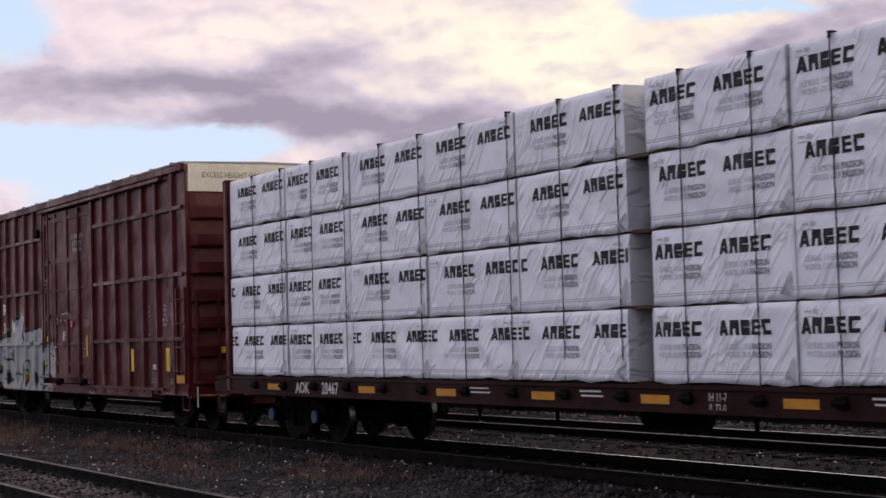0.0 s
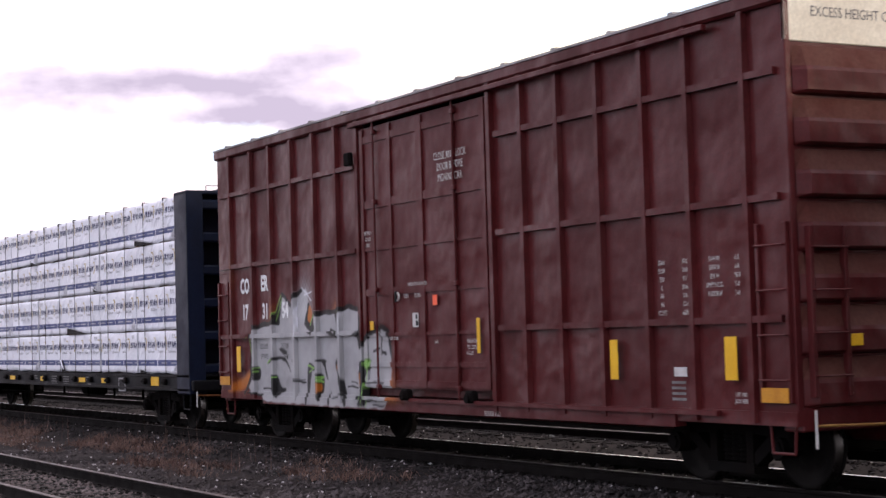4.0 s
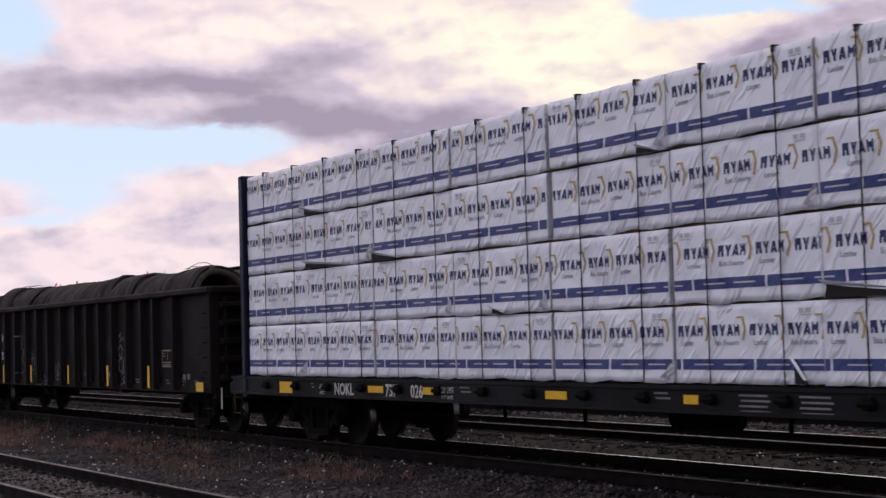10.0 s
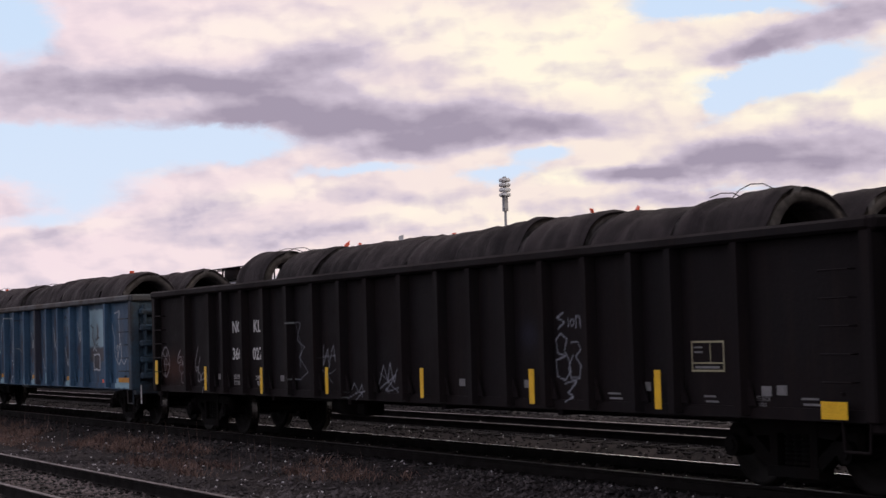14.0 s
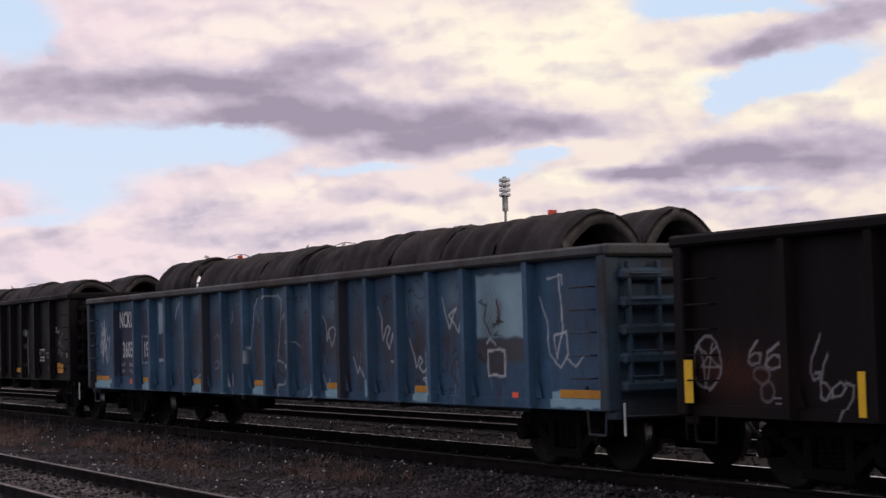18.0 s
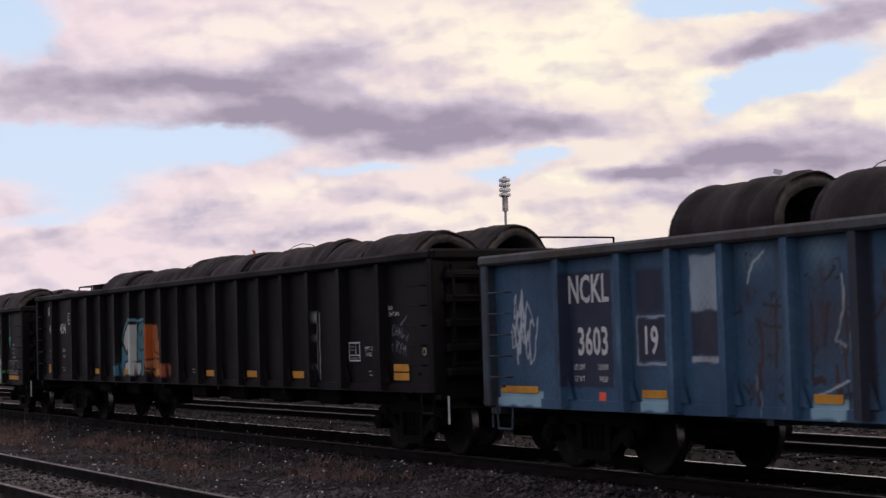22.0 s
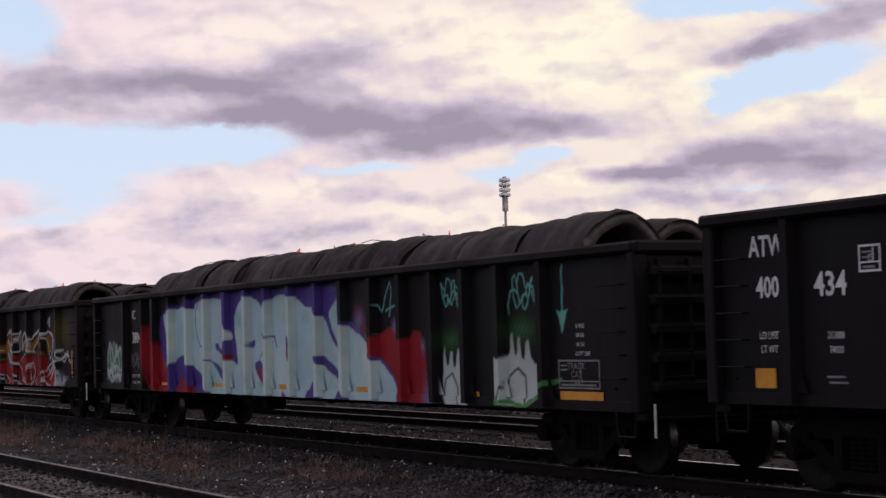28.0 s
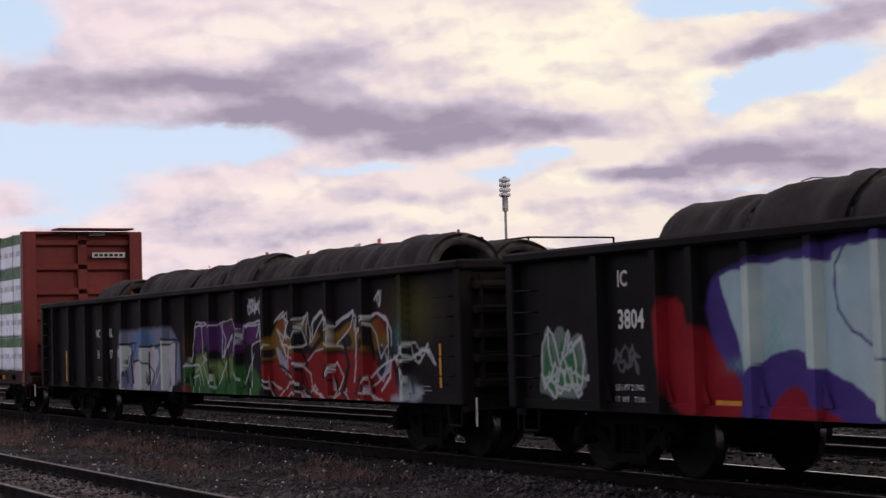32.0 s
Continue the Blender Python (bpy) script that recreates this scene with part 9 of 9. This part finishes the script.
TORN_AT = ((-50.3, 3.70, 1.1, 0.10), (-53.6, 2.87, 0.22, 0.11), (-55.0, 1.975, 1.5, 0.13), (-65.2, 2.845, 0.9, 0.10), (-67.3, 2.84, 1.5, 0.08), (-67.65, 3.695, 0.8, 0.07), (-56.15, 1.14, 0.18, 0.24), (-62.0, 1.98, 0.3, 0.06), (-58.6, 3.70, 0.4, 0.07), (-50.4, 1.14, 0.4, 0.05))
for x_t, z_t, w_t, h_t in TORN_AT:
    torn_wrap(car_c, x_t - MID_C, z_t, w_t, h_t)


# ---- parked tank cars beyond the train ----
def tank_car(x):
    car = thing("tank_car", "pale grey tank car parked with a black railed manway platform", "freight car", "parked tank cars", at=Matrix.Translation((x, TRACKS[3], 0)))
    bm = bmesh.new()
    lathe(bm, [(-6.75, 0.02), (-6.72, 0.5), (-6.6, 0.95), (-6.35, 1.25), (-6.0, 1.40), (-5.6, 1.45), (5.6, 1.45), (6.0, 1.40), (6.35, 1.25), (6.6, 0.95), (6.72, 0.5), (6.75, 0.02)], 40, "x")
    bmesh.ops.translate(bm, verts=bm.verts, vec=(0, 0, 2.36))
    part("tank", bm, TANK, car, "pale grey steel tank", True)
    for p in (-3.6, 0.0, 3.6):
        bm = bmesh.new()
        lathe(bm, [(p - 0.03, 1.45), (p - 0.03, 1.462), (p + 0.03, 1.462), (p + 0.03, 1.45)], 40, "x")
        bmesh.ops.translate(bm, verts=bm.verts, vec=(0, 0, 2.36))
        part("tank_seam", bm, TANK, car, smooth=True)
    bm = bmesh.new()
    cyl(bm, (0.7, 0, 3.7), (0.7, 0, 4.2), 0.38, 24)
    dome = part("manway_drum", bm, BROWN_PLAIN, car, "dark rusty manway drum", True)
    bm = bmesh.new()
    cyl(bm, (0.7, 0, 4.2), (0.7, 0, 4.24), 0.41, 24)
    part("manway_lid", bm, CAST, dome)
    one_box("platform", car, CAST, -1.8, 2.3, -0.6, 0.6, 3.80, 3.84, 0.005, "black grated walkway")
    for s in (-1, 1):
        bm = bmesh.new()
        pipe(bm, [(-1.8, s * 0.27, 4.24), (2.3, s * 0.27, 4.24)], 0.028)
        rail = part("handrail", bm, CAST, car, "black pipe handrail")
        for p in (-1.8, 0.2, 2.3):
            bm = bmesh.new()
            pipe(bm, [(p, s * 0.27, 3.82), (p, s * 0.27, 4.24)], 0.028)
            part("rail_post", bm, CAST, rail)
        bm = bmesh.new()
        pipe(bm, [((2.3 if s > 0 else -1.8), -0.27, 4.24), ((2.3 if s > 0 else -1.8), 0.27, 4.24)], 0.024)
        part("end_rail", bm, CAST, rail)
        e = s * 7.0
        one_box("end_platform", car, CAST, *sorted((e, s * 5.9)), -1.4, 1.4, 0.92, 1.02, 0.01)
        bm = bmesh.new()
        pipe(bm, [(e, -1.2, 1.0), (e, -1.2, 3.95), (e - s * 1.7, -1.2, 3.95), (e - s * 1.7, -1.2, 3.2)], 0.024)
        pipe(bm, [(e, -1.2, 3.95), (e, 1.2, 3.95), (e, 1.2, 1.0)], 0.024)
        part("end_railing", bm, CAST, car, "black brake-end railing")
        add_truck(car, s * 5.2, True)
        for y in (-0.7, 0.7):
            one_box("saddle", car, TANK, s * 5.2 - 0.35, s * 5.2 + 0.35, y - 0.1, y + 0.1, 0.85, 1.5, 0.02)
        ladder(car, s * 1.2, -1.5, 1.0, 3.4, CAST, 7)
    add_underframe(car, 7.0, CAST, 0.62, 0.95)
    add_ends(car, 7.05)
    return car


TANK_CAR = tank_car(-41.2)
for x_p in (-56.4, -71.6):
    copy_thing(TANK_CAR, Matrix.Translation((x_p, TRACKS[3], 0)))


# ---- boxcar ----
BX, BH = -38.24, 7.785
car_b = rolling(thing("boxcar", "oxide-red high-cube boxcar with plug doors and grey graffiti", "freight car", "cars of the freight train"), BX)


def build_boxcar():
    spray = canvas(box_paint())
    sheet, proud = -1.545, -1.615
    door0, door1 = -1.92, 1.92
    for a, b in ((-BH, door0), (door1, BH)):
        plate("side_sheet", car_b, OXIDE if a < 0 else OXIDE_PLAIN, a, b, 0.84, 2.95, sheet, sheet + 0.05, spray if a < 0 else None, 0.015)
        plate("side_sheet", car_b, OXIDE_PLAIN, a, b, 2.95, 5.0, sheet, sheet + 0.05)
    one_box("side_sheet", car_b, OXIDE_PLAIN, -BH, BH, 1.46, 1.52, 0.84, 5.0)
    left = [-7.14, -6.17, -5.35, -4.45, -3.58, -2.74]
    for x in left + [-p for p in left]:
        plate("side_post", car_b, OXIDE if x < 0 else OXIDE_PLAIN, x - 0.038, x + 0.038, 0.74, 4.96, proud, sheet + 0.004, spray if x < 0 else None, 0.019, 0.012)
    edges = [-BH + 0.1] + left + [door0 - 0.12]
    for s in (-1, 1):
        for p, q in zip(edges, edges[1:]):
            a, b = sorted((s * (p + 0.1), s * (q - 0.1)))
            for z in (1.79, 3.01, 4.27):
                plate("side_stiffener", car_b, OXIDE if a < 0 and z < 2 else OXIDE_PLAIN, a - 0.06, b + 0.06, z - 0.036, z + 0.036, proud + 0.006, sheet + 0.004, spray if a < 0 and z < 2 else None, 0.022)
    for s in (-1, 1):
        one_box("corner_post", car_b, OXIDE_PLAIN, *sorted((s * BH, s * (BH - 0.5))), -1.56, -1.49, 0.74, 4.98, 0.01)
        plate("door_post", car_b, OXIDE if s < 0 else OXIDE_PLAIN, *sorted((s * 1.92, s * 2.01)), 0.7, 4.96, -1.618, -1.49, spray if s < 0 else None, 0.018)
        plate("side_sill", car_b, OXIDE if s < 0 else OXIDE_PLAIN, *sorted((s * 2.0, s * BH)), 0.72, 0.86, -1.572, -1.46, spray if s < 0 else None, 0.022)
        one_box("top_plate", car_b, OXIDE_PLAIN, -BH, BH, *sorted((s * 1.63, s * 1.46)), 4.93, 5.10, 0.03)
    plate("centre_side_sill", car_b, OXIDE, -5.8, 5.8, 0.66, 0.80, -1.60, -1.45, spray, 0.022)
    # roof with low transverse ribs
    bm = bmesh.new()
    prof = [(-1.64, 5.08), (-1.64, 5.11), (-0.8, 5.125), (0, 5.14), (0.8, 5.125), (1.64, 5.11), (1.64, 5.08)]
    ends = [[bm.verts.new((x, y, z)) for y, z in prof] for x in (-BH, BH)]
    for i in range(len(prof)):
        j = (i + 1) % len(prof)
        bm.faces.new((ends[0][i], ends[0][j], ends[1][j], ends[1][i]))
    bm.faces.new(ends[0])
    bm.faces.new(ends[1][::-1])
    roof = part("roof", bm, ROOF, car_b, "dull galvanised roof")
    for i in range(13):
        x = -BH + 0.6 + i * (2 * BH - 1.2) / 12
        bm = bmesh.new()
        for s in (-1, 1):
            a, b = sorted((s * 0.02, s * 1.62))
            v = [bm.verts.new((x + dx, y, 5.142 - 0.018 * abs(y) + dz)) for dx in (-0.05, 0.05) for y in (a, b) for dz in (0, 0.03)]
            for q in ((0, 1, 3, 2), (4, 6, 7, 5), (0, 4, 5, 1), (2, 3, 7, 6), (0, 2, 6, 4), (1, 5, 7, 3)):
                bm.faces.new([v[n] for n in q])
        part("roof_rib", bm, ROOF, roof)
    # corrugated ends, the top sheet painted cream
    for s in (-1, 1):
        e = s * BH
        one_box("end_sheet", car_b, OXIDE_PLAIN, *sorted((e - s * 0.02, e - s * 0.08)), -1.5, 1.5, 0.8, 5.0, 0.01)
        cap = one_box("end_cap", car_b, CREAM if s > 0 else OXIDE_PLAIN, *sorted((e, e - s * 0.05)), -1.56, 1.56, 4.55, 5.10, 0.01, "cream-painted top sheet")
        if s > 0:
            me = letters("EXCESS HEIGHT CAR", 0.15, 0.85, 0.0)
            me.transform(Matrix.Rotation(radians(90), 4, "Z"))
            me.materials.clear()
            me.materials.append(GREY_MARK)
            attach("stencil", me, cap, at=Matrix.Translation((e + 0.004, -0.62, 4.86)))
        for i in range(7):
            z = 1.15 + i * 0.52
            bm = bmesh.new()
            arc = [(0.0, -0.255), (0.085, -0.235), (0.115, -0.21), (0.115, -0.01), (0.10, 0.03), (0.03, 0.235), (0.0, 0.245)]
            rows = [[bm.verts.new((e - s * 0.03 + s * u * (1 if abs(y) < 1.4 else 0.2), y, z + w)) for u, w in arc] for y in (-1.47, -1.35, 1.35, 1.47)]
            for p, q in zip(rows, rows[1:]):
                for k in range(len(arc) - 1):
                    # upper slopes take the tan: some dust, and sunlight painted in
                    bm.faces.new((p[k], p[k + 1], q[k + 1], q[k])).material_index = int(k > 3)
            fold = part("end_corrugation", bm, OXIDE_PLAIN, car_b)
            fold.data.materials.append(OXIDE_SUN_DUST)
        one_box("end_sill", car_b, OXIDE_PLAIN, *sorted((e, e - s * 0.3)), -1.5, 1.5, 0.66, 0.92, 0.02)
        ladder(car_b, e - s * 0.28, -1.56, 0.95, 2.75, OXIDE_PLAIN, 4, 0.44)
        ladder(car_b, e + (0.06 if s > 0 else -0.1), -1.18, 1.0, 2.7, OXIDE_PLAIN, 4, 0.44, "y")
        step_iron(car_b, e - s * 0.3, -1.5, 0.74, OXIDE_PLAIN)
        add_truck(car_b, s * 6.1)
    for text, z, size in (("7 OC DS   5 IC DS", 4.17, 0.09), ("2 OC 5062   3 IC 58", 4.06, 0.09), ("38 INCH WHEELS", 3.70, 0.085), ("NO. 24 BRAKE BEAMS", 3.61, 0.085), ("39 INCH M-918 HOSES", 3.09, 0.085)):
        me = letters(text, size, 0.85, 0.003)
        me.transform(Matrix.Rotation(radians(90), 4, "Z"))
        me.materials.clear()
        me.materials.append(WHITE_MARK)
        attach("stencil", me, car_b, at=Matrix.Translation((BH + 0.088, 1.0, z)))
    bm = bmesh.new()
    for z, y0, y1 in ((3.52, 0.55, 1.4), (3.18, 0.5, 1.42), (3.0, 0.62, 1.4)):
        box(bm, BH + 0.086, BH + 0.089, y0, y1, z, z + 0.05)
    tagged(part("small_print", bm, GREY_MARK, car_b), kind="stuff")
    one_box("crossover_step", car_b, POLE, BH + 0.02, BH + 0.3, -0.2, 1.3, 1.12, 1.18, 0.01, "grey end platform")
    # plug door: frame, panels, rods and rails
    door = plate("plug_door", car_b, OXIDE, -1.86, 1.86, 0.98, 4.80, -1.575, -1.46, spray, 0.02, 0, "oxide-red sliding plug door")
    for x, w in ((-1.80, 0.10), (-0.9, 0.08), (0.02, 0.16), (1.0, 0.08), (1.80, 0.10)):
        plate("door_stile", door, OXIDE, x - w / 2, x + w / 2, 1.0, 4.78, -1.605, -1.57, spray, 0.022)
    for z, h in ((1.05, 0.09), (1.32, 0.07), (1.75, 0.05), (2.37, 0.10), (3.0, 0.05), (3.66, 0.12), (4.62, 0.10)):
        plate("door_rail", door, OXIDE, -1.80, 1.80, z - h / 2, z + h / 2, -1.598, -1.57, spray, 0.022)
    for x in (-1.35, 1.05):
        bm = bmesh.new()
        cyl(bm, (x, -1.63, 0.85), (x, -1.63, 4.88), 0.017, 10)
        rod = part("locking_rod", bm, OXIDE_PLAIN, door)
        for z in (1.0, 2.4, 3.68, 4.7):
            bm = bmesh.new()
            box(bm, x - 0.04, x + 0.04, -1.655, -1.58, z - 0.035, z + 0.035, 0.012)
            part("rod_bracket", bm, OXIDE_PLAIN, rod)
    for x in (-0.45, 1.4):
        bm = bmesh.new()
        box(bm, x - 0.1, x + 0.1, -1.70, -1.58, 0.82, 0.98, 0.03)
        cyl(bm, (x, -1.73, 0.88), (x, -1.60, 0.88), 0.06, 12)
        part("door_roller", bm, CAST, door)
    plate("door_track", car_b, OXIDE, -2.1, 6.6, 0.80, 0.85, -1.655, -1.60, spray, 0.022)
    one_box("door_track", car_b, OXIDE_PLAIN, -2.1, 6.6, -1.68, -1.60, 4.84, 4.91, 0.01)
    one_box("door_stop", car_b, CAST, -2.22, -2.02, -1.70, -1.62, 4.28, 4.48, 0.02)
    bm = bmesh.new()
    lathe(bm, [(-1.62, 0.045), (-1.625, 0.06), (-1.615, 0.068), (-1.60, 0.065)], 16, "y")
    gear = part("door_handle", bm, WHITE_MARK, door, at=Matrix.Translation((-0.72, 0, 2.28)))
    bm = bmesh.new()
    box(bm, -0.014, 0.014, -1.65, -1.62, -0.08, 0.08, 0.005)
    part("handle_bar", bm, STRAP, gear)
    # reflectors, labels, stencils
    for x0, x1, z0, z1 in ((-6.88, -6.71, 1.18, 1.62), (1.55, 1.63, 1.47, 1.93), (4.62, 4.77, 1.16, 1.61), (6.73, 6.93, 1.17, 1.62), (-1.60, -1.49, 1.82, 1.95)):
        one_box("reflector", car_b, YELLOW, x0, x1, -1.62, -1.612, z0, z1, 0.002, "yellow reflector strip")
    for x0, x1 in ((-7.69, -7.23), (7.3, 7.72)):
        one_box("reflector", car_b, AMBER, x0, x1, -1.62, -1.612, 0.95, 1.10, 0.002, "dull yellow reflector plate")
    one_box("reflector", car_b, YELLOW, BH + 0.1, BH + 0.108, -0.95, -0.78, 1.5, 1.62, 0.002)
    bars([(0.34, 0.47, 2.13, 2.27)], door, ORANGE_TAG, -1.609, "orange_label")
    bars([(-0.27, -0.09, 1.84, 2.04)], door, WHITE_MARK, -1.609, "white_label")
    bars([(-0.17, -0.10, 1.86, 1.93), (-0.17, -0.12, 1.95, 2.02)], door, STRAP, -1.611)
    for text, x, z, size in (("CO", -6.61, 2.64, 0.35), ("ER", -5.74, 2.66, 0.35), ("17", -6.61, 2.19, 0.35), ("31", -5.72, 2.19, 0.35), ("54", -4.88, 2.19, 0.35)):
        stencil(text, x, sheet - 0.006, z, size, car_b, WHITE_FRESH, 0.75, 0.012)
    for text, z in (("CLOSE AND LOCK", 4.14), ("DOOR BEFORE", 3.99), ("MOVING CAR", 3.84)):
        stencil(text, 0.92, -1.609, z, 0.15, door, WHITE_MARK, 0.72)
    for text, x, z, size in (("OPENING W 12-0 H 12-6", -0.1, 2.44, 0.07), ("OPEN", -0.45, 2.28, 0.08), ("CLOSE", -0.1, 2.28, 0.08), ("DO NOT LUBE DOORS", -0.95, 1.69, 0.06), ("SEAL", 0.42, 1.63, 0.06), ("UNLATCH", 1.4, 1.63, 0.075), ("TO CLOSE", 1.4, 1.55, 0.075), ("DOOR", 1.34, 1.47, 0.075), ("SECURITY", -1.62, 3.24, 0.075), ("DEVICE", -1.62, 3.15, 0.075), ("ONLY", -1.62, 3.06, 0.075)):
        stencil(text, x, -1.609, z, size, door, WHITE_MARK, 0.75)
    stencil("RELEASE ROD", 1.87, -1.606, 0.69, 0.085, car_b, WHITE_MARK, 0.8)
    for i, (a, b) in enumerate((("EXH", "17-0"), ("EXW", "10-8"), ("EW", "9-7"), ("IL", "50-6"), ("IW", "9-6"), ("IH", "13-1"), ("CU FT", "6276"))):
        stencil(a, 5.58, sheet - 0.006, 2.44 - 0.092 * i, 0.075, car_b, WHITE_MARK, 0.75)
        stencil(b, 6.0, sheet - 0.006, 2.44 - 0.092 * i, 0.075, car_b, WHITE_MARK, 0.75)
    for i, (a, b) in enumerate((("EXH W", "6-2"), ("EXW H", "6-0"), ("EW H", "16-9"), ("EMPTY C.G.", "5-0"), ("FLOOR H", "3-8"))):
        stencil(a, 6.52, sheet - 0.006, 2.44 - 0.092 * i, 0.075, car_b, WHITE_MARK, 0.75)
        stencil(b, 6.9, sheet - 0.006, 2.44 - 0.092 * i, 0.075, car_b, WHITE_MARK, 0.75)
    for text, x, z in (("LD LMT", -5.80, 1.61), ("LT WT", -5.80, 1.44), ("213300", -4.92, 1.61), ("72700", -4.9, 1.44)):
        stencil(text, x, sheet - 0.006, z, 0.125, car_b, STRAP, 0.8, 0.008)
    stencil("LIFT AND", 6.9, sheet - 0.006, 1.02, 0.06, car_b, WHITE_MARK, 0.75)
    stencil("JACK HERE", 6.9, sheet - 0.006, 0.95, 0.06, car_b, WHITE_MARK, 0.75)
    bars([(5.75, 5.98, 1.2, 1.3)], car_b, WHITE_MARK, sheet - 0.006, "data_label")
    bars([(5.7, 5.95, 1.12 - 0.06 * i, 1.15 - 0.06 * i) for i in range(4)], car_b, GREY_MARK, sheet - 0.006)
    add_underframe(car_b, BH, OXIDE_PLAIN, 0.5, 0.9)
    one_box("floor", car_b, OXIDE_PLAIN, -BH + 0.1, BH - 0.1, -1.45, 1.45, 0.86, 1.0)
    add_ends(car_b, BH, OCHRE)


build_boxcar()
make_ballast()
make_grass()


def motions():
    """Everything that rolls with the train, the turning wheels and the drifting clouds."""
    times = [2.0 * i for i in range(17)]
    for ob, x, y, z, rx, ry, rz in ROLLING:
        walk(ob, [(t, pose(x + run(t), TRACK_Y + y, z, rx, ry, rz)) for t in times])
    beats = [4 * i / FPS for i in range(241)]
    for ob, dx, first in TURNING:
        walk(ob, [(t, Matrix.Translation((dx, 0, WHEEL_R)) @ Matrix.Rotation(radians(first) + run(t) / WHEEL_R, 4, "Y")) for t in beats])
    walk(SKY, [(0.0, pose(0, 0, 0, 0, 0, 0.12)), (32.0, pose(0, 0, 0, 0, 0, -0.12))])


motions()
